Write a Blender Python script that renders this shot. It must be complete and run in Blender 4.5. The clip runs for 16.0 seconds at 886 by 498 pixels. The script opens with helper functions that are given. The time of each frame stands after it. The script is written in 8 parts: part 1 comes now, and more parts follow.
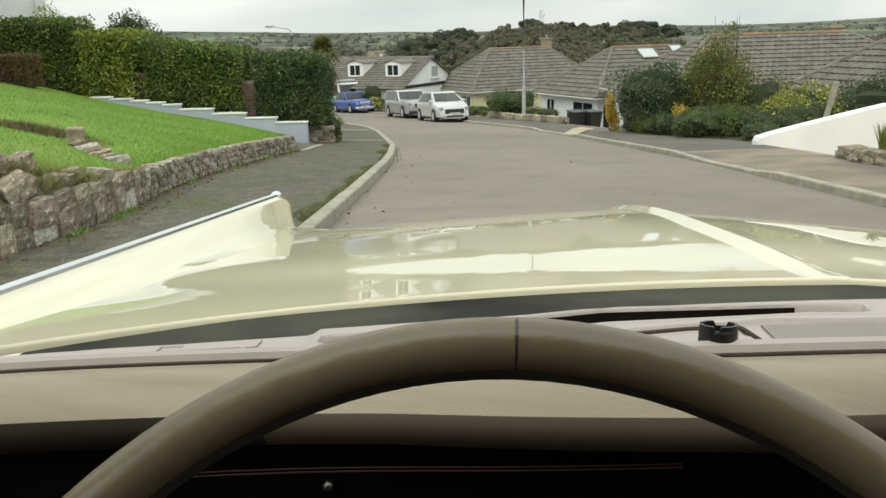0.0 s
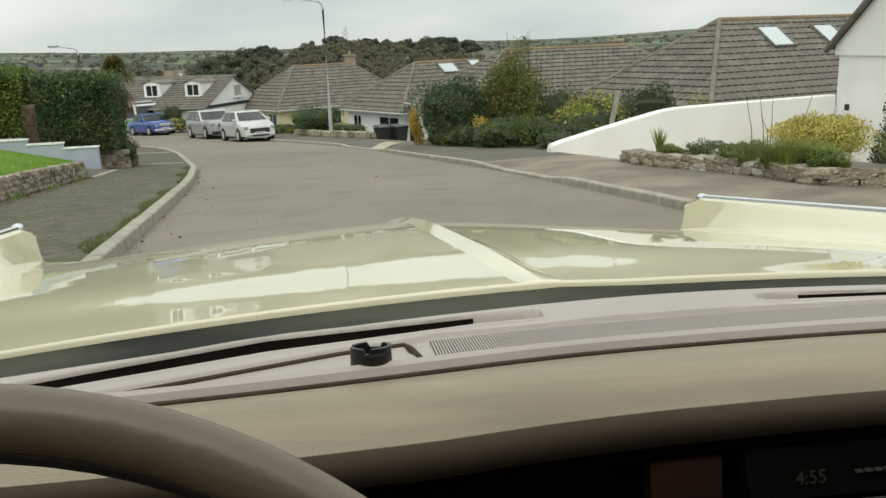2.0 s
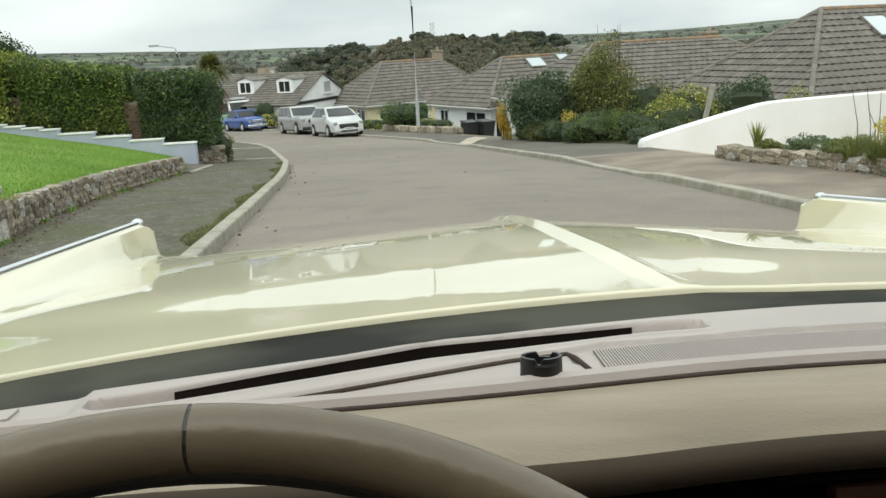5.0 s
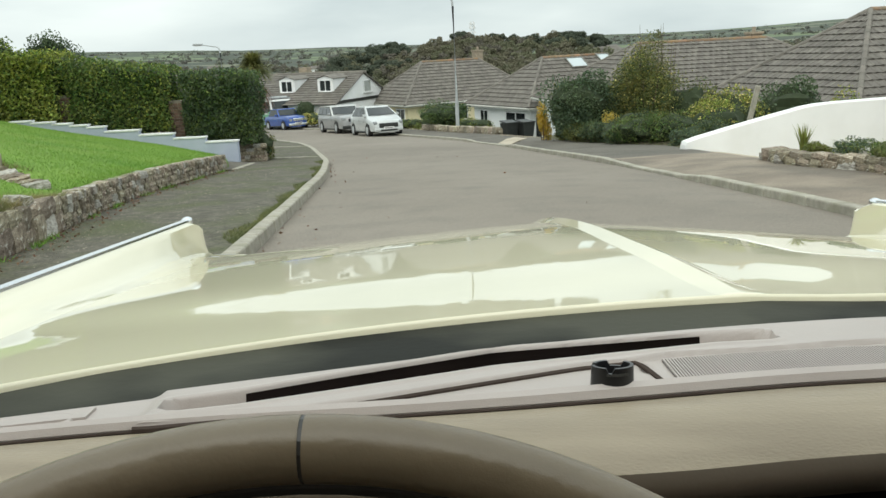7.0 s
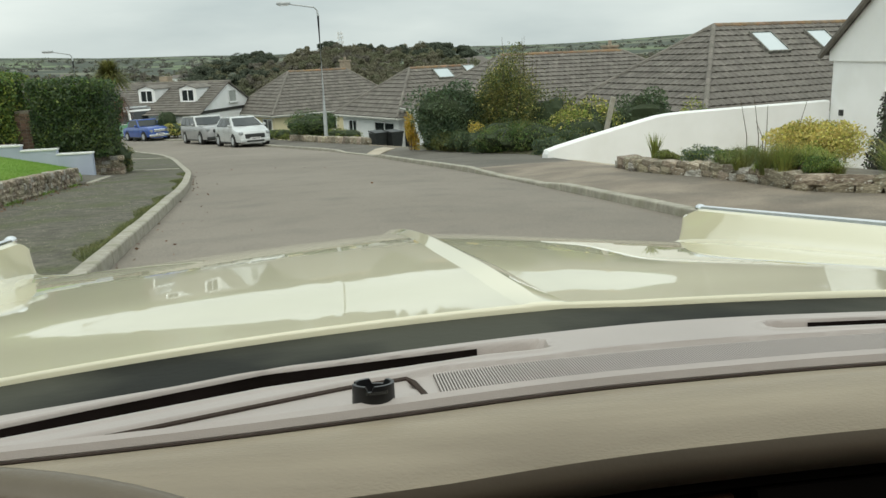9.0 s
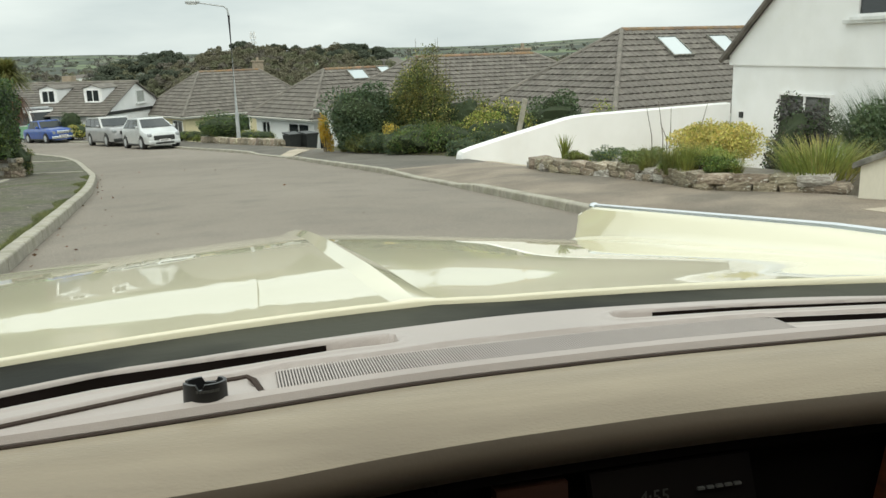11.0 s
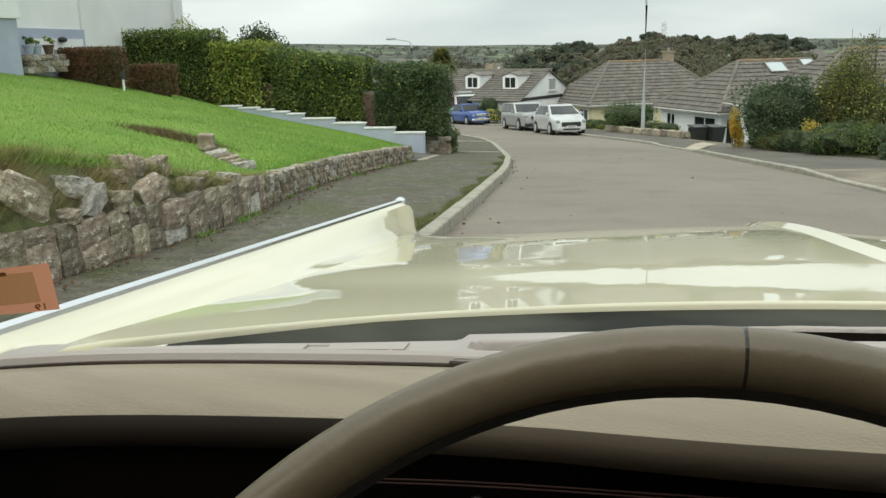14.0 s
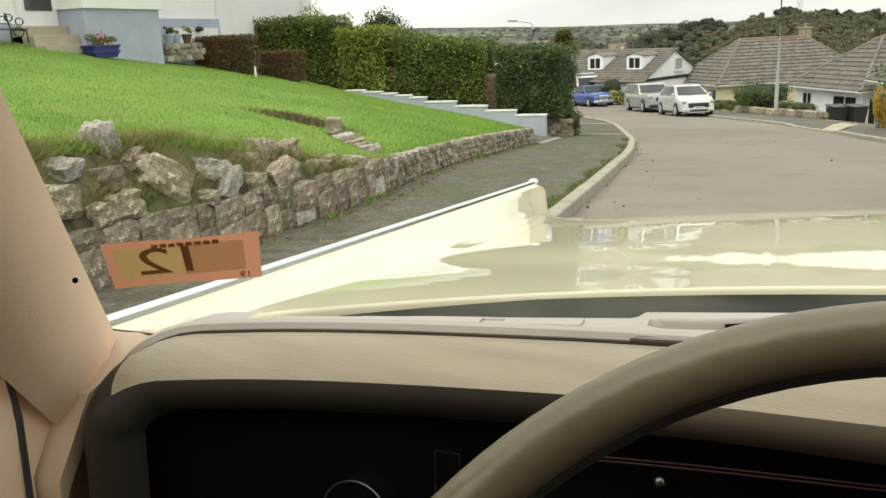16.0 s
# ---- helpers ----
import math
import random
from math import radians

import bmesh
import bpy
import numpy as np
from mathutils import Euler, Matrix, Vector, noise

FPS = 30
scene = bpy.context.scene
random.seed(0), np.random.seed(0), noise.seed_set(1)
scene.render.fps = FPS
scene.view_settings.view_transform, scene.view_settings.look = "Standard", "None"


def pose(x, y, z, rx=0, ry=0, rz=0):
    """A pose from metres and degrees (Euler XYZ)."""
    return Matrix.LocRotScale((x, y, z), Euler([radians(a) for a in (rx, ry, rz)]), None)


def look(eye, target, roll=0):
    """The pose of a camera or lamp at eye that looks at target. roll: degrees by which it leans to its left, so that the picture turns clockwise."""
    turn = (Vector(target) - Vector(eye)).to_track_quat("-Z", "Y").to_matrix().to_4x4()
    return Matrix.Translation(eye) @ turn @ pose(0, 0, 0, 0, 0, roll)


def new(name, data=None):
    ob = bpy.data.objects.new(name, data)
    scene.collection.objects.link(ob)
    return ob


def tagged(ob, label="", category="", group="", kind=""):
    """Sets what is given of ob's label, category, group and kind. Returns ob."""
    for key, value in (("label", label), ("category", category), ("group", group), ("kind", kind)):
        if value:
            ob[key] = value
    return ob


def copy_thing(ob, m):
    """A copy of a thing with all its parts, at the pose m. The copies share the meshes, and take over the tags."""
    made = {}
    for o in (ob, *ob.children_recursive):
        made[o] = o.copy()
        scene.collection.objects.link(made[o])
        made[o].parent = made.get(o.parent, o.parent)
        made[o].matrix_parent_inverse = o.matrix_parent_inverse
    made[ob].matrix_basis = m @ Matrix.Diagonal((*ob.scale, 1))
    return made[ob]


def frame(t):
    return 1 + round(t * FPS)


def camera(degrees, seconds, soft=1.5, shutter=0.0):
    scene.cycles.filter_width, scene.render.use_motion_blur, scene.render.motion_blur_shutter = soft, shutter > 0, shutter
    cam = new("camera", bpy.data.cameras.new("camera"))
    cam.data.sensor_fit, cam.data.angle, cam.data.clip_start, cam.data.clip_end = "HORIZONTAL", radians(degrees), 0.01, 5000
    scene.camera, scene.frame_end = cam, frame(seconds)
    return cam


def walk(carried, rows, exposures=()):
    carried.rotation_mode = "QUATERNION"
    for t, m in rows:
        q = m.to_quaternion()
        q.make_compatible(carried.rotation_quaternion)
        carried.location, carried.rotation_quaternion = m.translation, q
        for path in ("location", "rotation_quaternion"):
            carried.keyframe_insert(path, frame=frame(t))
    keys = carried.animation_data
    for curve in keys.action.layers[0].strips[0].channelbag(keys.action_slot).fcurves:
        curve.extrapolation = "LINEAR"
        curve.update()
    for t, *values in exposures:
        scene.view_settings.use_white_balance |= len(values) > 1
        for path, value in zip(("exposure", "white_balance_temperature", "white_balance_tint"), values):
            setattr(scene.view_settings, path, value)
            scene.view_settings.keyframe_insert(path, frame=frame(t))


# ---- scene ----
cam = camera(55.4, 16.0)
PATH = [
    (0, (0.348, 0.156, 1.211), (0.217, 2.09, 0.718), -1.5),
    (0.5, (0.299, 0.223, 1.184), (-0.032, 2.136, 0.7), -2.3),
    (1, (0.338, 0.172, 1.2), (0.102, 2.097, 0.71), -1.9),
    (1.5, (0.416, 0.196, 1.203), (0.474, 2.136, 0.722), -1.8),
    (2, (0.469, 0.205, 1.198), (0.767, 2.126, 0.728), -2.2),
    (2.5, (0.535, 0.193, 1.2), (1.068, 2.061, 0.726), -1.7),
    (3, (0.573, 0.178, 1.199), (1.268, 1.992, 0.724), -1.3),
    (3.5, (0.588, 0.175, 1.199), (1.314, 1.976, 0.718), -1.6),
    (4, (0.502, 0.192, 1.215), (0.982, 2.075, 0.742), -2.6),
    (4.5, (0.436, 0.222, 1.205), (0.619, 2.156, 0.731), -3.1),
    (7, (0.395, 0.227, 1.21), (0.406, 2.172, 0.741), -2.8),
    (7.5, (0.409, 0.23, 1.212), (0.493, 2.174, 0.749), -2.7),
    (8, (0.43, 0.234, 1.215), (0.589, 2.173, 0.752), -2.7),
    (8.5, (0.449, 0.228, 1.214), (0.684, 2.16, 0.752), -2.5),
    (9, (0.467, 0.225, 1.212), (0.777, 2.147, 0.753), -2.2),
    (9.5, (0.497, 0.217, 1.209), (0.901, 2.121, 0.75), -2.3),
    (10, (0.521, 0.21, 1.208), (1.03, 2.09, 0.753), -1.7),
    (12.5, (0.476, 0.21, 1.205), (0.829, 2.118, 0.725), -1.65),
    (13, (0.416, 0.208, 1.206), (0.512, 2.148, 0.730), -1.25),
    (13.5, (0.36, 0.193, 1.204), (0.177, 2.128, 0.734), -1.58),
    (14, (0.313, 0.184, 1.197), (-0.078, 2.091, 0.738), -1.33),
    (14.5, (0.285, 0.194, 1.190), (-0.284, 2.053, 0.723), -1.67),
    (15, (0.262, 0.168, 1.195), (-0.442, 1.977, 0.715), -2.20),
    (15.5, (0.253, 0.166, 1.193), (-0.481, 1.961, 0.704), -2.25),
    (16, (0.275, 0.175, 1.192), (-0.384, 1.999, 0.704), -2.58),
]
walk(cam, [(t, look(eye, target, roll)) for t, eye, target, roll in PATH], [(0, 0.5, 7400, 6), (1.5, 0.45, 7300, 6), (2, 0.3, 7350, 5), (2.5, 0.34, 7250, 5), (3, 0.4, 7350, 6), (3.5, 0.42, 7350, 6), (4, 0.53, 7150, 5), (4.5, 0.53, 7050, 5), (7, 0.5, 6950, 4), (8, 0.28, 7100, 3), (9, 0.27, 7050, 3), (10, 0.38, 7150, 3), (12.5, 0.58, 7200, 5), (13.5, 0.44, 7350, 4), (14, 0.43, 7100, 4), (14.5, 0.46, 7200, 5), (15, 0.66, 7600, 8), (15.5, 0.75, 7900, 9), (16, 0.72, 7800, 8)])

# ---- daylight under a bright overcast sky ----
world = bpy.data.worlds.new("world")
scene.world = world
world.use_nodes = True
wn, wl = world.node_tree.nodes, world.node_tree.links
wn.clear()
sky = wn.new("ShaderNodeTexSky")
sky.sky_type, sky.sun_disc = "NISHITA", False
sky.sun_elevation, sky.sun_rotation = radians(53), radians(196)
sky.air_density, sky.dust_density = 1.0, 4.0
sat = wn.new("ShaderNodeHueSaturation")
sat.inputs["Saturation"].default_value = 0.22
wl.new(sky.outputs[0], sat.inputs["Color"])
geo = wn.new("ShaderNodeTexCoord")
mp = wn.new("ShaderNodeMapping")
mp.inputs["Scale"].default_value = (1.2, 1.2, 5.0)
wl.new(geo.outputs["Generated"], mp.inputs["Vector"])
cl = wn.new("ShaderNodeTexNoise")
cl.inputs["Scale"].default_value, cl.inputs["Detail"].default_value = 2.2, 6
wl.new(mp.outputs[0], cl.inputs["Vector"])
cr = wn.new("ShaderNodeValToRGB")
cr.color_ramp.elements[0].position, cr.color_ramp.elements[0].color = 0.3, (4.5, 5.3, 5.9, 1)
cr.color_ramp.elements[1].position, cr.color_ramp.elements[1].color = 0.7, (7.2, 7.95, 8.45, 1)
wl.new(cl.outputs["Fac"], cr.inputs[0])
mx = wn.new("ShaderNodeMixRGB")
mx.inputs["Fac"].default_value = 0.85
wl.new(sat.outputs[0], mx.inputs[1])
wl.new(cr.outputs[0], mx.inputs[2])
bg = wn.new("ShaderNodeBackground")
bg.inputs["Strength"].default_value = 0.115
sep = wn.new("ShaderNodeSeparateXYZ")
wl.new(geo.outputs["Generated"], sep.inputs[0])
up_ = wn.new("ShaderNodeMapRange")
up_.inputs[1].default_value, up_.inputs[2].default_value, up_.inputs[3].default_value, up_.inputs[4].default_value = 0.0, 1.0, 0.86, 1.6
wl.new(sep.outputs[2], up_.inputs[0])
dome = wn.new("ShaderNodeMixRGB")
dome.blend_type = "MULTIPLY"
dome.inputs["Fac"].default_value = 1.0
wl.new(mx.outputs[0], dome.inputs[1])
wl.new(up_.outputs[0], dome.inputs[2])
wl.new(dome.outputs[0], bg.inputs[0])
wo = wn.new("ShaderNodeOutputWorld")
wl.new(bg.outputs[0], wo.inputs[0])
sun = new("sun", bpy.data.lights.new("sun", "SUN"))
sun.data.energy, sun.data.angle, sun.data.color = 0.7, radians(60), (1.0, 0.96, 0.9)
sun.matrix_world = look((-5, -18, 25), (0, 0, 0))

# ---- helpers of this scene ----
rnd = random.Random(7)


def mat(name, col, rough=0.6, col2=None, scale=6.0, detail=6.0, bump=0.0, bscale=40.0, metal=0.0, coat=0.0, spec=0.5,
        per="none", vary=0.0, trans=0.0, fine=0.0, sheen=0.0, lo=0.35, hi=0.65, stretch=(1, 1, 1), stain=None):
    """A procedural surface: two colours mixed by noise, fine grain, bump, and variation from piece to piece."""
    m = bpy.data.materials.new(name)
    m.use_nodes = True
    n, l = m.node_tree.nodes, m.node_tree.links
    b = n["Principled BSDF"]
    b.inputs["Roughness"].default_value, b.inputs["Metallic"].default_value = rough, metal
    b.inputs["Coat Weight"].default_value, b.inputs["Coat Roughness"].default_value = coat, 0.02
    b.inputs["Specular IOR Level"].default_value = spec
    b.inputs["Transmission Weight"].default_value = trans
    tc = n.new("ShaderNodeTexCoord")
    mpn = n.new("ShaderNodeMapping")
    mpn.inputs["Scale"].default_value = stretch
    l.new(tc.outputs["Object"], mpn.inputs[0])
    out = None
    c4 = (*col, 1)
    if col2:
        t = n.new("ShaderNodeTexNoise")
        t.inputs["Scale"].default_value, t.inputs["Detail"].default_value = scale, detail
        l.new(mpn.outputs[0], t.inputs["Vector"])
        r = n.new("ShaderNodeValToRGB")
        r.color_ramp.elements[0].position, r.color_ramp.elements[0].color = lo, c4
        r.color_ramp.elements[1].position, r.color_ramp.elements[1].color = hi, (*col2, 1)
        l.new(t.outputs["Fac"], r.inputs[0])
        out = r.outputs[0]
    if stain:
        sc, ss, s0, s1, amount = stain
        t4 = n.new("ShaderNodeTexNoise")
        t4.inputs["Scale"].default_value, t4.inputs["Detail"].default_value = ss, 9
        l.new(mpn.outputs[0], t4.inputs["Vector"])
        mr4 = n.new("ShaderNodeMapRange")
        mr4.inputs[1].default_value, mr4.inputs[2].default_value, mr4.inputs[4].default_value = s0, s1, amount
        l.new(t4.outputs["Fac"], mr4.inputs[0])
        m4 = n.new("ShaderNodeMixRGB")
        m4.inputs[1].default_value, m4.inputs[2].default_value = c4, (*sc, 1)
        l.new(mr4.outputs[0], m4.inputs[0])
        if out:
            l.new(out, m4.inputs[1])
        out = m4.outputs[0]
    if fine:
        t2 = n.new("ShaderNodeTexNoise")
        t2.inputs["Scale"].default_value, t2.inputs["Detail"].default_value = bscale, 3
        l.new(mpn.outputs[0], t2.inputs["Vector"])
        hs = n.new("ShaderNodeHueSaturation")
        mr = n.new("ShaderNodeMapRange")
        mr.inputs[3].default_value, mr.inputs[4].default_value = 1 - fine, 1 + fine
        l.new(t2.outputs["Fac"], mr.inputs[0])
        l.new(mr.outputs[0], hs.inputs["Value"])
        hs.inputs["Color"].default_value = c4
        if out:
            l.new(out, hs.inputs["Color"])
        out = hs.outputs[0]
    if per != "none":
        src = n.new("ShaderNodeObjectInfo") if per == "object" else n.new("ShaderNodeNewGeometry")
        ro = src.outputs["Random"] if per == "object" else src.outputs["Random Per Island"]
        hs = n.new("ShaderNodeHueSaturation")
        mr = n.new("ShaderNodeMapRange")
        mr.inputs[3].default_value, mr.inputs[4].default_value = 1 - vary, 1 + vary
        l.new(ro, mr.inputs[0])
        l.new(mr.outputs[0], hs.inputs["Value"])
        mh = n.new("ShaderNodeMapRange")
        mh.inputs[3].default_value, mh.inputs[4].default_value = 0.5 - vary * 0.06, 0.5 + vary * 0.06
        mul = n.new("ShaderNodeMath")
        mul.operation = "MULTIPLY"
        mul.inputs[1].default_value = 7.31
        fr = n.new("ShaderNodeMath")
        fr.operation = "FRACT"
        l.new(ro, mul.inputs[0])
        l.new(mul.outputs[0], fr.inputs[0])
        l.new(fr.outputs[0], mh.inputs[0])
        l.new(mh.outputs[0], hs.inputs["Hue"])
        hs.inputs["Color"].default_value = c4
        if out:
            l.new(out, hs.inputs["Color"])
        out = hs.outputs[0]
    if out:
        l.new(out, b.inputs["Base Color"])
    else:
        b.inputs["Base Color"].default_value = c4
    if bump:
        t3 = n.new("ShaderNodeTexNoise")
        t3.inputs["Scale"].default_value, t3.inputs["Detail"].default_value = bscale, 8
        l.new(mpn.outputs[0], t3.inputs["Vector"])
        bn = n.new("ShaderNodeBump")
        bn.inputs["Strength"].default_value, bn.inputs["Distance"].default_value = bump, 0.02
        l.new(t3.outputs["Fac"], bn.inputs["Height"])
        l.new(bn.outputs[0], b.inputs["Normal"])
    return m


def part(name, bm, material, parent=None, label="", smooth=False):
    """Links a bmesh as one mesh object, under a thing or a part."""
    me = bpy.data.meshes.new(name)
    bm.normal_update()
    bm.to_mesh(me)
    bm.free()
    return mpart(name, me, material, parent, label, smooth)


def mpart(name, me, material, parent=None, label="", smooth=False):
    if material:
        me.materials.append(material)
    if smooth:
        me.polygons.foreach_set("use_smooth", [True] * len(me.polygons))
        me.set_sharp_from_angle(angle=radians(38))
    ob = new(name, me)
    ob.parent = parent
    if label:
        ob["label"] = label
    return ob


def thing(name, m=None, label="", category="", group="", kind=""):
    """An Empty at the base of a thing."""
    ob = new(name)
    ob.empty_display_size = 0.2
    if m is not None:
        ob.matrix_world = m
    return tagged(ob, label, category, group, kind)


def B():
    return bmesh.new()


def bx(bm, a, b, bev=0.0, m=None, seg=2):
    """A box between two corners, with bevelled edges."""
    r = bmesh.ops.create_cube(bm, size=1.0)["verts"]
    s = [b[i] - a[i] for i in range(3)]
    c = [(a[i] + b[i]) / 2 for i in range(3)]
    bmesh.ops.scale(bm, vec=s, verts=r)
    bmesh.ops.translate(bm, vec=c, verts=r)
    if bev:
        es = list({e for v in r for e in v.link_edges})
        r = list({v for f in bmesh.ops.bevel(bm, geom=es, offset=bev, segments=seg, affect="EDGES", profile=0.5)["faces"] for v in f.verts} | {v for v in r if v.is_valid})
    if m is not None:
        bmesh.ops.transform(bm, matrix=m, verts=r)
    return bm


def cyl(bm, p, q, r0, r1=None, n=16, caps=True):
    """A tapered cylinder from p to q."""
    p, q = Vector(p), Vector(q)
    d = q - p
    mm = Matrix.Translation((p + q) / 2) @ d.to_track_quat("Z", "Y").to_matrix().to_4x4()
    bmesh.ops.create_cone(bm, cap_ends=caps, segments=n, radius1=r0, radius2=r0 if r1 is None else r1, depth=d.length, matrix=mm)
    return bm


def tube(bm, pts, rs, n=8, close=False):
    """A tube along a line of points; rs is one radius or one for each point."""
    pts = [Vector(p) for p in pts]
    rings = []
    for i, p in enumerate(pts):
        a = pts[i - 1] if (i or close) else p
        c = pts[(i + 1) % len(pts)] if (i < len(pts) - 1 or close) else p
        q = (c - a).normalized().to_track_quat("Z", "X")
        r = rs[i] if isinstance(rs, (list, tuple)) else rs
        rings.append([bm.verts.new(p + q @ Vector((r * math.cos(k * math.tau / n), r * math.sin(k * math.tau / n), 0))) for k in range(n)])
    for i in range(len(rings) - (0 if close else 1)):
        a, c = rings[i], rings[(i + 1) % len(rings)]
        for k in range(n):
            bm.faces.new((a[k], a[(k + 1) % n], c[(k + 1) % n], c[k]))
    if not close:
        bm.faces.new(rings[0][::-1])
        bm.faces.new(rings[-1])
    return bm


def loft(bm, rows, close=False, caps=False):
    """Joins rows of points into a skin."""
    vs = [[bm.verts.new(p) for p in r] for r in rows]
    for a, c in zip(vs, vs[1:]):
        k = len(a)
        for i in range(k if close else k - 1):
            j = (i + 1) % k
            bm.faces.new((a[i], a[j], c[j], c[i]))
    if caps:
        bm.faces.new(vs[0][::-1])
        bm.faces.new(vs[-1])
    return bm


def slab(bm, rows, t):
    """A skin of rows of points with thickness t downwards."""
    top = [[Vector(p) for p in r] for r in rows]
    low = [[p - Vector((0, 0, t)) for p in r] for r in top]
    nr, nc = len(top), len(top[0])
    vt = [[bm.verts.new(p) for p in r] for r in top]
    vl = [[bm.verts.new(p) for p in r] for r in low]
    for i in range(nr - 1):
        for j in range(nc - 1):
            bm.faces.new((vt[i][j], vt[i][j + 1], vt[i + 1][j + 1], vt[i + 1][j]))
            bm.faces.new((vl[i][j], vl[i + 1][j], vl[i + 1][j + 1], vl[i][j + 1]))
    for i in range(nr - 1):
        bm.faces.new((vt[i][0], vt[i + 1][0], vl[i + 1][0], vl[i][0]))
        bm.faces.new((vt[i][-1], vl[i][-1], vl[i + 1][-1], vt[i + 1][-1]))
    for j in range(nc - 1):
        bm.faces.new((vt[0][j], vl[0][j], vl[0][j + 1], vt[0][j + 1]))
        bm.faces.new((vt[-1][j], vt[-1][j + 1], vl[-1][j + 1], vl[-1][j]))
    bmesh.ops.recalc_face_normals(bm, faces=bm.faces)
    return bm


def prism(bm, poly, y0, y1, axis="y"):
    """A polygon drawn in x,z pushed along y (or in y,z along x, or x,y along z)."""
    def P(u, v, w):
        return {"y": (u, w, v), "x": (w, u, v), "z": (u, v, w)}[axis]
    a = [bm.verts.new(P(u, v, y0)) for u, v in poly]
    c = [bm.verts.new(P(u, v, y1)) for u, v in poly]
    k = len(poly)
    bm.faces.new(a)
    bm.faces.new(c[::-1])
    for i in range(k):
        bm.faces.new((a[(i + 1) % k], a[i], c[i], c[(i + 1) % k]))
    bmesh.ops.recalc_face_normals(bm, faces=bm.faces)
    return bm


def smooth_table(xs, ys, w=2.0):
    """A smoothed line through a table of values."""
    st = (xs[-1] - xs[0]) / 400
    t = np.linspace(xs[0], xs[-1], 401)
    v = np.interp(t, xs, ys)
    k = int(w / st)
    v = np.convolve(np.pad(v, k, mode="reflect", reflect_type="odd"), np.ones(2 * k + 1) / (2 * k + 1), "valid")
    return lambda q: float(np.interp(q, t, v))


def quads(name, verts, nper, material, parent=None, label=""):
    """One mesh of many loose faces of nper corners each, from an array of corners."""
    me = bpy.data.meshes.new(name)
    k = len(verts)
    me.vertices.add(k)
    me.vertices.foreach_set("co", np.asarray(verts, np.float32).ravel())
    me.loops.add(k)
    me.loops.foreach_set("vertex_index", np.arange(k, dtype=np.int32))
    me.polygons.add(k // nper)
    me.polygons.foreach_set("loop_start", np.arange(0, k, nper, dtype=np.int32))
    me.update(calc_edges=True)
    return mpart(name, me, material, parent, label)


# ---- the lie of the land ----
road_z = smooth_table([-60, -40, -10, 0, 6, 14, 22.5, 39, 60, 90, 150, 200], [3.4, 2.2, .5, 0, -.33, -.88, -1.6, -2.75, -3.9, -5.5, -9, -12], 3)
kerb_l = smooth_table([-30, -12, 0, 7, 11, 15, 20.4, 26, 30, 34.5, 41, 47.5, 54, 66], [-.4, -.7, -.95, -1.15, -1.3, -1.5, -2.1, -3.1, -3.85, -4.95, -7.4, -10.6, -14.5, -24], 1.5)
kerb_r = smooth_table([-30, -12, 0, 8, 11, 15.5, 19.8, 25, 31, 35, 39.2, 45, 52, 59, 66], [5.8, 5.1, 4.5, 4.08, 3.85, 3.5, 3.15, 2.6, 1.4, .3, -.95, -3.1, -6.2, -10, -15], 1.5)
edge_l = smooth_table([-30, 5, 18, 20, 24, 30, 36, 45, 54, 66], [-3.9, -3.85, -3.8, -4.1, -4.4, -6, -8, -13, -18, -28], 0.8)
edge_r = smooth_table([-30, 3, 5, 7, 8.4, 12, 17, 19, 23.6, 27, 31, 35, 40, 46, 59, 66], [9, 7.9, 7.1, 6.5, 5.9, 5.5, 5.5, 5.8, 4.6, 4.1, 3.3, 2.3, .8, -1.2, -8, -13], 0.5)
KERB = 0.1


def drop_r(y):
    """How far the right-hand kerb dips at the drive crossings."""
    d = 0.0
    for a, b in ((12.0, 14.3), (25.6, 29.4)):
        f, g = min(1, max(0, (y - a + 0.8) / 0.8)), min(1, max(0, (b + 0.8 - y) / 0.8))
        d = max(d, f * f * (3 - 2 * f) * g * g * (3 - 2 * g))
    return 0.028 + 0.05 * d


wall_x = smooth_table([-1, 4, 5, 6, 6.75, 7.8, 8.6, 10, 12, 15, 18.5], [-3.2, -3.16, -3.13, -3.1, -3.1, -3.22, -3.34, -3.58, -3.76, -3.82, -3.92], 0.4)
bank_h = smooth_table([-1, 4.4, 5.2, 5.8, 6.5, 6.9, 7.3, 8.9, 12], [0.51, 0.51, 0.51, 0.43, 0.35, 0.25, 0.18, 0.02, 0.0], 0.3)


def lawn_edge(y):
    """Where the turf ends above the wall, or above the rockery."""
    return wall_x(y) - float(np.interp(y, [4, 7, 8.6], [0.44, 0.36, 0.12]))


def lawn_z(x, y):
    return bank_h(min(y, 12)) * min(1, max(0, 1 + (x + 3.6) / 5)) + road_z(y) + 0.42 - 0.031 * max(0, y - 12) + 0.213 * (-3.85 - x) + 0.03 * math.sin(1.1 * x + 0.7 * y) * min(1, (-3.85 - x) / 2)


skyline = smooth_table([-180, -60, -26, -22, -15, -11.5, -8, -5, -3, 4, 12, 15, 19, 22, 26, 32, 60, 180], [40, 36, 34, 31, 20, 14, 12, 12, 7, 7, 9, 7, 8, 14, 21, 27, 36, 40], 1.0)


def bank_z(x, y):
    """Height of the earth bank between the wall top and the turf."""
    a, b = wall_x(y) - 0.02, lawn_edge(y)
    f = min(1, max(0, (a - x) / max(0.01, a - b)))
    lo = road_z(y) + 0.42
    return lo + (lawn_z(b, y) - 0.03 - lo) * f ** 0.7


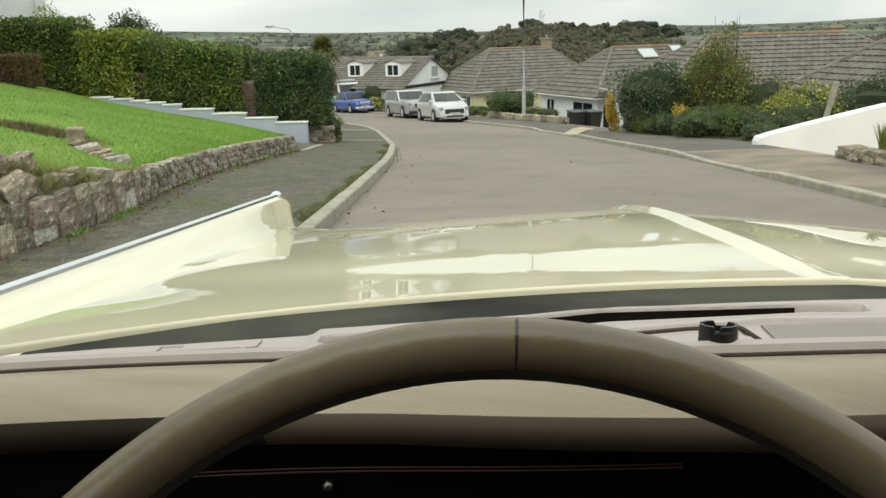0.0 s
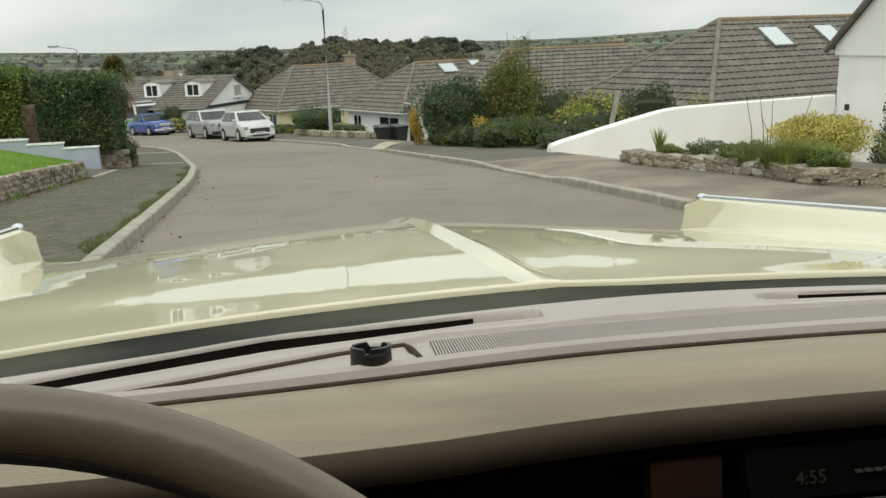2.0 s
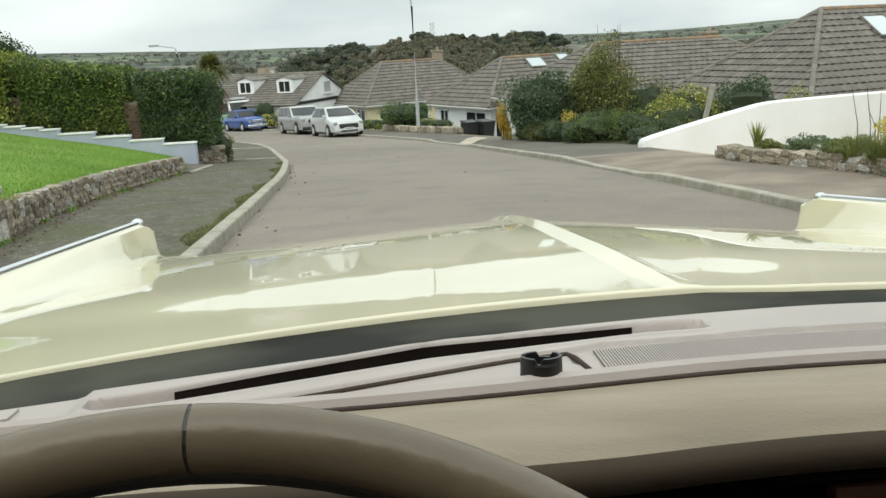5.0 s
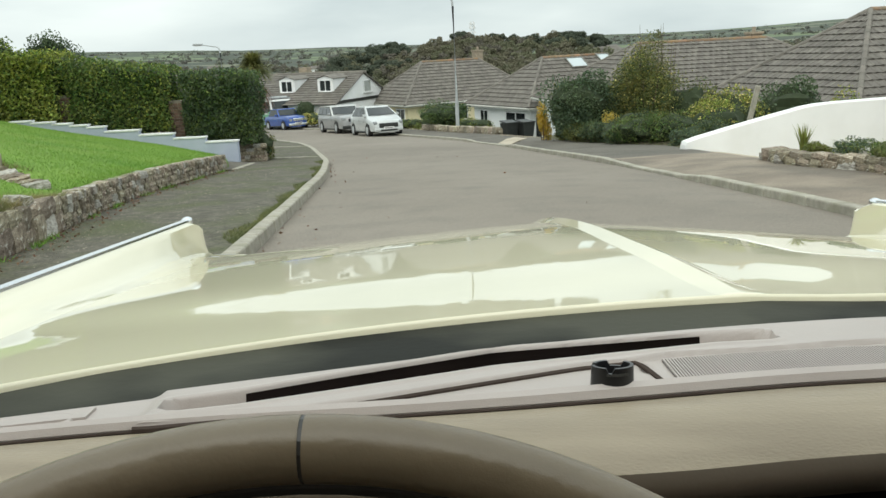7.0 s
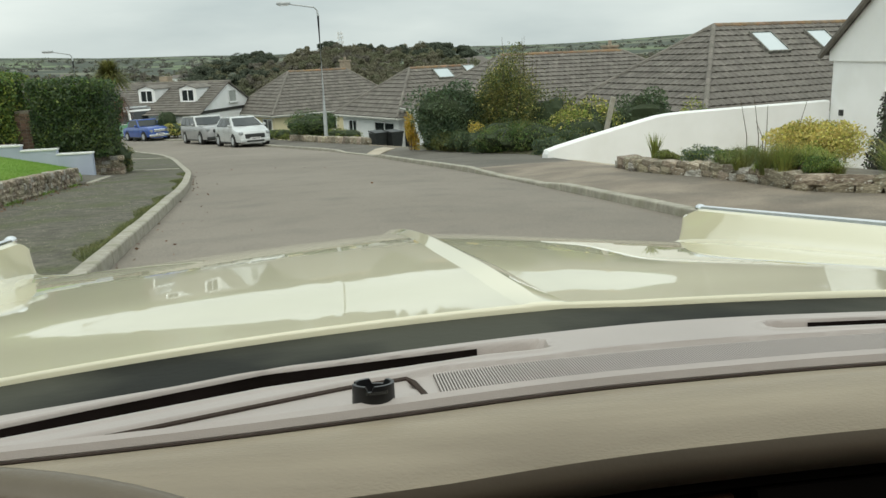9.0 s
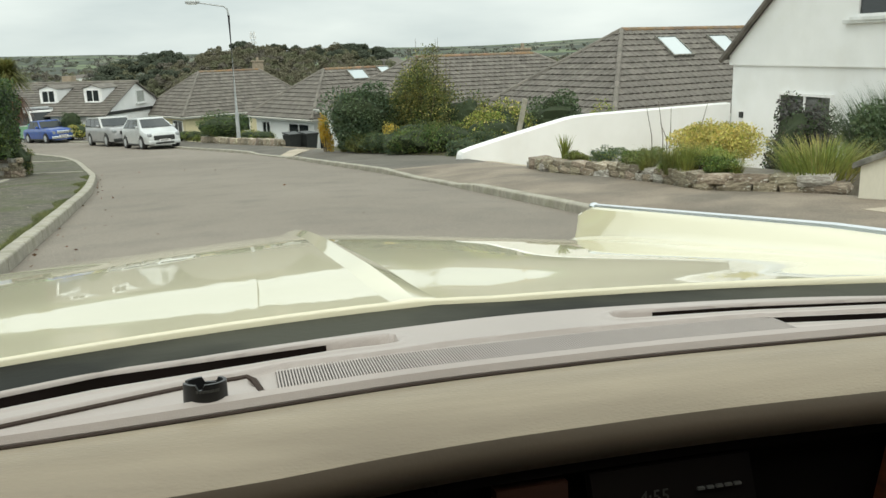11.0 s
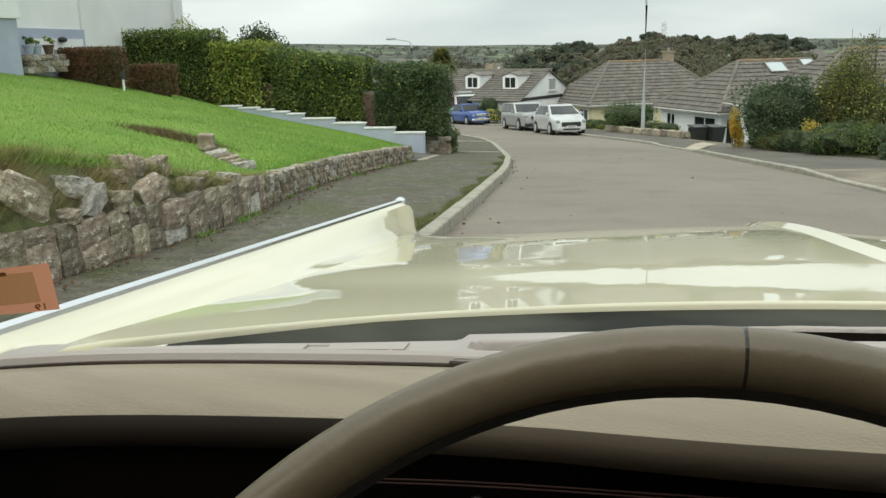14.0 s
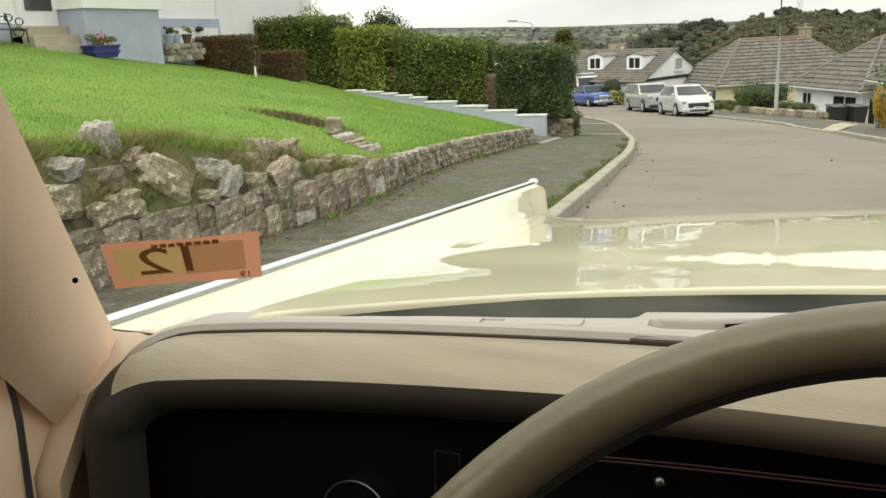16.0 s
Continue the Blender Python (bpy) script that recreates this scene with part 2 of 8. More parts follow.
def hill(x, y):
    """Height of the far country: a valley floor rising to a low skyline."""
    r = math.hypot(x, y)
    far = min(max((r - 300) / 2300, 0), 1)
    h = -26 + far * (26 + skyline(math.degrees(math.atan2(x, y))))
    h += far * (1 - far) * 26 * noise.noise((x / 500, y / 500, 0)) + far * 2.2 * noise.noise((x / 200, y / 200, 3))
    h += 16 * math.exp(-(((x - 20) / 60) ** 2 + ((y - 315) / 55) ** 2))
    return h


def land(x, y):
    z = road_z(min(max(y, -58), 195)) - 0.14
    if y < 66:
        if x > edge_r(max(y, -29)):
            z -= min((x - edge_r(max(y, -29))) * 0.16, 3.2)
        if x < edge_l(max(y, -29)):
            z += min(0.17 * (edge_l(max(y, -29)) - x), 2.2) - 0.1
    r = math.hypot(x, y)
    k = min(max((r - 55) / 220, 0), 1)
    k = k * k * (3 - 2 * k)
    return z * (1 - k) + hill(x, y) * k

# ---- materials ----
M_PAINT = mat("cream_paint", (0.66, 0.62, 0.465), 0.5, (0.68, 0.64, 0.485), 3, coat=1.0, spec=0.0)
M_PAINT.node_tree.nodes["Principled BSDF"].inputs["Coat IOR"].default_value = 1.7
M_CHROME = mat("chrome", (0.78, 0.79, 0.81), 0.2, metal=1.0)
M_SEAT = mat("tan_velour", (0.13, 0.093, 0.066), 0.9, (0.17, 0.122, 0.088), 8, bump=0.2, bscale=200)
# Smooth brown pad vinyl, darkened to paint the shade on the underside.
M_PADLOW = mat("padded_vinyl_shaded", (0.08, 0.061, 0.042), 0.55, (0.095, 0.072, 0.05), 5, bump=0.03, bscale=300)
# Brown darkened to paint the shade at the fascia's left end and surround.
M_PADEND = mat("surround_shaded", (0.021, 0.016, 0.012), 0.65, (0.026, 0.02, 0.015), 5, bump=0.03, bscale=300, spec=0.25)
M_ETCH = mat("etched_white", (0.55, 0.55, 0.52), 0.6)
M_SLATE = mat("slate_coping", (0.1, 0.098, 0.085), 0.9, (0.26, 0.25, 0.22), 9, 10, bump=0.7, bscale=30, fine=0.3)
M_DIMCHROME = mat("dulled_chrome", (0.16, 0.16, 0.155), 0.35, metal=1.0)
# Noise patches paint the shadows and reflections of wiper parts on the cowl.
M_COWL = mat("cowl_shadow_patches", (0.02, 0.021, 0.018), 0.6, (0.06, 0.06, 0.047), 3.2, 3, lo=0.42, hi=0.55, spec=0.04, bump=0.03, bscale=90)
M_RUBBER = mat("rubber", (0.02, 0.02, 0.02), 0.6, (0.035, 0.035, 0.035), 12)
M_DASH = mat("dash_plastic", (0.352, 0.308, 0.285), 0.42, (0.398, 0.35, 0.325), 5, bump=0.06, bscale=900, fine=0.05)
M_TAN = mat("tan_trim", (0.8, 0.58, 0.42), 0.5, (0.84, 0.62, 0.455), 4, bump=0.05, bscale=500, fine=0.03)
# Tan trim at half value, painting the shade at the pillar foot.
M_TANLOW = mat("tan_trim_shaded", (0.4, 0.29, 0.21), 0.6, (0.46, 0.335, 0.245), 5, bump=0.05, bscale=500, fine=0.03)
M_RIM = mat("wheel_rim", (0.138, 0.104, 0.065), 0.32, (0.175, 0.135, 0.088), 5, 6, bump=0.06, bscale=130, fine=0.08, lo=0.38, hi=0.62)
M_RIMBLACK = mat("wheel_black", (0.02, 0.018, 0.016), 0.4, (0.03, 0.028, 0.025), 9)
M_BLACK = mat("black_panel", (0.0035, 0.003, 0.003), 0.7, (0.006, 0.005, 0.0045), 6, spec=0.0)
M_DARKSLOT = mat("slot_shade", (0.008, 0.006, 0.005), 0.9, (0.014, 0.01, 0.009), 20, spec=0.03)
M_SEAM = mat("seam_brown", (0.045, 0.033, 0.027), 0.8, (0.06, 0.045, 0.038), 20, spec=0.1)
M_WOOD = mat("wood_trim", (0.024, 0.0075, 0.0035), 0.4, (0.062, 0.019, 0.0078), 9, stretch=(1, 6, 14), lo=0.38, hi=0.62, coat=0.08)


def paper(name, a, c):
    """Thin printed film that daylight shines through."""
    m = mat(name, a, 0.6, c, 20)
    n, l = m.node_tree.nodes, m.node_tree.links
    tr_ = n.new("ShaderNodeBsdfTranslucent")
    tr_.inputs[0].default_value = (*a, 1)
    mx_ = n.new("ShaderNodeMixShader")
    mx_.inputs[0].default_value = 0.6
    l.new(n["Principled BSDF"].outputs[0], mx_.inputs[1])
    l.new(tr_.outputs[0], mx_.inputs[2])
    l.new(mx_.outputs[0], n["Material Output"].inputs[0])
    return m


# Walnut trim dimmed in colour to stand for shade on the side strip.
M_WOODDIM = mat("dimmed_veneer", (0.016, 0.006, 0.004), 0.5, (0.03, 0.011, 0.006), 9, stretch=(1, 6, 14), spec=0.2)
M_ORANGE = paper("sticker_orange", (0.56, 0.25, 0.15), (0.5, 0.21, 0.12))
M_OCHRE = paper("sticker_ochre", (0.44, 0.28, 0.12), (0.38, 0.23, 0.1))
M_OCHRE2 = paper("sticker_brown", (0.37, 0.18, 0.085), (0.31, 0.145, 0.065))
M_CAP = mat("cap_plastic", (0.008, 0.008, 0.009), 0.3, (0.012, 0.012, 0.013), 40)
M_INK = paper("ink", (0.5, 0.32, 0.14), (0.44, 0.28, 0.12))
M_BELT = mat("belt_webbing", (0.02, 0.02, 0.025), 0.6, (0.035, 0.035, 0.04), 60)
M_HEAD = mat("headliner", (0.38, 0.32, 0.25), 0.85, (0.42, 0.35, 0.28), 8, bump=0.1, bscale=300)
M_LED = mat("clock_digits", (0.014, 0.015, 0.0125), 0.5)
M_GREYINK = mat("grey_marking", (0.045, 0.045, 0.042), 0.5)
M_ASPHALT = mat("asphalt", (0.183, 0.158, 0.13), 0.85, (0.243, 0.212, 0.176), 0.22, 9, bump=0.45, bscale=55, fine=0.45, lo=0.3, hi=0.7, stain=((0.125, 0.112, 0.096), 1.6, 0.48, 0.78, 0.45))
M_PATH = mat("old_tarmac", (0.068, 0.062, 0.046), 0.9, (0.125, 0.114, 0.088), 6, 10, bump=0.8, bscale=28, fine=0.85, stain=((0.07, 0.08, 0.028), 1.3, 0.46, 0.64, 0.8))
M_PATHR = mat("worn_pavement", (0.18, 0.148, 0.116), 0.9, (0.265, 0.22, 0.172), 1.1, 9, bump=0.4, bscale=50, fine=0.45, lo=0.38, hi=0.62, stain=((0.115, 0.1, 0.08), 0.7, 0.48, 0.62, 0.75))
M_KERB = mat("granite_kerb", (0.28, 0.26, 0.215), 0.85, (0.4, 0.375, 0.315), 7, bump=0.3, bscale=60, per="object", vary=0.07, fine=0.2, stain=((0.15, 0.15, 0.08), 3, 0.52, 0.7, 0.6))
M_PATHD = mat("dark_tarmac", (0.092, 0.084, 0.07), 0.9, (0.135, 0.123, 0.102), 0.8, 8, bump=0.4, bscale=50, fine=0.4, stain=((0.15, 0.135, 0.11), 0.9, 0.55, 0.75, 0.5))
M_CONC = mat("concrete", (0.36, 0.31, 0.24), 0.9, (0.45, 0.39, 0.31), 2, bump=0.2, bscale=70, fine=0.1)
M_GRASS = mat("lawn_turf", (0.105, 0.205, 0.022), 0.9, (0.165, 0.275, 0.038), 0.7, 8, bump=0.5, bscale=90, fine=0.25, stain=((0.26, 0.29, 0.075), 0.9, 0.52, 0.78, 0.38))
M_BLADE = mat("grass_blade", (0.118, 0.255, 0.026), 0.6, (0.185, 0.325, 0.047), 0.6, per="island", vary=0.08, stain=((0.26, 0.3, 0.078), 0.9, 0.52, 0.78, 0.38))
M_DRY = mat("dry_grass", (0.26, 0.2, 0.085), 0.8, (0.16, 0.17, 0.06), 2, per="island", vary=0.3)
M_KERBGRASS = mat("kerb_grass", (0.08, 0.1, 0.03), 0.7, (0.135, 0.145, 0.045), 2, per="island", vary=0.3)
M_RANK = mat("rank_grass", (0.27, 0.22, 0.09), 0.8, (0.17, 0.21, 0.05), 1.5, per="island", vary=0.35)
M_PALEGRIT = mat("pale_grit", (0.3, 0.28, 0.22), 0.9, (0.42, 0.39, 0.3), 3, per="island", vary=0.3)
M_HOLLOW = mat("withered_grass", (0.12, 0.085, 0.045), 0.9, (0.17, 0.14, 0.06), 3, per="island", vary=0.35)
M_WHITE = mat("white_render", (0.83, 0.835, 0.835), 0.85, (0.78, 0.785, 0.78), 1.2, bump=0.12, bscale=60, fine=0.03, stain=((0.66, 0.65, 0.61), 0.9, 0.55, 0.8, 0.45))
M_CREAMW = mat("cream_render", (0.72, 0.64, 0.42), 0.85, (0.66, 0.58, 0.38), 1.2, bump=0.1, bscale=50)
M_OLDREND = mat("stained_render", (0.74, 0.7, 0.6), 0.9, (0.62, 0.58, 0.48), 1.6, bump=0.2, bscale=40, fine=0.06, stretch=(1, 1, 0.35), stain=((0.42, 0.38, 0.3), 3.5, 0.55, 0.75, 0.55))
M_BLUEGREY = mat("bluegrey_paint", (0.36, 0.4, 0.5), 0.8, (0.41, 0.45, 0.55), 2, bump=0.1, bscale=50)
M_COPE = mat("white_coping", (0.75, 0.76, 0.76), 0.8, (0.62, 0.63, 0.62), 4)
M_TILE = mat("concrete_tile", (0.118, 0.107, 0.094), 0.9, (0.172, 0.157, 0.138), 2.5, bump=0.2, bscale=40, per="island", vary=0.12, fine=0.2, stain=((0.25, 0.24, 0.2), 4, 0.58, 0.72, 0.5))
M_TILEP = mat("concrete_tile_single", (0.118, 0.107, 0.094), 0.9, (0.172, 0.157, 0.138), 2.5, bump=0.2, bscale=40, per="object", vary=0.12, fine=0.2, stain=((0.25, 0.24, 0.2), 4, 0.58, 0.72, 0.5))
M_RIDGE = mat("ridge_tile", (0.28, 0.17, 0.09), 0.9, (0.2, 0.16, 0.12), 3, per="island", vary=0.2)
M_HIP = mat("hip_tile", (0.15, 0.138, 0.12), 0.9, (0.2, 0.182, 0.158), 3, per="island", vary=0.15)
M_GUTTER = mat("gutter", (0.55, 0.54, 0.5), 0.6, (0.45, 0.44, 0.4), 5)
M_PVC = mat("white_frame", (0.8, 0.8, 0.8), 0.4, (0.76, 0.76, 0.76), 3)
M_WINDOW = mat("window_glass", (0.02, 0.024, 0.026), 0.03, spec=0.8)
M_BLIND = mat("blind_behind_glass", (0.34, 0.36, 0.34), 0.15, (0.4, 0.42, 0.4), 4, spec=0.5)
M_BLINDDARK = mat("dim_room_behind_glass", (0.06, 0.064, 0.062), 0.08, (0.085, 0.09, 0.086), 4, spec=0.6)
M_CARGLASS = mat("car_glass", (0.02, 0.025, 0.026), 0.03, spec=0.5)
M_CHIM = mat("weathered_chimney_render", (0.27, 0.22, 0.16), 0.9, (0.36, 0.3, 0.23), 5, bump=0.2, bscale=60)
# Pale blue base colour paints the sky reflected in the panes.
M_SKYLIGHT = mat("rooflight_glass_sky", (0.42, 0.48, 0.5), 0.05, spec=1.0, coat=1.0)
M_STONE = mat("field_stone_object", (0.18, 0.145, 0.102), 0.92, (0.4, 0.345, 0.262), 4, 12, bump=0.9, bscale=16, per="object", vary=0.35, fine=0.22, lo=0.4, hi=0.7, stain=((0.62, 0.61, 0.54), 6, 0.6, 0.645, 0.75))
M_PALESTONE = mat("pale_stone", (0.24, 0.22, 0.19), 0.9, (0.5, 0.48, 0.43), 7, 12, bump=0.8, bscale=16, per="object", vary=0.2, fine=0.25)
M_MORTAR = mat("mortar_earth", (0.13, 0.115, 0.09), 0.95, (0.19, 0.17, 0.14), 6, bump=0.8, bscale=30)
M_BANK = mat("bank_earth", (0.045, 0.036, 0.022), 0.95, (0.11, 0.1, 0.05), 9, 10, bump=0.9, bscale=40, stain=((0.1, 0.13, 0.035), 3, 0.5, 0.65, 0.6))
M_BRICK = mat("brick", (0.09, 0.056, 0.038), 0.9, (0.13, 0.083, 0.058), 8, per="object", vary=0.25)
M_BARK = mat("bark", (0.09, 0.07, 0.05), 0.95, (0.14, 0.11, 0.08), 12, bump=0.8, bscale=30)
M_POLE = mat("galvanised", (0.42, 0.44, 0.45), 0.5, (0.5, 0.52, 0.53), 6, metal=0.3)
M_BIN = mat("bin_plastic", (0.02, 0.022, 0.022), 0.5, (0.03, 0.032, 0.03), 6)
M_POT = mat("blue_pot", (0.02, 0.03, 0.16), 0.35, (0.03, 0.04, 0.2), 8)
# Near-black green that paints the shade deep inside hedges and shrubs.
M_CORE = mat("hedge_core_shade", (0.02, 0.032, 0.012), 0.95, (0.032, 0.045, 0.018), 6)


def leafmat(name, a, c, vary=0.35, rough=0.5, through_=0.3):
    """Leaf surface: varied from leaf to leaf, and letting part of the light through."""
    m = mat(name, a, rough, c, 1.3, 4, per="island", vary=vary, spec=0.35, lo=0.4, hi=0.6)
    n, l = m.node_tree.nodes, m.node_tree.links
    b = n["Principled BSDF"]
    tr_ = n.new("ShaderNodeBsdfTranslucent")
    l.new(b.inputs["Base Color"].links[0].from_socket, tr_.inputs[0])
    mx_ = n.new("ShaderNodeMixShader")
    mx_.inputs[0].default_value = through_
    l.new(b.outputs[0], mx_.inputs[1])
    l.new(tr_.outputs[0], mx_.inputs[2])
    l.new(mx_.outputs[0], n["Material Output"].inputs[0])
    return m


L_HEDGE = leafmat("leaf_hedge", (0.075, 0.125, 0.032), (0.13, 0.185, 0.048), 0.55)
L_DARK = leafmat("leaf_dark", (0.055, 0.09, 0.044), (0.088, 0.128, 0.058))
L_LIME = leafmat("leaf_lime", (0.2, 0.265, 0.05), (0.29, 0.33, 0.065), 0.4)
L_YELLOW = leafmat("leaf_yellow", (0.58, 0.5, 0.16), (0.42, 0.38, 0.11), 0.35)
L_GOLD = leafmat("leaf_gold", (0.62, 0.42, 0.05), (0.5, 0.34, 0.04), 0.3)
L_OLIVE = leafmat("leaf_olive", (0.119, 0.140, 0.042), (0.196, 0.196, 0.063))
L_BROWN = leafmat("leaf_brown", (0.21, 0.1, 0.06), (0.13, 0.085, 0.05))
L_BLUEG = leafmat("leaf_bluegreen", (0.075, 0.120, 0.075), (0.120, 0.165, 0.090))
L_SPEAR = leafmat("leaf_spear", (0.165, 0.215, 0.05), (0.28, 0.26, 0.075), 0.4)
# Far wood and pine tones, lightened and flattened as painted haze.
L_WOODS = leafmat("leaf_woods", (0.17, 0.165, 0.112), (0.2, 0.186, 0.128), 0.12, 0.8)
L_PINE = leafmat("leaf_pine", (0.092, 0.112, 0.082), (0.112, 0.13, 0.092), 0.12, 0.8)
L_RED = leafmat("petal_red", (0.5, 0.05, 0.05), (0.45, 0.1, 0.12), 0.2)
L_PURPLE = leafmat("leaf_purple", (0.045, 0.043, 0.04), (0.075, 0.07, 0.06), 0.4)

# ---- ground, road, pavements ----
radii = [0.0] + [1.0 * k for k in range(1, 31)] + [30 * 1.105 ** k for k in range(1, 53)]
NA = 120
gv, gf = [(0, 0, land(0, 0))], []
for r in radii[1:]:
    for k in range(NA):
        x, y = r * math.sin(k * math.tau / NA), r * math.cos(k * math.tau / NA)
        gv.append((x, y, land(x, y)))
for k in range(NA):
    gf.append((0, 1 + (k + 1) % NA, 1 + k))
for i in range(len(radii) - 2):
    a, c = 1 + i * NA, 1 + (i + 1) * NA
    for k in range(NA):
        j = (k + 1) % NA
        gf.append((a + k, a + j, c + j, c + k))
me = bpy.data.meshes.new("ground")
me.from_pydata(gv, [], gf)


def country_mat():
    """Fields, hedgerows and woods of the far country, rough grass close by."""
    m = bpy.data.materials.new("country")
    m.use_nodes = True
    n, l = m.node_tree.nodes, m.node_tree.links
    b = n["Principled BSDF"]
    b.inputs["Roughness"].default_value, b.inputs["Specular IOR Level"].default_value = 0.95, 0.1
    tc = n.new("ShaderNodeTexCoord")
    vo = n.new("ShaderNodeTexVoronoi")
    vo.inputs["Scale"].default_value = 0.009
    l.new(tc.outputs["Object"], vo.inputs["Vector"])
    r = n.new("ShaderNodeValToRGB")
    r.color_ramp.interpolation = "CONSTANT"
    for k, (p, c) in enumerate(((0, (0.085, 0.098, 0.08)), (0.3, (0.15, 0.185, 0.115)), (0.46, (0.085, 0.096, 0.08)), (0.68, (0.17, 0.18, 0.135)), (0.78, (0.1, 0.118, 0.09)))):
        e = r.color_ramp.elements[k] if k < 2 else r.color_ramp.elements.new(p)
        e.position, e.color = p, (*c, 1)
    l.new(vo.outputs["Color"], r.inputs[0])
    ve = n.new("ShaderNodeTexVoronoi")
    ve.feature = "DISTANCE_TO_EDGE"
    ve.inputs["Scale"].default_value = 0.009
    l.new(tc.outputs["Object"], ve.inputs["Vector"])
    nz = n.new("ShaderNodeTexNoise")
    nz.inputs["Scale"].default_value, nz.inputs["Detail"].default_value = 0.03, 10
    l.new(tc.outputs["Object"], nz.inputs["Vector"])
    ad = n.new("ShaderNodeMath")
    ad.operation = "MULTIPLY_ADD"
    ad.inputs[1].default_value, ad.inputs[2].default_value = 0.34, -0.11
    l.new(nz.outputs["Fac"], ad.inputs[0])
    lt = n.new("ShaderNodeMath")
    lt.operation = "LESS_THAN"
    l.new(ve.outputs["Distance"], lt.inputs[0])
    l.new(ad.outputs[0], lt.inputs[1])
    mxn = n.new("ShaderNodeMixRGB")
    mxn.inputs[2].default_value = (0.075, 0.086, 0.073, 1)
    l.new(lt.outputs[0], mxn.inputs[0])
    l.new(r.outputs[0], mxn.inputs[1])
    l.new(mxn.outputs[0], b.inputs["Base Color"])
    return m


ground = tagged(mpart("ground", me, country_mat(), None, "", True), "green country falling away to fields and wooded hills", "ground", kind="structure")


def strip(name, y0, y1, step, lo, hi, zf, nx, t, material, label, cat):
    rows, y = [], y0
    while y <= y1 + 1e-6:
        a, c = lo(y), hi(y)
        rows.append([(a + (c - a) * k / nx, y, zf(a + (c - a) * k / nx, y, k / nx)) for k in range(nx + 1)])
        y += step
    return tagged(part(name, slab(B(), rows, t), material, None, "", True), label, cat, kind="structure")


road = strip("road", -30, 65, 0.5, kerb_l, kerb_r, lambda x, y, k: road_z(y) + 0.05 * math.sin(math.pi * k) - 0.01, 12, 0.05, M_ASPHALT, "grey worn asphalt road bending downhill between kerbs", "road")
strip("pavement", -30, 65, 0.5, edge_l, lambda y: kerb_l(y) - 0.13, lambda x, y, k: road_z(y) + KERB + 0.012 * noise.noise((x, y, 0)), 8, 0.12, M_PATH, "dark old tarmac pavement with mossy edges", "pavement")
for y0_, y1_, m_, lb in ((-30, 15.5, M_PATHR, "brown worn pavement and driveway crossing"), (15.5, 65, M_PATHD, "dark tarmac pavement")):
    strip("pavement", y0_, y1_, 0.5, lambda y: kerb_r(y) + 0.13, edge_r, lambda x, y, k: road_z(y) + KERB - drop_r(y) * max(0, 1 - 2 * k) + 0.01 * noise.noise((x, y, 5)), 8, 0.12, m_, lb, "pavement")

# ---- the saloon car in which the camera sits ----
CAR = pose(0.706, 0, 0, -3.1, 1.2, -0.65)
car = thing("saloon_car", CAR, "cream vintage saloon car with tan interior parked on the road", "car")


def mid(v):
    """The centre line of the bonnet, a degree off the cabin's."""
    return -0.02 - 0.018 * (v - 0.96)


def side(u, v):
    return mid(v) + u * (1.043 if u < 0 else 0.914)


SL_V = [0.7 + 0.02 * k for k in range(111)]
SL_Z = [1.0265]
for a_ in SL_V[:-1]:
    SL_Z.append(SL_Z[-1] - 0.02 * (float(np.interp(a_, [0.9, 1.05, 1.09, 1.16, 1.25, 1.38, 1.7], [0.095, 0.097, 0.085, 0.055, 0.055, 0.077, 0.08])) + 0.105 * max(0, a_ - 1.7)))


def spine(v):
    """Height of the bonnet along its middle: a kick at the rear, a flat, then a falling nose."""
    return float(np.interp(v, SL_V, SL_Z))


def crest(v):
    """Height of the fender crest."""
    return 0.978 - 0.046 * (v - 0.65)


def ridge_w(v):
    """Half width of the raised centre ridge."""
    return 0.027 * min(1.0, max(0.7, (2.9 - v) / 1.3))


def right_lift(u, v):
    """The right-hand side of the old body sits a little high towards the windscreen."""
    return 0.026 * min(1, max(0, (u - 0.1) / 0.7)) * min(1, max(0, (2.42 - v) / 1.5))


def bonnet_z(u, v):
    k = abs(u) / 0.78
    z = spine(v) - (0.036 + 0.02 * (v - 1)) * k ** 1.3
    z -= 0.005 * k * float(np.interp(v, [0.85, 1.5, 1.62, 2.4], [0, 1, 1, 0.2]))
    w = ridge_w(v)
    if abs(u) < w:
        z += (0.006 + 0.006 * min(1, max(0.0, (v - 1.0) / 1.2))) * (1 - abs(u) / w) * min(1, max(0.0, (v - 1.02) * 9))
    return z + right_lift(u, v)


def rear_edge(u):
    return 1.03 - (0.3 if u < 0 else 0.1) * u ** 2 - (0.15 if u < 0 else 0.05) * abs(u / 0.78) ** 3.5


def front_edge(u):
    return 2.68 - 0.2 * abs(u / 0.8) ** 2.2


us = [-0.8 + 0.75 * k / 30 for k in range(31)]
RIDGE = (-1.03, -1.0, -0.97, -0.5, -0.04, 0.0, 0.04, 0.5, 0.97, 1.0, 1.03)
us = us + [0.027 * k for k in RIDGE] + [-u for u in us[::-1]]
rows = []
for j in range(42):
    s = 0.0 if j == 0 else 0.006 + 0.994 * (j - 1) / 40
    row = []
    for u in us:
        v = rear_edge(u) + (front_edge(u) - rear_edge(u)) * s
        if abs(u) < 0.045:
            u *= ridge_w(v) / 0.027
        row.append((side(u, v), v, bonnet_z(u, v)))
    rows.append(row)
# the rear edge rolls down towards the cowl
first = [(u, rear_edge(u)) for u in us]
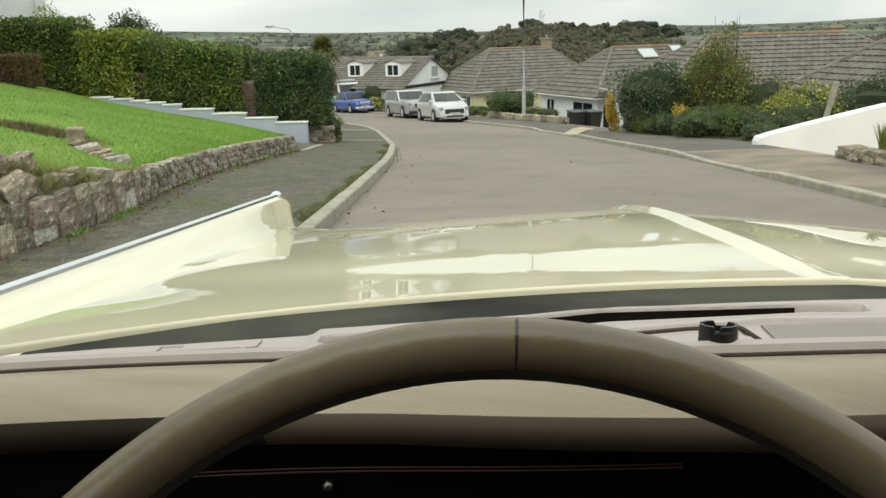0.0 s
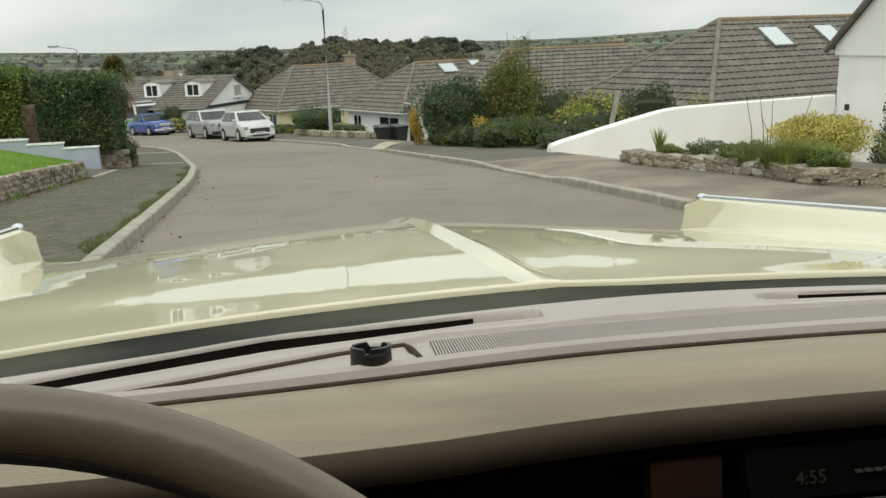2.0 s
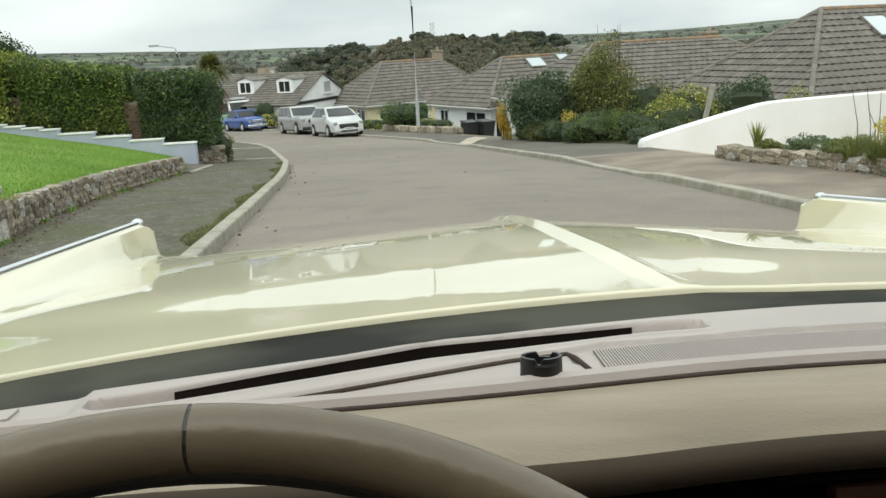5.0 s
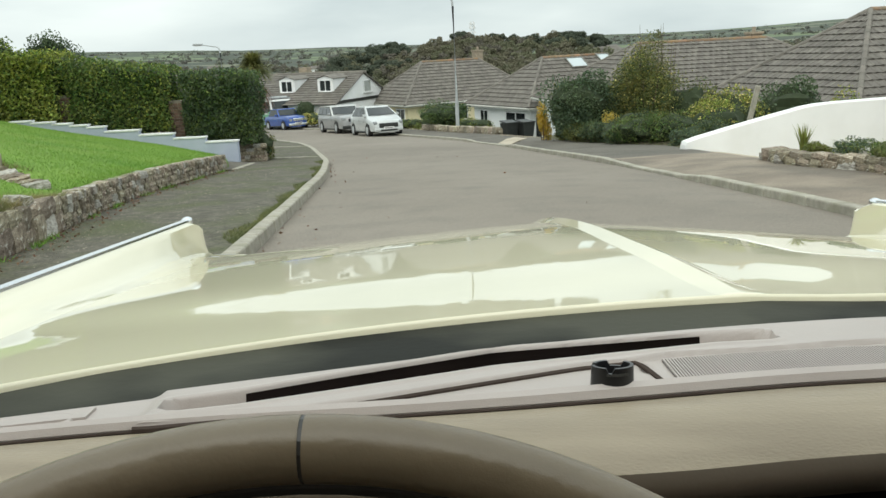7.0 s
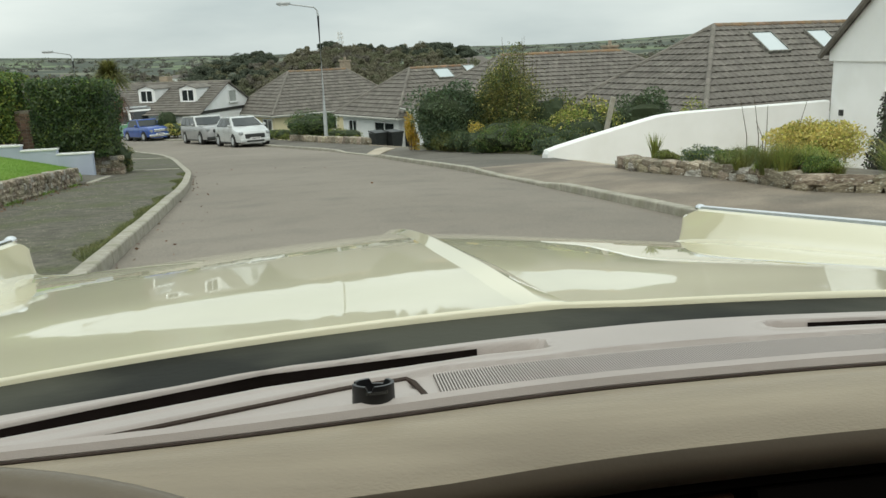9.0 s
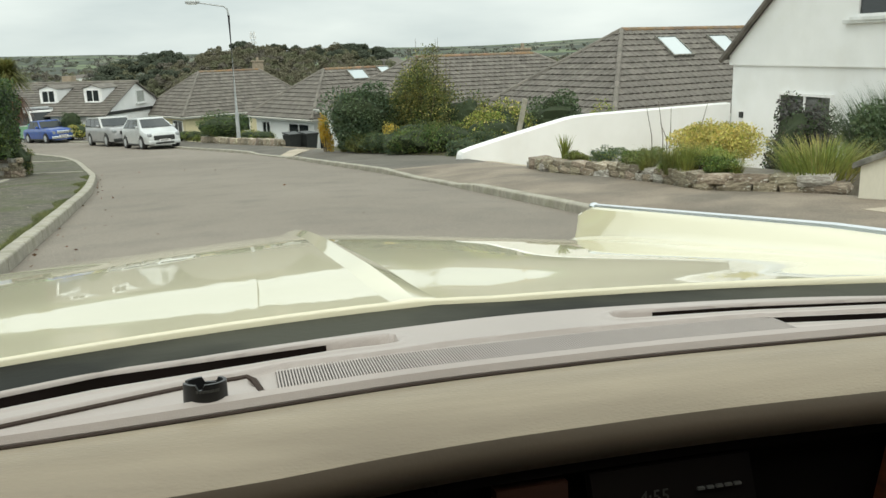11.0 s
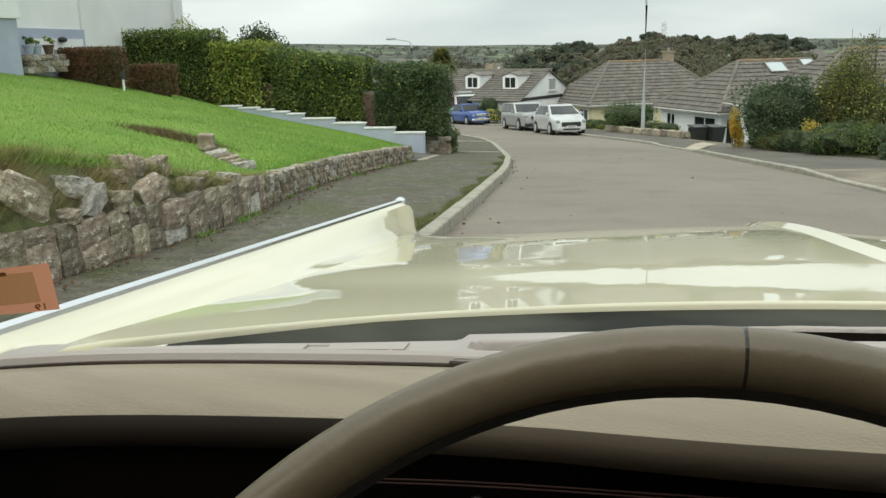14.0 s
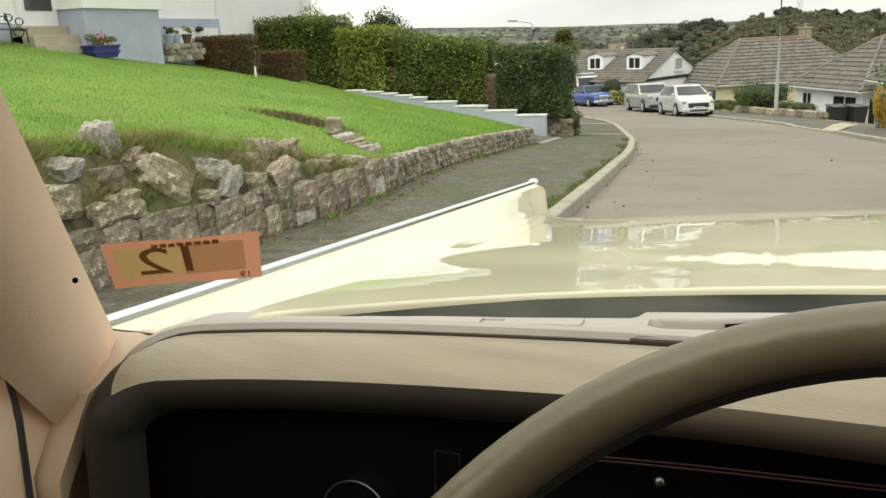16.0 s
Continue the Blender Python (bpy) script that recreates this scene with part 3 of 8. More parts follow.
rows = [[(side(u, v), v - dv, bonnet_z(u, v) - dz) for u, v in first] for dz, dv in ((0.009, 0.003), (0.003, 0.0026), (0.0008, 0.0012))] + rows
# front lip rolls down
for dz, dv in ((0.012, 0.014), (0.05, 0.026), (0.16, 0.03)):
    rows.append([(side(u, front_edge(u)), front_edge(u) + dv, bonnet_z(u, front_edge(u)) - dz) for u in us])
bonnet = part("bonnet", slab(B(), rows, 0.003), M_PAINT, car, "glossy cream bonnet with a raised centre ridge", True)

for s in (-1, 1):
    # fender blade: inner flank rises from the valley to a chromed crest, outer flank falls to the sill
    rows = []
    n = 60
    V1 = 2.42
    for j in range(n + 1):
        v = 0.58 + (V1 - 0.58) * j / n
        c, val = crest(v) + (0.031 * (2.42 - max(v, 1.4)) if s > 0 else 0) - 0.022 * max(0.0, (v - 2.33) / 0.09) ** 2, bonnet_z(s * 0.8, max(v, rear_edge(0.8))) - 0.002
        val = min(val, c - 0.02)
        e = 0.052 * max(0.0, min(1.0, (v - 1.5) / 0.8)) ** 1.5
        pr = [(0.795, val), (0.825 + e, val + 0.002), (0.85 + e * 0.85, val + (c - val) * 0.12), (0.872 + e * 0.55, val + (c - val) * 0.38), (0.892 + e * 0.25, val + (c - val) * 0.75), (0.906, c - 0.006), (0.918, c), (0.935, c), (0.955, c - 0.01), (0.975, c - 0.05), (0.985, c - 0.15), (0.985, c - 0.3), (0.97, c - 0.5)]
        rows.append([(s * a, v, b) for a, b in pr])
    for a in (20, 40, 60, 75, 90):
        a = radians(a)
        last = rows[n]
        rows.append([(s * (abs(x) + max(0, 0.955 - abs(x)) * (1 - math.cos(a)) * (0.85 if abs(x) > 0.83 else 0.3)), V1 + 0.045 * math.sin(a), z - 0.012 * (1 - math.cos(a)) * (1 if z > last[0][2] + 0.03 else 0.3)) for x, y, z in last])
    rows = [[(side(x, min(y, 2.5)), y, z) for x, y, z in r] for r in rows]
    fender = part("fender", loft(B(), rows), M_PAINT, car, "cream fender blade", True)
    bm = B()
    pts = [(side(s * 0.927, v), v, crest(v) + (0.031 * (2.42 - max(v, 1.4)) if s > 0 else 0) + 0.002) for v in [0.58 + 1.77 * k / 24 for k in range(25)]]
    loft(bm, [[(x - 0.01, y, z - 0.004), (x - 0.0085, y, z + 0.003), (x, y, z + 0.006), (x + 0.0085, y, z + 0.003), (x + 0.01, y, z - 0.004)] for x, y, z in pts])
    part("chrome_strip", bm, M_CHROME, fender, "bright chrome strip along the fender crest", True)
    bm = B()
    tip = Vector((side(s * 0.927, 2.36), 2.36, crest(2.36) + 0.001))
    bmesh.ops.create_uvsphere(bm, u_segments=12, v_segments=8, radius=0.015, matrix=Matrix.Translation(tip) @ Matrix.Diagonal((1, 1.6, 0.8, 1)))
    part("fender_lamp", bm, M_CHROME, fender, "small chrome fender-tip lamp", True)
bm = B()
gl0 = bonnet_z(0.8, 1.08)
gp = Vector((side(0.881, 1.08), 1.08, gl0 + 0.57 * (crest(1.08) + 0.0316 - gl0)))
bmesh.ops.create_cone(bm, cap_ends=True, segments=20, radius1=0.0145, radius2=0.0135, depth=0.008, matrix=Matrix.Translation(gp) @ pose(0, 0, 0, 0, -52, 0))
grommet = part("washer_grommet", bm, M_CHROME, car, "round chrome grommet on the fender flank")
bm = B()
bmesh.ops.create_cone(bm, cap_ends=True, segments=20, radius1=0.0075, radius2=0.0075, depth=0.011, matrix=Matrix.Translation(gp) @ pose(0, 0, 0, 0, -52, 0))
part("grommet_hole", bm, M_BLACK, grommet)


# dashboard
seam_v = smooth_table([-1.0, -0.82, -0.79, -0.74, -0.69, -0.62, -0.575, -0.488, -0.37, -0.25, -0.1, 0.08, 0.25, 0.5, 0.8, 1.0], [0.43, 0.53, 0.55, 0.571, 0.585, 0.6, 0.609, 0.623, 0.63, 0.645, 0.669, 0.675, 0.668, 0.655, 0.6, 0.5], 0.06)
back_v = smooth_table([-1.0, -0.85, -0.8, -0.75, -0.68, -0.586, -0.393, -0.248, -0.06, 0.05, 0.15, 0.25, 0.334, 0.53, 0.8, 1.0], [0.5, 0.562, 0.58, 0.597, 0.62, 0.648, 0.711, 0.759, 0.793, 0.8, 0.79, 0.777, 0.755, 0.685, 0.57, 0.5], 0.08)


def ease(a):
    a = min(1.0, max(0.0, a))
    return a * a * (3 - 2 * a)


def shelf(u):
    """Front edge of the raised shelf that carries the outlets."""
    return float(np.interp(u, [-0.515, -0.468, -0.437, -0.373, -0.309, -0.251, -0.212, -0.2, -0.185, -0.113, -0.057, 0.034, 0.178, 0.3, 0.5, 0.8], [0.617, 0.625, 0.632, 0.655, 0.68, 0.702, 0.711, 0.716, 0.722, 0.728, 0.738, 0.741, 0.735, 0.716, 0.69, 0.6]))


# outlets: middle line, half width, first and last u of the tray, first and last u of the dark throat
OUTLETS = [(([-0.505, -0.466, -0.41, -0.306, -0.146, -0.102], [0.643, 0.6545, 0.678, 0.7205, 0.753, 0.7565]), ([-0.5, -0.41, -0.306, -0.15], [0.011, 0.0155, 0.018, 0.0125]), -0.5, -0.108, -0.466, -0.15),
           (([0.09, 0.2, 0.385, 0.6], [0.765, 0.755, 0.722, 0.643]), ([0.1, 0.6], [0.0115, 0.0095]), 0.098, 0.6, 0.127, 0.44),
           (([0.195, 0.302, 0.48, 0.62], [0.722, 0.703, 0.68, 0.65]), ([0.2, 0.6], [0.0065, 0.006]), 0.2, 0.6, 0.205, 0.42)]


def gap(o, u, v):
    """Distance into an outlet's tray, positive inside."""
    (xs_, ys_), (xw, yw), u0, u1, t0, t1 = o
    w = float(np.interp(u, xw, yw))
    c = min(u1, max(u0, u))
    return w - math.hypot(u - c, v - float(np.interp(c, xs_, ys_)))


def zd(u, v=None):
    """Height of the dashboard top: raised shelf, sunken outlets, and a groove round the small panel."""
    z = 1.028
    if v is None:
        return z
    z += 0.0042 * ease((v - shelf(u)) / 0.003 + 0.5) * ease((u + 0.523) / 0.004)
    for o in OUTLETS:
        g = gap(o, u, v)
        deep = 0.013 if o[4] < u < o[5] else 0.0105
        z += 0.0012 * ease((g + 0.007) / 0.004) * (1 - ease((g + 0.002) / 0.003)) - deep * ease(g / 0.0035)
    if 0.66 < v < 0.713:
        z -= 0.003 * (1 - ease(abs(u + 0.206 - (v - 0.7) * 0.17) / 0.0022))
    return z


us_ = sorted([-0.755 + 1.51 * i / 330 for i in range(331)])
dash = part("dashboard", slab(B(), [[(u, seam_v(u) + (back_v(u) - seam_v(u)) * k / 90, zd(u, seam_v(u) + (back_v(u) - seam_v(u)) * k / 90)) for u in us_] for k in range(91)], 0.03), M_DASH, car, "mauve-brown moulded dashboard top with sunken outlets", True)
# rolled front edge of the top, and the dark seam

def pad_mat():
    m = mat("padded_vinyl_grained", (0.24, 0.197, 0.141), 0.42, (0.315, 0.262, 0.19), 4, 7, stretch=(1.2, 14, 14), lo=0.33, hi=0.67)
    n, l = m.node_tree.nodes, m.node_tree.links
    tc = n.new("ShaderNodeTexCoord")
    mp_ = n.new("ShaderNodeMapping")
    mp_.inputs["Scale"].default_value = (170, 430, 430)
    vo = n.new("ShaderNodeTexVoronoi")
    vo.feature = "DISTANCE_TO_EDGE"
    vo.inputs["Scale"].default_value = 1.6
    nz = n.new("ShaderNodeTexNoise")
    nz.inputs["Scale"].default_value = 1.2
    l.new(tc.outputs["Object"], mp_.inputs[0])
    l.new(mp_.outputs[0], nz.inputs["Vector"])
    mx_ = n.new("ShaderNodeMixRGB")
    mx_.inputs[0].default_value = 0.35
    l.new(mp_.outputs[0], mx_.inputs[1])
    l.new(nz.outputs["Color"], mx_.inputs[2])
    l.new(mx_.outputs[0], vo.inputs["Vector"])
    bn = n.new("ShaderNodeBump")
    bn.inputs["Strength"].default_value, bn.inputs["Distance"].default_value = 0.24, 0.0015
    l.new(vo.outputs["Distance"], bn.inputs["Height"])
    l.new(bn.outputs[0], n["Principled BSDF"].inputs["Normal"])
    return m


M_PADG = pad_mat()
# padded fascia: rolls from the seam towards the driver and under
prof = [(0.0, -0.003), (-0.008, -0.0005), (-0.022, -0.001), (-0.034, -0.0045), (-0.045, -0.01), (-0.053, -0.016), (-0.059, -0.023), (-0.0615, -0.029), (-0.0615, -0.035), (-0.059, -0.041), (-0.052, -0.05), (-0.03, -0.056)]
RC = 0.055
path = []
for k in range(9):
    path.append((-0.842, 0.6 + (1.028 - RC - 0.6) * k / 8, -1.0, 0.0))
for k in range(1, 9):
    a = math.pi - math.pi / 2 * k / 8
    path.append((-0.842 + RC + RC * math.cos(a), 1.028 - RC + RC * math.sin(a), math.cos(a), math.sin(a)))
for k in range(1, 80):
    path.append((-0.842 + RC + (1.684 - 2 * RC) * k / 80, 1.028, 0.0, 1.0))
path += [(-a, z, -c, d) for a, z, c, d in path[16::-1]]


def round_end(bm, pr, lift=0.0, k0=0, k1=None):
    """A profile of (depth, outward) pairs swept along the fascia and down both of its ends."""
    rows_ = []
    for u, z, c, d in path[k0:k1]:
        f = float(np.interp(u, [-0.8, -0.45, -0.2], [0.78, 0.86, 1.0]))
        rows_.append([(u + c * (b * f + lift), seam_v(max(-0.83, min(0.83, u))) + a * f, z + d * (b * f + lift)) for a, b in pr])
    return loft(bm, rows_)


pad = part("dash_pad", round_end(B(), prof[:7], 0.0, 13), M_PADG, dash, "beige grained padded vinyl fascia", True)
# shade on the left end and instrument surround is put into their colour
part("pad_end", round_end(B(), prof[:7], 0.0, 0, 14), M_PADEND, pad, "smooth brown end of the fascia, darkened as shade", True)
part("panel_surround", round_end(B(), prof[6:], 0.0, 0, 30), M_PADEND, pad, "brown surround of the instruments, darkened as shade", True)
# underside of the pad, its shade painted by a darker vinyl
part("pad_lower", round_end(B(), prof[6:], 0.0, 29), M_PADLOW, pad, "smooth brown lower edge of the fascia, darkened as shade", True)
ring = [(0.007 * math.cos(math.tau * k / 8) + 0.006, 0.007 * math.sin(math.tau * k / 8) + 0.0005) for k in range(9)]
part("front_roll", round_end(B(), ring), M_DASH, dash, "", True)
ring = [(0.0011 * math.cos(math.tau * k / 6) - 0.002, 0.0011 * math.sin(math.tau * k / 6) - 0.0012) for k in range(7)]
part("seam", round_end(B(), ring), M_SEAM, dash, "dark seam under the rolled edge")
bm = B()
loft(bm, [[(u + c * 0.003, seam_v(max(-0.83, min(0.83, u))) + 0.006, z + d * 0.003), (u + c * 0.003 - c * 0.0, back_v(max(-0.83, min(0.83, u))) + 0.0, z + d * 0.003)] for u, z, c, d in path[4:18]])
part("end_cover", bm, M_DASH, dash, "", True)
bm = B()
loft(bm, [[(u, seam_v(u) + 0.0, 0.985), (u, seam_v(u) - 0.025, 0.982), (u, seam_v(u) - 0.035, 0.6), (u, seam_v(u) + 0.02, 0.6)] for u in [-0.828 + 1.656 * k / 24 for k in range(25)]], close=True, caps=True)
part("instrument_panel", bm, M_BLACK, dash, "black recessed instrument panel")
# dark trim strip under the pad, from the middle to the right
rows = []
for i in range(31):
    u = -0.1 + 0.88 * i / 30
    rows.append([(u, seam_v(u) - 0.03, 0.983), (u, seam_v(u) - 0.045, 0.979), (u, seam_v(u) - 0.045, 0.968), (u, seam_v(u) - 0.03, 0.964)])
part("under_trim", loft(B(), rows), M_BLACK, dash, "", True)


def face(u, z, d=0.05):
    return (u, seam_v(u) - d, z)


def plate(name, u0, u1, z0, z1, d, material, label="", skew=0.0, t=0.012, nn=8):
    bm = B()
    rows = []
    for i in range(nn + 1):
        k = i / nn
        ua, ub = u0 + skew + (u1 - u0 - skew) * k, u0 + (u1 - u0) * k
        rows.append([(ua, seam_v(ua) - d, z1), (ub, seam_v(ub) - d - 0.012, z0), (ub, seam_v(ub) - d - 0.012 + t, z0), (ua, seam_v(ua) - d + t, z1)])
    loft(bm, rows, close=True, caps=True)
    bmesh.ops.recalc_face_normals(bm, faces=bm.faces)
    return part(name, bm, material, dash, label)


plate("wood_panel", 0.2, 0.775, 0.76, 0.962, 0.044, M_WOOD, "walnut-veneer panel before the passenger", skew=0.05, nn=24)
bm = B()
tube(bm, [face(0.25 + 0.52 * k / 12, 0.9635, 0.046) for k in range(13)], 0.0012, 6)
part("wood_trim_line", bm, M_CHROME, dash, "thin bright line over the veneer")
plate("clock", 0.005, 0.125, 0.934, 0.965, 0.046, M_BLACK, "black clock panel", t=0.01)
plate("radio", -0.04, 0.15, 0.86, 0.92, 0.046, M_BLACK, "black radio panel", t=0.01)
plate("side_veneer", -0.06, -0.01, 0.86, 0.962, 0.044, M_WOODDIM, "narrow strip of walnut veneer, dimmed as shade")
for z in (0.93, 0.922):
    bm = B()
    tube(bm, [face(0.005 + 0.12 * k / 6, z, 0.06) for k in range(7)], 0.0008, 6)
    part("panel_line", bm, M_GREYINK, dash)


def lettering(name, text, size, m, material, parent):
    cu = bpy.data.curves.new(name, "FONT")
    cu.body, cu.size, cu.extrude = text, size, 0.0002
    tmp = bpy.data.objects.new(name, cu)
    me2 = bpy.data.meshes.new_from_object(tmp)
    bpy.data.objects.remove(tmp)
    me2.transform(m)
    return mpart(name, me2, material, parent)


# local frame on the fascia: text upright, facing the driver
lettering("clock_digits", "4:55", 0.013, Matrix.Translation((0.036, seam_v(0.05) - 0.0585, 0.944)) @ pose(0, 0, 0, 82, 0, 0), M_LED, dash)
bm = B()
for k in range(5):
    bx(bm, (0.08 + k * 0.007, seam_v(0.09) - 0.0575, 0.948), (0.085 + k * 0.007, seam_v(0.09) - 0.055, 0.9495))
part("marking", bm, M_GREYINK, dash)

# slots and grilles in the dashboard top
def ribbon(bm, us_, f, z, w):
    loft(bm, [[(u, f(u) - w, z), (u, f(u) + w, z)] for u in us_])
    return bm


# lining of each outlet, with the shade of a deep slot in its colour
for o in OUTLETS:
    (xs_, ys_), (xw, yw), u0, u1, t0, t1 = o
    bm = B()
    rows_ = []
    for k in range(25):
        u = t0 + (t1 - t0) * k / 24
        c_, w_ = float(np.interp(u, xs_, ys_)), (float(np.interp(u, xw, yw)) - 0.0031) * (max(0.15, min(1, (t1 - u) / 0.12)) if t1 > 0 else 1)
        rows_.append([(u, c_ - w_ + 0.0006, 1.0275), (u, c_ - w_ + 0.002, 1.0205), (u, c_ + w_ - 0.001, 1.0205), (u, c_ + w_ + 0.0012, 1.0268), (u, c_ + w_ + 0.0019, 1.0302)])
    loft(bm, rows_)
    part("vent_slot", bm, M_DARKSLOT, dash, "throat of a defroster outlet, coloured as deep shade")
# dark tubes painting the shade in grooves along the shelf front and round the small panel
bm = B()
tube(bm, [(u, shelf(u) - 0.0015, 1.0283) for u in [-0.52 + 0.31 * k / 40 for k in range(41)]] + [(-0.206, 0.703, 1.0283), (-0.203, 0.685, 1.0283), (-0.1995, 0.664, 1.0283)], 0.0021, 6)
part("groove", bm, M_SEAM, dash, "dark line drawn as shade in a moulded groove")
# ribbed speaker grille
bm = B()
for k in range(190):
    u = -0.19 + 0.4 * k / 189
    a, c = seam_v(u) + 0.018, seam_v(u) + 0.06
    z = 1.0275
    bx(bm, (u - 0.00052, a, z), (u + 0.00052, c, z + 0.0026))
# backing coloured as the shade between the ribs
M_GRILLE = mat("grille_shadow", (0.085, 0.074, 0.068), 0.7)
grille = part("speaker_grille", bm, M_DASH, dash, "finely ribbed speaker grille")
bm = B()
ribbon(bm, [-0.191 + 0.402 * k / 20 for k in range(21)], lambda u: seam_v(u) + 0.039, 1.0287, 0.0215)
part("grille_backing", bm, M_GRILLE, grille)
# moulded ring round the small end panel
bm = B()
rg = []
for k in range(28):
    a = math.tau * k / 28
    u = -0.625 + 0.062 * math.copysign(abs(math.cos(a)) ** 0.6, math.cos(a))
    d_ = 0.012 * math.copysign(abs(math.sin(a)) ** 0.7, math.sin(a))
    rg.append((u, seam_v(u) + (back_v(u) - seam_v(u)) * 0.55 + d_, 1.0275))
tube(bm, rg, 0.0022, 8, True)
part("panel_ring", bm, M_DASH, dash, "raised moulded ring", True)
# left blanking panels by the pillar
for u0, u1 in ((-0.7, -0.62), (-0.605, -0.555)):
    bm = B()
    uu = [u0 + (u1 - u0) * k / 6 for k in range(7)]
    slab(bm, [[(u, seam_v(u) + (back_v(u) - seam_v(u)) * f_, 1.0296) for u in uu] for f_ in (0.5, 0.85)], 0.004)
    part("blanking_plate", bm, M_DASH, dash)

# cowl below the windscreen, with wiper arms and screws
rows = []
corner = []
for u in [-0.9 + 1.8 * i / 60 for i in range(61)]:
    w = max(-0.8, min(0.8, u))
    e = rear_edge(w)
    zr = bonnet_z(w, e) - 0.02
    if u < -0.77:
        corner.append([(u, back_v(w) - 0.004, 1.012), (u, back_v(w) + 0.02, 0.996), (u, back_v(w) + 0.06, zr + 0.019), (u, (back_v(w) + e) / 2, zr + 0.017), (u, e - 0.012, zr + 0.012), (u, e + 0.03, zr + 0.013)])
    if u < -0.79:
        continue
    rows.append([(u, back_v(w) - 0.004, 1.014), (u, back_v(w) + 0.03, 0.992), (u, (back_v(w) + e) / 2, (0.997 + zr + 0.012) / 2), (u, e - 0.015, zr + 0.012), (u, e + 0.03, zr + 0.013)])
part("scuttle_corner", loft(B(), corner), M_PAINT, car, "cream panel at the corner of the windscreen", True)
cowl = part("cowl", loft(B(), rows), M_COWL, car, "dark cowl panel below the windscreen", True)
for u0, u1 in ((-0.6, -0.44), (-0.4, -0.02), (0.18, 0.62)):
    bm = B()
    pts = [(u0 + (u1 - u0) * k / 8, (back_v(u0 + (u1 - u0) * k / 8) + rear_edge(u0 + (u1 - u0) * k / 8)) / 2 + 0.01 * k / 8, 0.98) for k in range(9)]
    tube(bm, pts, 0.007, 6)
    part("wiper", bm, M_RUBBER, cowl, "dark wiper lying on the cowl")
for u in (-0.455, -0.188):
    bm = B()
    bmesh.ops.create_uvsphere(bm, u_segments=8, v_segments=6, radius=0.003, matrix=Matrix.Translation((u, back_v(u) + 0.035, 0.988)))
    part("screw", bm, M_CHROME, cowl)
bm = B()
for i in range(4):
    for k in range(9 - i):
        bx(bm, (-0.02 + k * 0.004 + i * 0.003, back_v(0) + 0.008, 1.018 + i * 0.003), (-0.0175 + k * 0.004 + i * 0.003, back_v(0) + 0.0085, 1.0195 + i * 0.003))
part("glass_marking", bm, M_ETCH, car, "small pale etched marking at the foot of the windscreen")

# steering wheel
WT = radians(36)
RW = 0.198
wc = Vector((-0.381, 0.383 - RW * math.sin(WT), 1.1155 - RW * math.cos(WT)))
WM = Matrix.Translation(wc) @ Matrix.Rotation(radians(90) - WT, 4, "X")
wheel = thing("steering_wheel", None)
wheel.parent = car
wheel["label"] = "brown leather-covered steering wheel"


def torus(bm, R, r, m, n=96, k=18, a0=0.0, a1=math.tau, sq=1.0, off=0.0):
    full = abs(a1 - a0 - math.tau) < 1e-6
    rings = []
    for i in range(n if full else n + 1):
        a = a0 + (a1 - a0) * i / n
        rings.append([bm.verts.new(m @ Vector(((R + r * math.cos(b)) * math.cos(a), (R + r * math.cos(b)) * math.sin(a), r * sq * math.sin(b) + off))) for b in [math.tau * j / k for j in range(k)]])
    for i in range(n):
        a, c = rings[i], rings[(i + 1) % len(rings)]
        for j in range(k):
            bm.faces.new((a[j], c[j], c[(j + 1) % k], a[(j + 1) % k]))
    if not full:
        bm.faces.new(rings[0])
        bm.faces.new(rings[-1][::-1])
    bmesh.ops.recalc_face_normals(bm, faces=bm.faces)
    return bm


g0 = radians(90) - 0.006
part("rim", torus(B(), RW, 0.0098, WM, 128, 20, g0 + 0.003, g0 + math.tau - 0.003), M_RIM, wheel, "brown leather rim", True)
part("rim_seam", torus(B(), RW, 0.0096, WM, 4, 16, g0 - 0.005, g0 + 0.005), M_RIMBLACK, wheel, "dark stitched seam")
part("rim_insert", torus(B(), RW - 0.007, 0.0045, WM, 96, 8, off=-0.0068), M_RIMBLACK, wheel, "black inner edge of the rim", True)
for a in (200, 340, 270):
    bm = B()
    d = Vector((math.cos(radians(a)), math.sin(radians(a)), 0))
    tube(bm, [WM @ (d * 0.05 + Vector((0, 0, -0.02))), WM @ (d * 0.12 + Vector((0, 0, -0.012))), WM @ (d * 0.19)], [0.016, 0.013, 0.01], 10)
    part("spoke", bm, M_RIM, wheel, "", True)
bm = B()
cyl(bm, WM @ Vector((0, 0, -0.04)), WM @ Vector((0, 0, -0.005)), 0.065, 0.055, 32)
part("hub", bm, M_RIM, wheel, "", True)
bm = B()
cyl(bm, WM @ Vector((0, 0, -0.05)), WM @ Vector((0, 0, -0.35)), 0.035, 0.04, 20)
part("steering_column", bm, M_BLACK, car, "", True)
# instrument details behind the wheel
bm = B()
bx(bm, (-0.628, seam_v(-0.62) - 0.038, 0.93), (-0.614, seam_v(-0.62) - 0.02, 0.962), 0.003)
part("light_switch", bm, M_BLACK, dash, "black rocker switch")
bm = B()
tube(bm, [(-0.629, seam_v(-0.62) - 0.039, 0.93), (-0.629, seam_v(-0.62) - 0.039, 0.963), (-0.613, seam_v(-0.62) - 0.039, 0.963), (-0.613, seam_v(-0.62) - 0.039, 0.93)], 0.0006, 6, True)
part("switch_frame", bm, M_DIMCHROME, dash, "thin chrome frame")
bm = B()
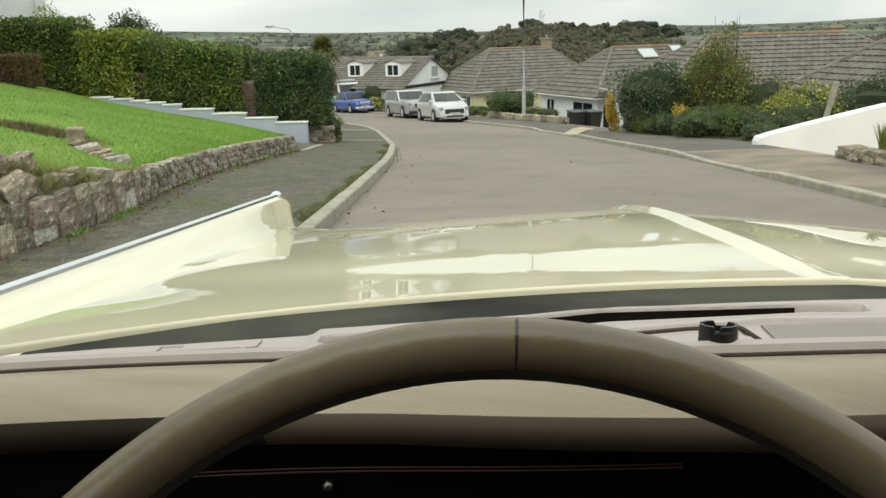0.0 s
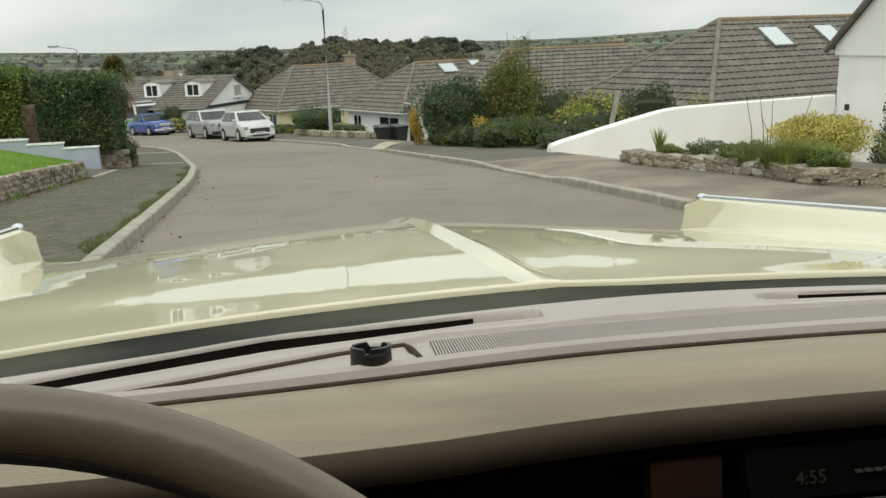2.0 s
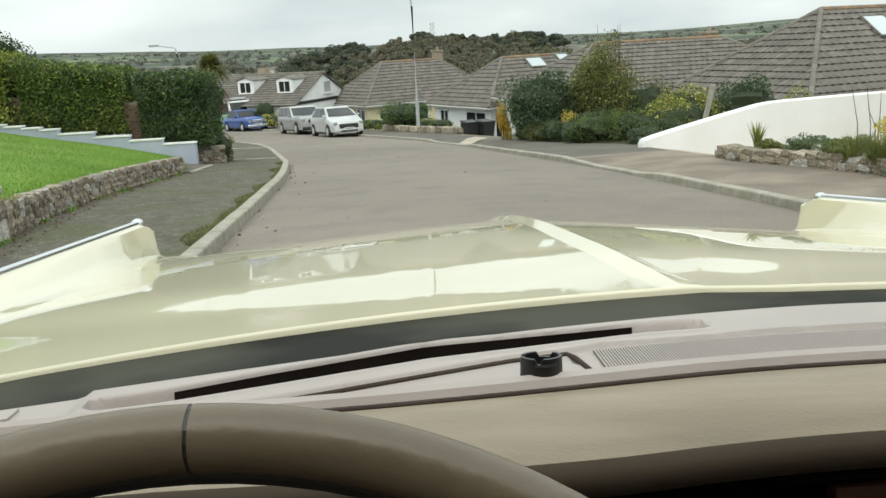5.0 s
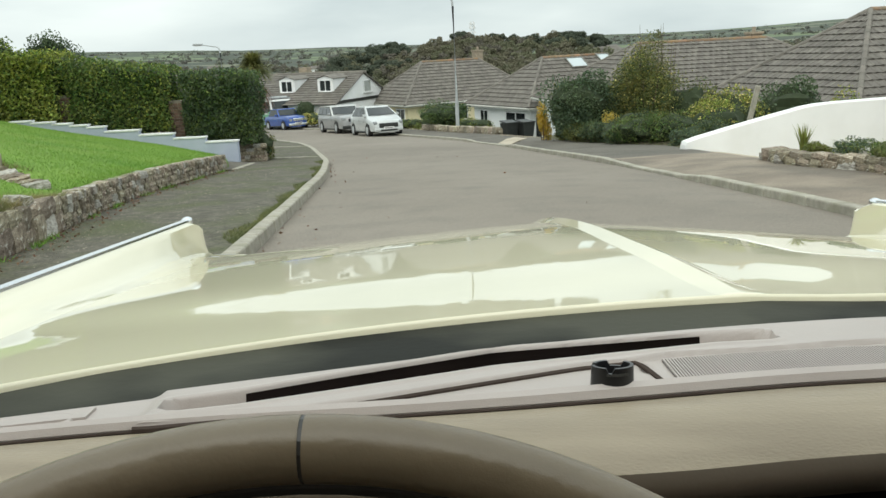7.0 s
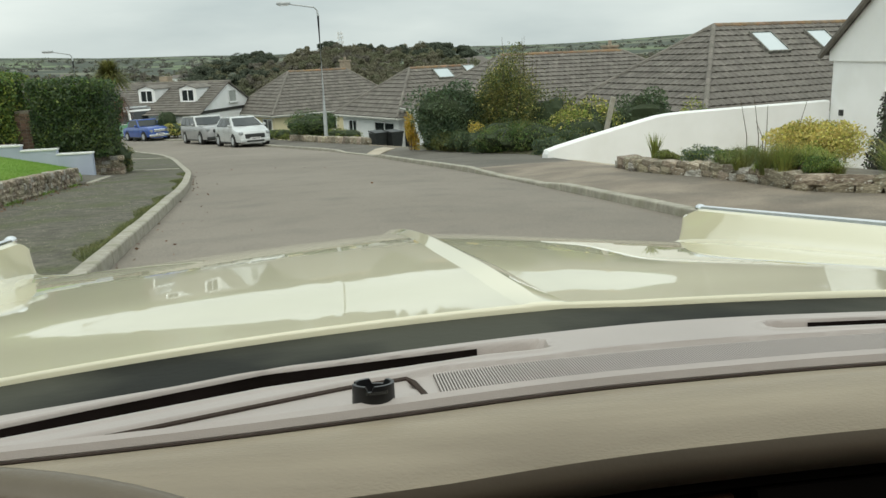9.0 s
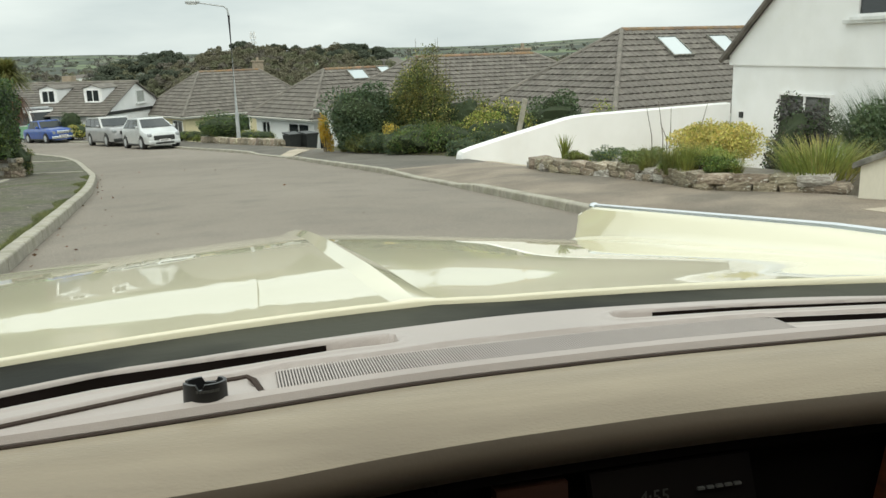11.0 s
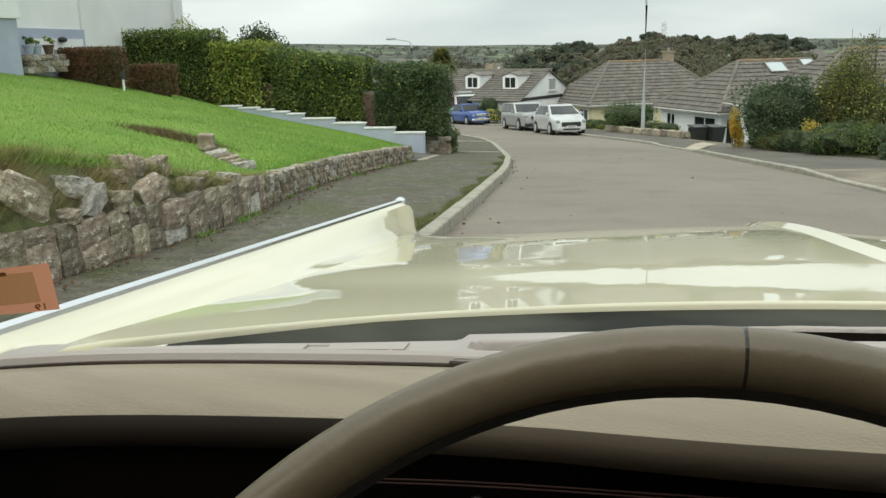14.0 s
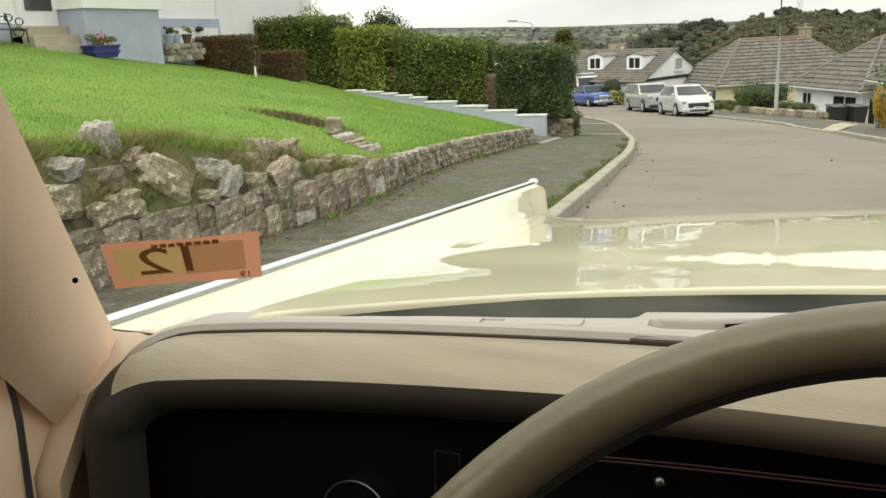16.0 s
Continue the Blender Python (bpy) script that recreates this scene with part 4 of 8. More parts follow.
bmesh.ops.create_cone(bm, cap_ends=True, segments=24, radius1=0.028, radius2=0.024, depth=0.02, matrix=pose(-0.676, seam_v(-0.67) - 0.036, 0.922, 90, 0, 0) @ Matrix.Diagonal((0.78, 0.78, 1, 1)))
dial = part("lamp_dial", bm, M_BLACK, dash, "black rotary dial", True)
bm = B()
torus(bm, 0.0215, 0.0007, Matrix.Translation((-0.676, seam_v(-0.67) - 0.047, 0.922)) @ Matrix.Rotation(math.pi / 2, 4, "X"), 32, 6)
part("dial_ring", bm, M_DIMCHROME, dial, "dim bright ring")
bm = B()
bmesh.ops.create_uvsphere(bm, u_segments=16, v_segments=10, radius=0.004, matrix=Matrix.Translation((-0.496, seam_v(-0.49) - 0.036, 0.953)))
part("trip_button", bm, M_DIMCHROME, dash, "small silver button", True)
for z in (0.966, 0.9635):
    bm = B()
    tube(bm, [(-0.597, seam_v(-0.597) - 0.037, 0.92)] + [(-0.597 + 0.33 * k / 8, seam_v(-0.597 + 0.33 * k / 8) - 0.037, z) for k in range(9)], 0.0006, 5)
    part("dial_line", bm, mat("red_line", (0.035, 0.009, 0.006), 0.6), dash)

# body shell: pillars, doors, roof, seats, floor
def pillar(s):
    """Windscreen pillar: a hollow-backed trim between its glass edge and its door edge."""
    ra, rb = Vector((-0.89, 0.604, 0.961)), Vector((-0.68, 0.221, 1.392))
    la, lb = Vector((-0.857, 0.5, 0.963)), Vector((-0.771, 0.209, 1.298))
    rows = []
    for k in range(13):
        r, c = ra.lerp(rb, k / 12), la.lerp(lb, k / 12)
        c = c + Vector((-0.012, 0, 0)) * math.sin(math.pi * k / 12)
        w = (c - r)
        o = Vector((0.016, -0.012, 0.004))
        pts = [r + Vector((-0.02, 0.012, 0)), r, r + w * 0.2 + o * 0.7, r + w * 0.5 + o, r + w * 0.8 + o * 0.7, c, c + Vector((-0.02, 0.012, 0))]
        rows.append([(-s * q.x, q.y, q.z) for q in pts])
    bm = loft(B(), rows, close=True, caps=True)
    bmesh.ops.recalc_face_normals(bm, faces=bm.faces)
    return part("a_pillar", bm, M_TAN, car, "tan windscreen pillar trim", True)


for s in (-1, 1):
    pl = pillar(s)
    bm = B()
    tube(bm, [Vector((s * 0.853, 0.575, 0.985)).lerp(Vector((s * 0.652, 0.212, 1.36)), 0.72 + 0.05 * k) for k in range(9)], 0.0035, 6)
    part("glass_seal", bm, M_RUBBER, pl, "black rubber glass seal")
    bm = B()
    q = Vector((s * 0.748, 0.405, 1.098))
    bmesh.ops.create_uvsphere(bm, u_segments=8, v_segments=6, radius=0.0014, matrix=Matrix.Translation(q))
    part("trim_screw", bm, M_BLACK, pl)
    # scuttle corner between pillar foot and dash, in tan darkened as shade
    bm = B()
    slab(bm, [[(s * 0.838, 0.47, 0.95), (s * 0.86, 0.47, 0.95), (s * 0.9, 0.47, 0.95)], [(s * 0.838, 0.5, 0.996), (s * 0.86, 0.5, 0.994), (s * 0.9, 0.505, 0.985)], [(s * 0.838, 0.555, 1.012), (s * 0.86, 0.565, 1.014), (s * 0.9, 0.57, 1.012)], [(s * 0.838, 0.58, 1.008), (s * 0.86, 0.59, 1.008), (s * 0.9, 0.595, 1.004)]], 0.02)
    part("scuttle_corner", bm, M_TANLOW, car, "tan trim at the pillar foot, darkened as shade", True)
    bm = B()
    bx(bm, (min(s * 0.838, s * 0.895), 0.52, 0.6), (max(s * 0.838, s * 0.895), 0.56, 0.985), 0.008)
    part("foot_trim", bm, M_TAN, car, "tan trim between the fascia and the door")
    door = part("door_trim", loft(B(), [[(s * a, y, z) for a, z in ((0.95, 1.058), (0.92, 1.06), (0.885, 1.055), (0.868, 1.035), (0.86, 1.0), (0.859, 0.93), (0.852, 0.8), (0.865, 0.7), (0.86, 0.3), (0.95, 0.3))] for y in (0.462, 0.3, 0.1, -0.3, -0.8)]), M_TAN, car, "tan padded door trim", True)
    bm = B()
    loft(bm, [[(s * a, y, z) for a, z in ((0.95, 1.04), (0.92, 1.04), (0.885, 1.034), (0.868, 1.015), (0.86, 0.985), (0.857, 0.93), (0.85, 0.6), (0.85, 0.3))] for y in (0.525, 0.51, 0.49, 0.468)])
    part("kick_trim", bm, M_TAN, car, "tan trim ahead of the door", True)
    bm = B()
    tube(bm, [(s * 0.92, 0.465, 1.05), (s * 0.885, 0.465, 1.045), (s * 0.867, 0.465, 1.025), (s * 0.859, 0.465, 0.99), (s * 0.857, 0.465, 0.93), (s * 0.85, 0.465, 0.75)], 0.0022, 6)
    part("door_gap", bm, M_RUBBER, car, "dark gap before the door")
    bm = B()
    bx(bm, (s * 0.862 - 0.03, -0.6, 0.7), (s * 0.862 + 0.03, -0.1, 0.83), 0.02)
    part("armrest", bm, M_TAN, door, "tan moulded armrest")
    bm = B()
    bx(bm, (s * 0.94 - 0.01, -0.8, 1.04), (s * 0.94 + 0.03, 0.5, 1.058), 0.005)
    part("window_sill", bm, M_CHROME, door, "bright window-sill strip")
    # rear pillar and side behind the camera
    bm = B()
    loft(bm, [[(s * 0.93, -0.6, 0.3), (s * 0.93, -0.6, 0.99), (s * 0.7, -0.6, 1.42)], [(s * 0.93, -0.95, 0.3), (s * 0.93, -0.95, 0.99), (s * 0.7, -0.95, 1.42)]])
    part("b_pillar", bm, M_TAN, car)
    bm = B()
    bx(bm, (s * 0.94, -2.9, 0.25), (s * 0.985, 0.58, 0.96), 0.02)
    part("side_panel", bm, M_PAINT, car, "cream body side")
# black seat-belt strap beside the driver's door
bm = B()
loft(bm, [[(-0.812, 0.35, 1.1), (-0.818, 0.35, 1.07)], [(-0.819, 0.38, 1.053), (-0.823, 0.38, 1.024)], [(-0.814, 0.392, 1.01), (-0.828, 0.392, 0.993)], [(-0.809, 0.4, 0.975), (-0.83, 0.4, 0.971)], [(-0.8, 0.41, 0.92), (-0.822, 0.41, 0.915)], [(-0.79, 0.42, 0.8), (-0.812, 0.42, 0.795)]])
part("seat_belt", bm, M_BELT, car, "black seat-belt strap")
# Unseen firewall, added to stop light coming in under the dash.
bm = B()
bx(bm, (-0.8, 0.7, 0.3), (0.8, 0.73, 0.95))
part("firewall", bm, M_BELT, car, "unseen dark carpeted firewall, added to block light under the dashboard")
bm = B()
slab(bm, [[(-0.68 + 1.36 * k / 8, y, 1.405 + 0.05 * math.sin(math.pi * k / 8) * c) for k in range(9)] for y, c in ((0.16, 0.5), (-0.2, 1), (-0.9, 1.1), (-1.7, 0.9))], 0.03)
part("headliner", bm, M_HEAD, car, "fabric headliner under the roof", True)
bm = B()
slab(bm, [[(-0.69 + 1.38 * k / 8, y, 1.412 + z_ + 0.05 * math.sin(math.pi * k / 8) * c) for k in range(9)] for y, c, z_ in ((0.17, 0.5, 0.002), (-0.2, 1, 0.004), (-0.9, 1.1, 0.004), (-1.76, 0.9, 0.0))], 0.004)
part("roof", bm, M_PAINT, car, "cream steel roof", True)
bm = B()
bx(bm, (-0.93, -1.9, 0.3), (0.93, 0.6, 0.34))
part("floor_pan", bm, M_BELT, car, "dark carpeted floor")
# Unseen seats; the driver's stands forward and tall to block light.
for u in (-0.43, 0.43):
    bm = B()
    o = 0.2 if u < 0 else 0.0
    bx(bm, (u - 0.38, -0.5 + o, 0.4), (u + 0.38, 0.15, 0.6), 0.05)
    bx(bm, (u - 0.42, -0.45 + o, 0.5), (u + 0.42, -0.25 + o, 1.28 if u < 0 else 1.02), 0.06)
    if u < 0:
        bx(bm, (u - 0.2, -0.43 + o, 1.2), (u + 0.2, -0.31 + o, 1.38), 0.05)
    part("front_seat", bm, M_SEAT, car, "unseen tan upholstered front seat, height set to shape the light", True)
bm = B()
bx(bm, (-0.9, -1.9, 0.34), (0.9, -1.75, 1.0), 0.04)
part("rear_seat", bm, M_SEAT, car, "tan upholstered rear seat", True)
bm = B()
bx(bm, (-0.92, -2.9, 0.25), (0.92, -1.92, 0.96), 0.03)
part("boot", bm, M_PAINT, car, "cream boot", True)
bm = B()
bx(bm, (-0.9, 2.5, 0.3), (0.9, 2.66, 0.66), 0.03)
part("front_panel", bm, M_CHROME, car, "chrome grille and front panel")
for u in (-0.8, 0.8):
    for v in (1.75, -1.6):
        bm = B()
        cyl(bm, (u - 0.1, v, 0.33), (u + 0.1, v, 0.33), 0.33, 0.33, 32)
        w = part("road_wheel", bm, M_RUBBER, car, "black tyre", True)

# Unseen rear quarters, closed in to cut the light in the cabin.
for s in (-1, 1):
    bm = B()
    slab(bm, [[(s * 0.93, y, 1.0) for y in (-0.95, -1.9)], [(s * 0.69, y, 1.41) for y in (-0.95, -1.75)]], 0.03)
    part("quarter_panel", bm, M_HEAD, car, "fabric-lined rear quarter, unseen, added to cut light")
bm = B()
slab(bm, [[(x, -1.75, 1.41) for x in (-0.7, 0.7)], [(x, -1.8, 1.36) for x in (-0.72, 0.72)]], 0.03)
part("rear_header", bm, M_HEAD, car, "fabric-lined rear header")

# month sticker on the inside of the windscreen: reads reversed from within
SC = [Vector((-0.778, 0.464, 1.077)), Vector((-0.703, 0.492, 1.084)), Vector((-0.684, 0.461, 1.115)), Vector((-0.775, 0.452, 1.104))]
SN = (SC[1] - SC[0]).cross(SC[3] - SC[0]).normalized()
SX, SY = (SC[1] - SC[0] + SC[2] - SC[3]) / 2, (SC[3] - SC[0] + SC[2] - SC[1]) / 2


def onglass(a, b, lift=0.0):
    """A place on the sticker, a along and b up; lift towards the cabin."""
    return (SC[0].lerp(SC[1], a)).lerp(SC[3].lerp(SC[2], a), b) + SN * lift * SGN


SGN = 1 if SN.y < 0 else -1


def sheet(name, a0, a1, b0, b1, lift, material, parent, wob=0.0, label=""):
    bm = B()
    rows = []
    for k in range(7):
        a = a0 + (a1 - a0) * k / 6
        rows.append([onglass(a, b0 + (wob * math.sin(a * 5) if b0 == 0 else 0), lift), onglass(a, b1 + (wob * math.sin(a * 6 + 1) if b1 == 1 else 0), lift)])
    loft(bm, rows)
    return part(name, bm, material, parent, label)


sticker = sheet("month_sticker", 0, 1, 0, 0.2, 0.0, M_ORANGE, car, 0.02, "faded orange windscreen sticker with a reversed number twelve")
sheet("sticker_border", 0, 1, 0.86, 1, 0.0, M_ORANGE, sticker, 0.02)
sheet("sticker_border", 0, 0.06, 0.2, 0.86, 0.0, M_ORANGE, sticker)
sheet("sticker_border", 0.9, 1, 0.2, 0.86, 0.0, M_ORANGE, sticker)
sheet("sticker_field", 0.06, 0.5, 0.2, 0.86, 0.0, M_OCHRE, sticker)
sheet("sticker_field", 0.5, 0.9, 0.2, 0.86, 0.0, M_OCHRE2, sticker)
nx_, ny_ = SX.normalized(), SY.normalized()
for txt, size, a, b in (("1", 0.031, 0.66, 0.3), ("2", 0.031, 0.44, 0.3), ("19", 0.007, 0.94, 0.05)):
    o = onglass(a, b, 0.0012)
    sx = 1.35 if size > 0.01 else 1.0
    mm = Matrix(((-sx * nx_.x, ny_.x, SN.x, o.x), (-sx * nx_.y, ny_.y, SN.y, o.y), (-sx * nx_.z, ny_.z, SN.z, o.z), (0, 0, 0, 1)))
    lettering("sticker_number", txt, size, mm, M_INK, sticker)
bm = B()
for k in range(8):
    a = 0.35 + k * 0.055
    o = onglass(a, 0.9, 0.0012)
    bx(bm, (-0.0018, -0.0015, 0), (0.0018, 0.0015, 0.0003), 0, Matrix.Translation(o) @ Matrix(((nx_.x, ny_.x, SN.x, 0), (nx_.y, ny_.y, SN.y, 0), (nx_.z, ny_.z, SN.z, 0), (0, 0, 0, 1))))
part("sticker_bar", bm, M_INK, sticker)

# black plastic cap standing on the dashboard
cap = thing("plastic_cap", CAR @ Matrix.Translation((-0.236, 0.66, 1.0285)) @ Matrix.Diagonal((0.76, 0.55, 0.74, 1)), "small black notched plastic cap standing on the dashboard", "cap")
bm = B()
N = 40
ring = []
for i in range(N):
    a = math.tau * i / N
    top = 0.0225 - (0.0045 if 0.9 < a < 1.6 or 2.7 < a < 3.1 or 4.3 < a < 4.6 else 0)
    ring.append([(0.0175 * math.cos(a), 0.0175 * math.sin(a), 0.0), (0.0178 * math.cos(a), 0.0178 * math.sin(a), 0.004), (0.0172 * math.cos(a), 0.0172 * math.sin(a), top), (0.0145 * math.cos(a), 0.0135 * math.sin(a), top), (0.0125 * math.cos(a), 0.0125 * math.sin(a), 0.008), (0.0, 0.0, 0.008)])
loft(bm, ring + [ring[0]])
bmesh.ops.remove_doubles(bm, verts=bm.verts, dist=1e-5)
bmesh.ops.recalc_face_normals(bm, faces=bm.faces)
part("cap_body", bm, M_CAP, cap, "", True)
bm = B()
for k in range(9):
    a = radians(250 + k * 7)
    bx(bm, (-0.0008, -0.0003, -0.0012), (0.0008, 0.0003, 0.0012), 0, Matrix.Translation((0.0177 * math.cos(a), 0.0177 * math.sin(a), 0.017)) @ Matrix.Rotation(a + math.pi / 2, 4, "Z"))
part("cap_marking", bm, M_GREYINK, cap, "pale moulded marking")

# ---- houses ----
def tile_face(out, A, Bp, C, D, gauge=0.33, tw=0.31, roll=0.022, pieces=None):
    """Courses of interlocking tiles on a roof face: eave from A to Bp, head from C to D."""
    A, Bp, C, D = (Vector(p) for p in (A, Bp, C, D))
    up = (C + D) / 2 - (A + Bp) / 2
    e = (Bp - A).normalized()
    up -= e * up.dot(e)
    slope = up.length
    nrm = e.cross(up).normalized()
    if nrm.z < 0:
        nrm = -nrm
    un = up.normalized()
    nr = max(1, int(slope / gauge))
    for r in range(nr):
        f0, f1 = r / nr, (r + 1) / nr
        l0, r0 = A.lerp(C, f0), Bp.lerp(D, f0)
        l1, r1 = A.lerp(C, f1), Bp.lerp(D, f1)
        s0, s1 = (l0 - A).dot(e), (r0 - A).dot(e)
        t0, t1 = (l1 - A).dot(e), (r1 - A).dot(e)
        lo, hi = min(s0, t0), max(s1, t1)
        base0, base1 = A + un * slope * f0, A + un * slope * f1
        k = math.floor((lo - 0.5 * tw * (r % 2)) / tw)
        x = k * tw + 0.5 * tw * (r % 2)
        while x < hi:
            a0, b0 = max(x, s0), min(x + tw - 0.006, s1)
            a1, b1 = max(x, t0), min(x + tw - 0.006, t1)
            if b0 > a0 + 0.02 or b1 > a1 + 0.02:
                b0, b1 = max(a0, b0), max(a1, b1)
                if pieces is not None and len(pieces) < 300 and a0 == x == a1 and abs(b0 - b1) < 1e-9 and abs(b0 - x - tw + 0.006) < 1e-9:
                    o = base0 + e * x
                    pieces.append((Matrix(((e.x, un.x, nrm.x, o.x), (e.y, un.y, nrm.y, o.y), (e.z, un.z, nrm.z, o.z), (0, 0, 0, 1))), slope / nr))
                    x += tw
                    continue
                lift = 0.048 + 0.006 * rnd.random()
                prof_ = ((0.0, 0.0), (0.55, 0.0), (0.72, roll), (0.9, roll), (1.0, 0.0)) if roll else ((0.0, 0.0), (1.0, 0.0))
                for (p, hp), (q, hq) in zip(prof_, prof_[1:]):
                    v0, v1 = base0 + e * (a0 + (b0 - a0) * p) + nrm * (lift + hp), base0 + e * (a0 + (b0 - a0) * q) + nrm * (lift + hq)
                    w0, w1 = base1 + e * (a1 + (b1 - a1) * p) + nrm * (0.005 + hp), base1 + e * (a1 + (b1 - a1) * q) + nrm * (0.005 + hq)
                    out.append((v0, v1, w1, w0))
                    out.append((v0 - nrm * lift, v1 - nrm * lift, v1, v0))
            x += tw


def cap_line(bm, a, b, r=0.1, step=0.42):
    a, b = Vector(a), Vector(b)
    n = max(1, int((b - a).length / step))
    for k in range(n):
        p, q = a.lerp(b, k / n), a.lerp(b, (k + 1.02) / n)
        cyl(bm, p, q, r, r * 0.92, 8)


def roof_part(parent, faces, tiled, roll=0.022, label="grey-brown concrete tile roof", single=False):
    bm = B()
    for f in faces:
        vs = [bm.verts.new(p) for p in f]
        bm.faces.new([v for i, v in enumerate(vs) if i == 0 or (v.co - vs[i - 1].co).length > 1e-4])
    bmesh.ops.recalc_face_normals(bm, faces=bm.faces)
    rf = part("roof", bm, M_TILE, parent, label)
    out = []
    pieces = [] if single else None
    for f in tiled:
        tile_face(out, f[0], f[1], f[3], f[2], roll=roll, pieces=pieces)
    if pieces:
        gq = pieces[0][1]
        pr_ = ((0.0, 0.0), (0.17, 0.0), (0.22, roll), (0.275, roll), (0.304, 0.0))
        bm = B()
        loft(bm, [[(a, 0, 0) for a, c in pr_], [(a, 0, 0.05 + c) for a, c in pr_], [(a, gq, 0.005 + c) for a, c in pr_]])
        bmesh.ops.recalc_face_normals(bm, faces=bm.faces)
        me1 = bpy.data.meshes.new("roof_tile")
        bm.to_mesh(me1)
        bm.free()
        me1.materials.append(M_TILEP)
        for m_, g_ in pieces:
            ob = new("roof_tile", me1)
            ob.parent = rf
            ob.matrix_local = m_ @ Matrix.Translation((0, 0, rnd.uniform(-0.003, 0.004)))
    vs = np.array([[tuple(p) for p in q] for q in out], np.float32).reshape(-1, 3)
    me2 = bpy.data.meshes.new("tiles")
    bm2 = B()
    nv = len(vs)
    me2.from_pydata(vs.tolist(), [], np.arange(nv).reshape(-1, 4).tolist())
    bm2.from_mesh(me2)
    bmesh.ops.remove_doubles(bm2, verts=bm2.verts, dist=0.0004)
    bm2.to_mesh(me2)
    bm2.free()
    t = mpart("tiles", me2, M_TILE, rf, "courses of interlocking concrete tiles")
    t["kind"] = "stuff"
    return rf


def window(parent, c, w, h, n, t=0.12, bars=1, material=None):
    """A framed window centred at c in a wall whose outward direction is n."""
    n = Vector(n).normalized()
    e = Vector((0, 0, 1)).cross(n).normalized()
    m = Matrix(((e.x, n.x, 0, c[0]), (e.y, n.y, 0, c[1]), (e.z, n.z, 1, c[2]), (0, 0, 0, 1)))
    bm = B()
    f = 0.06
    for a, b in (((-w / 2, -h / 2), (w / 2, -h / 2 + f)), ((-w / 2, h / 2 - f), (w / 2, h / 2)), ((-w / 2, -h / 2 + f), (-w / 2 + f, h / 2 - f)), ((w / 2 - f, -h / 2 + f), (w / 2, h / 2 - f))):
        bx(bm, (a[0], -t / 2, a[1]), (b[0], t / 2, b[1]), 0, m)
    for k in range(bars):
        x = -w / 2 + w * (k + 1) / (bars + 1)
        bx(bm, (x - 0.025, -t / 2 + 0.01, -h / 2 + f), (x + 0.025, t / 2 - 0.01, h / 2 - f), 0, m)
    win = part("window", bm, M_PVC, parent, "white-framed window")
    bm = B()
    bx(bm, (-w / 2 + f, -0.01, -h / 2 + f), (w / 2 - f, 0.01, h / 2 - f), 0, m)
    part("pane", bm, material or M_WINDOW, win)
    bm = B()
    bx(bm, (-w / 2 - 0.08, -t / 2, -h / 2 - 0.06), (w / 2 + 0.08, t / 2 + 0.08, -h / 2), 0, m)
    part("sill", bm, M_COPE, win)
    return win


def hip_house(name, apex, yaw, d, L, drop, wall_h, wall_mat, label, chimney=None, roll=0.022, right_hip=True, single=False):
    h = thing(name, pose(apex[0], apex[1], 0, 0, 0, yaw), label, "house", "bungalows along the road")
    zr, ze = apex[2], apex[2] - drop
    xe = L + d if right_hip else L
    nl, nr_, fr, fl = (-d, -d, ze), (xe, -d, ze), (xe, d, ze), (-d, d, ze)
    r0, r1 = (0, 0, zr), (L, 0, zr)
    front, back, left = (nl, nr_, r1, r0), (fr, fl, r0, r1), (fl, nl, r0, r0)
    right = (nr_, fr, r1, r1)
    rf = roof_part(h, (front, back, left, right), (front, left), roll, single=single)
    for a, b in ((nl, r0), (fl, r0)) + (((nr_, r1), (fr, r1)) if right_hip else ()):
        bm = B()
        cap_line(bm, a, b)
        part("hip_tiles", bm, M_HIP, rf, "half-round hip tiles")
    bm = B()
    cap_line(bm, r0, r1)
    part("ridge_tiles", bm, M_RIDGE, rf, "rust-stained ridge tiles")
    w = 0.42
    bm = B()
    bx(bm, (-d + w, -d + w, ze - wall_h), (xe - w, d - w, ze + 0.25))
    part("wall", bm, wall_mat, h)
    bm = B()
    for a, b in ((nl, nr_), (fl, nl)):
        tube(bm, [Vector(a) + Vector((0, 0, -0.06)), Vector(b) + Vector((0, 0, -0.06))], 0.06, 8)
    part("gutter", bm, M_GUTTER, h, "pale gutter under the eaves")
    bm = B()
    bx(bm, (-d + 0.05, -d + 0.05, ze - 0.16), (xe - 0.05, d - 0.05, ze - 0.04))
    part("fascia", bm, M_PVC, h, "white fascia and soffit")
    if chimney:
        cx, cz = chimney
        bm = B()
        bx(bm, (cx - 0.3, -0.3 + 0.5, zr - 1.2), (cx + 0.3, 0.3 + 0.5, zr + cz), 0.02)
        bx(bm, (cx - 0.36, -0.36 + 0.5, zr + cz - 0.12), (cx + 0.36, 0.36 + 0.5, zr + cz), 0.02)
        cyl(bm, (cx, 0.5, zr + cz), (cx, 0.5, zr + cz + 0.25), 0.1, 0.09, 12)
        part("chimney", bm, M_CHIM, rf, "rendered chimney with a clay pot")
    return h, ze


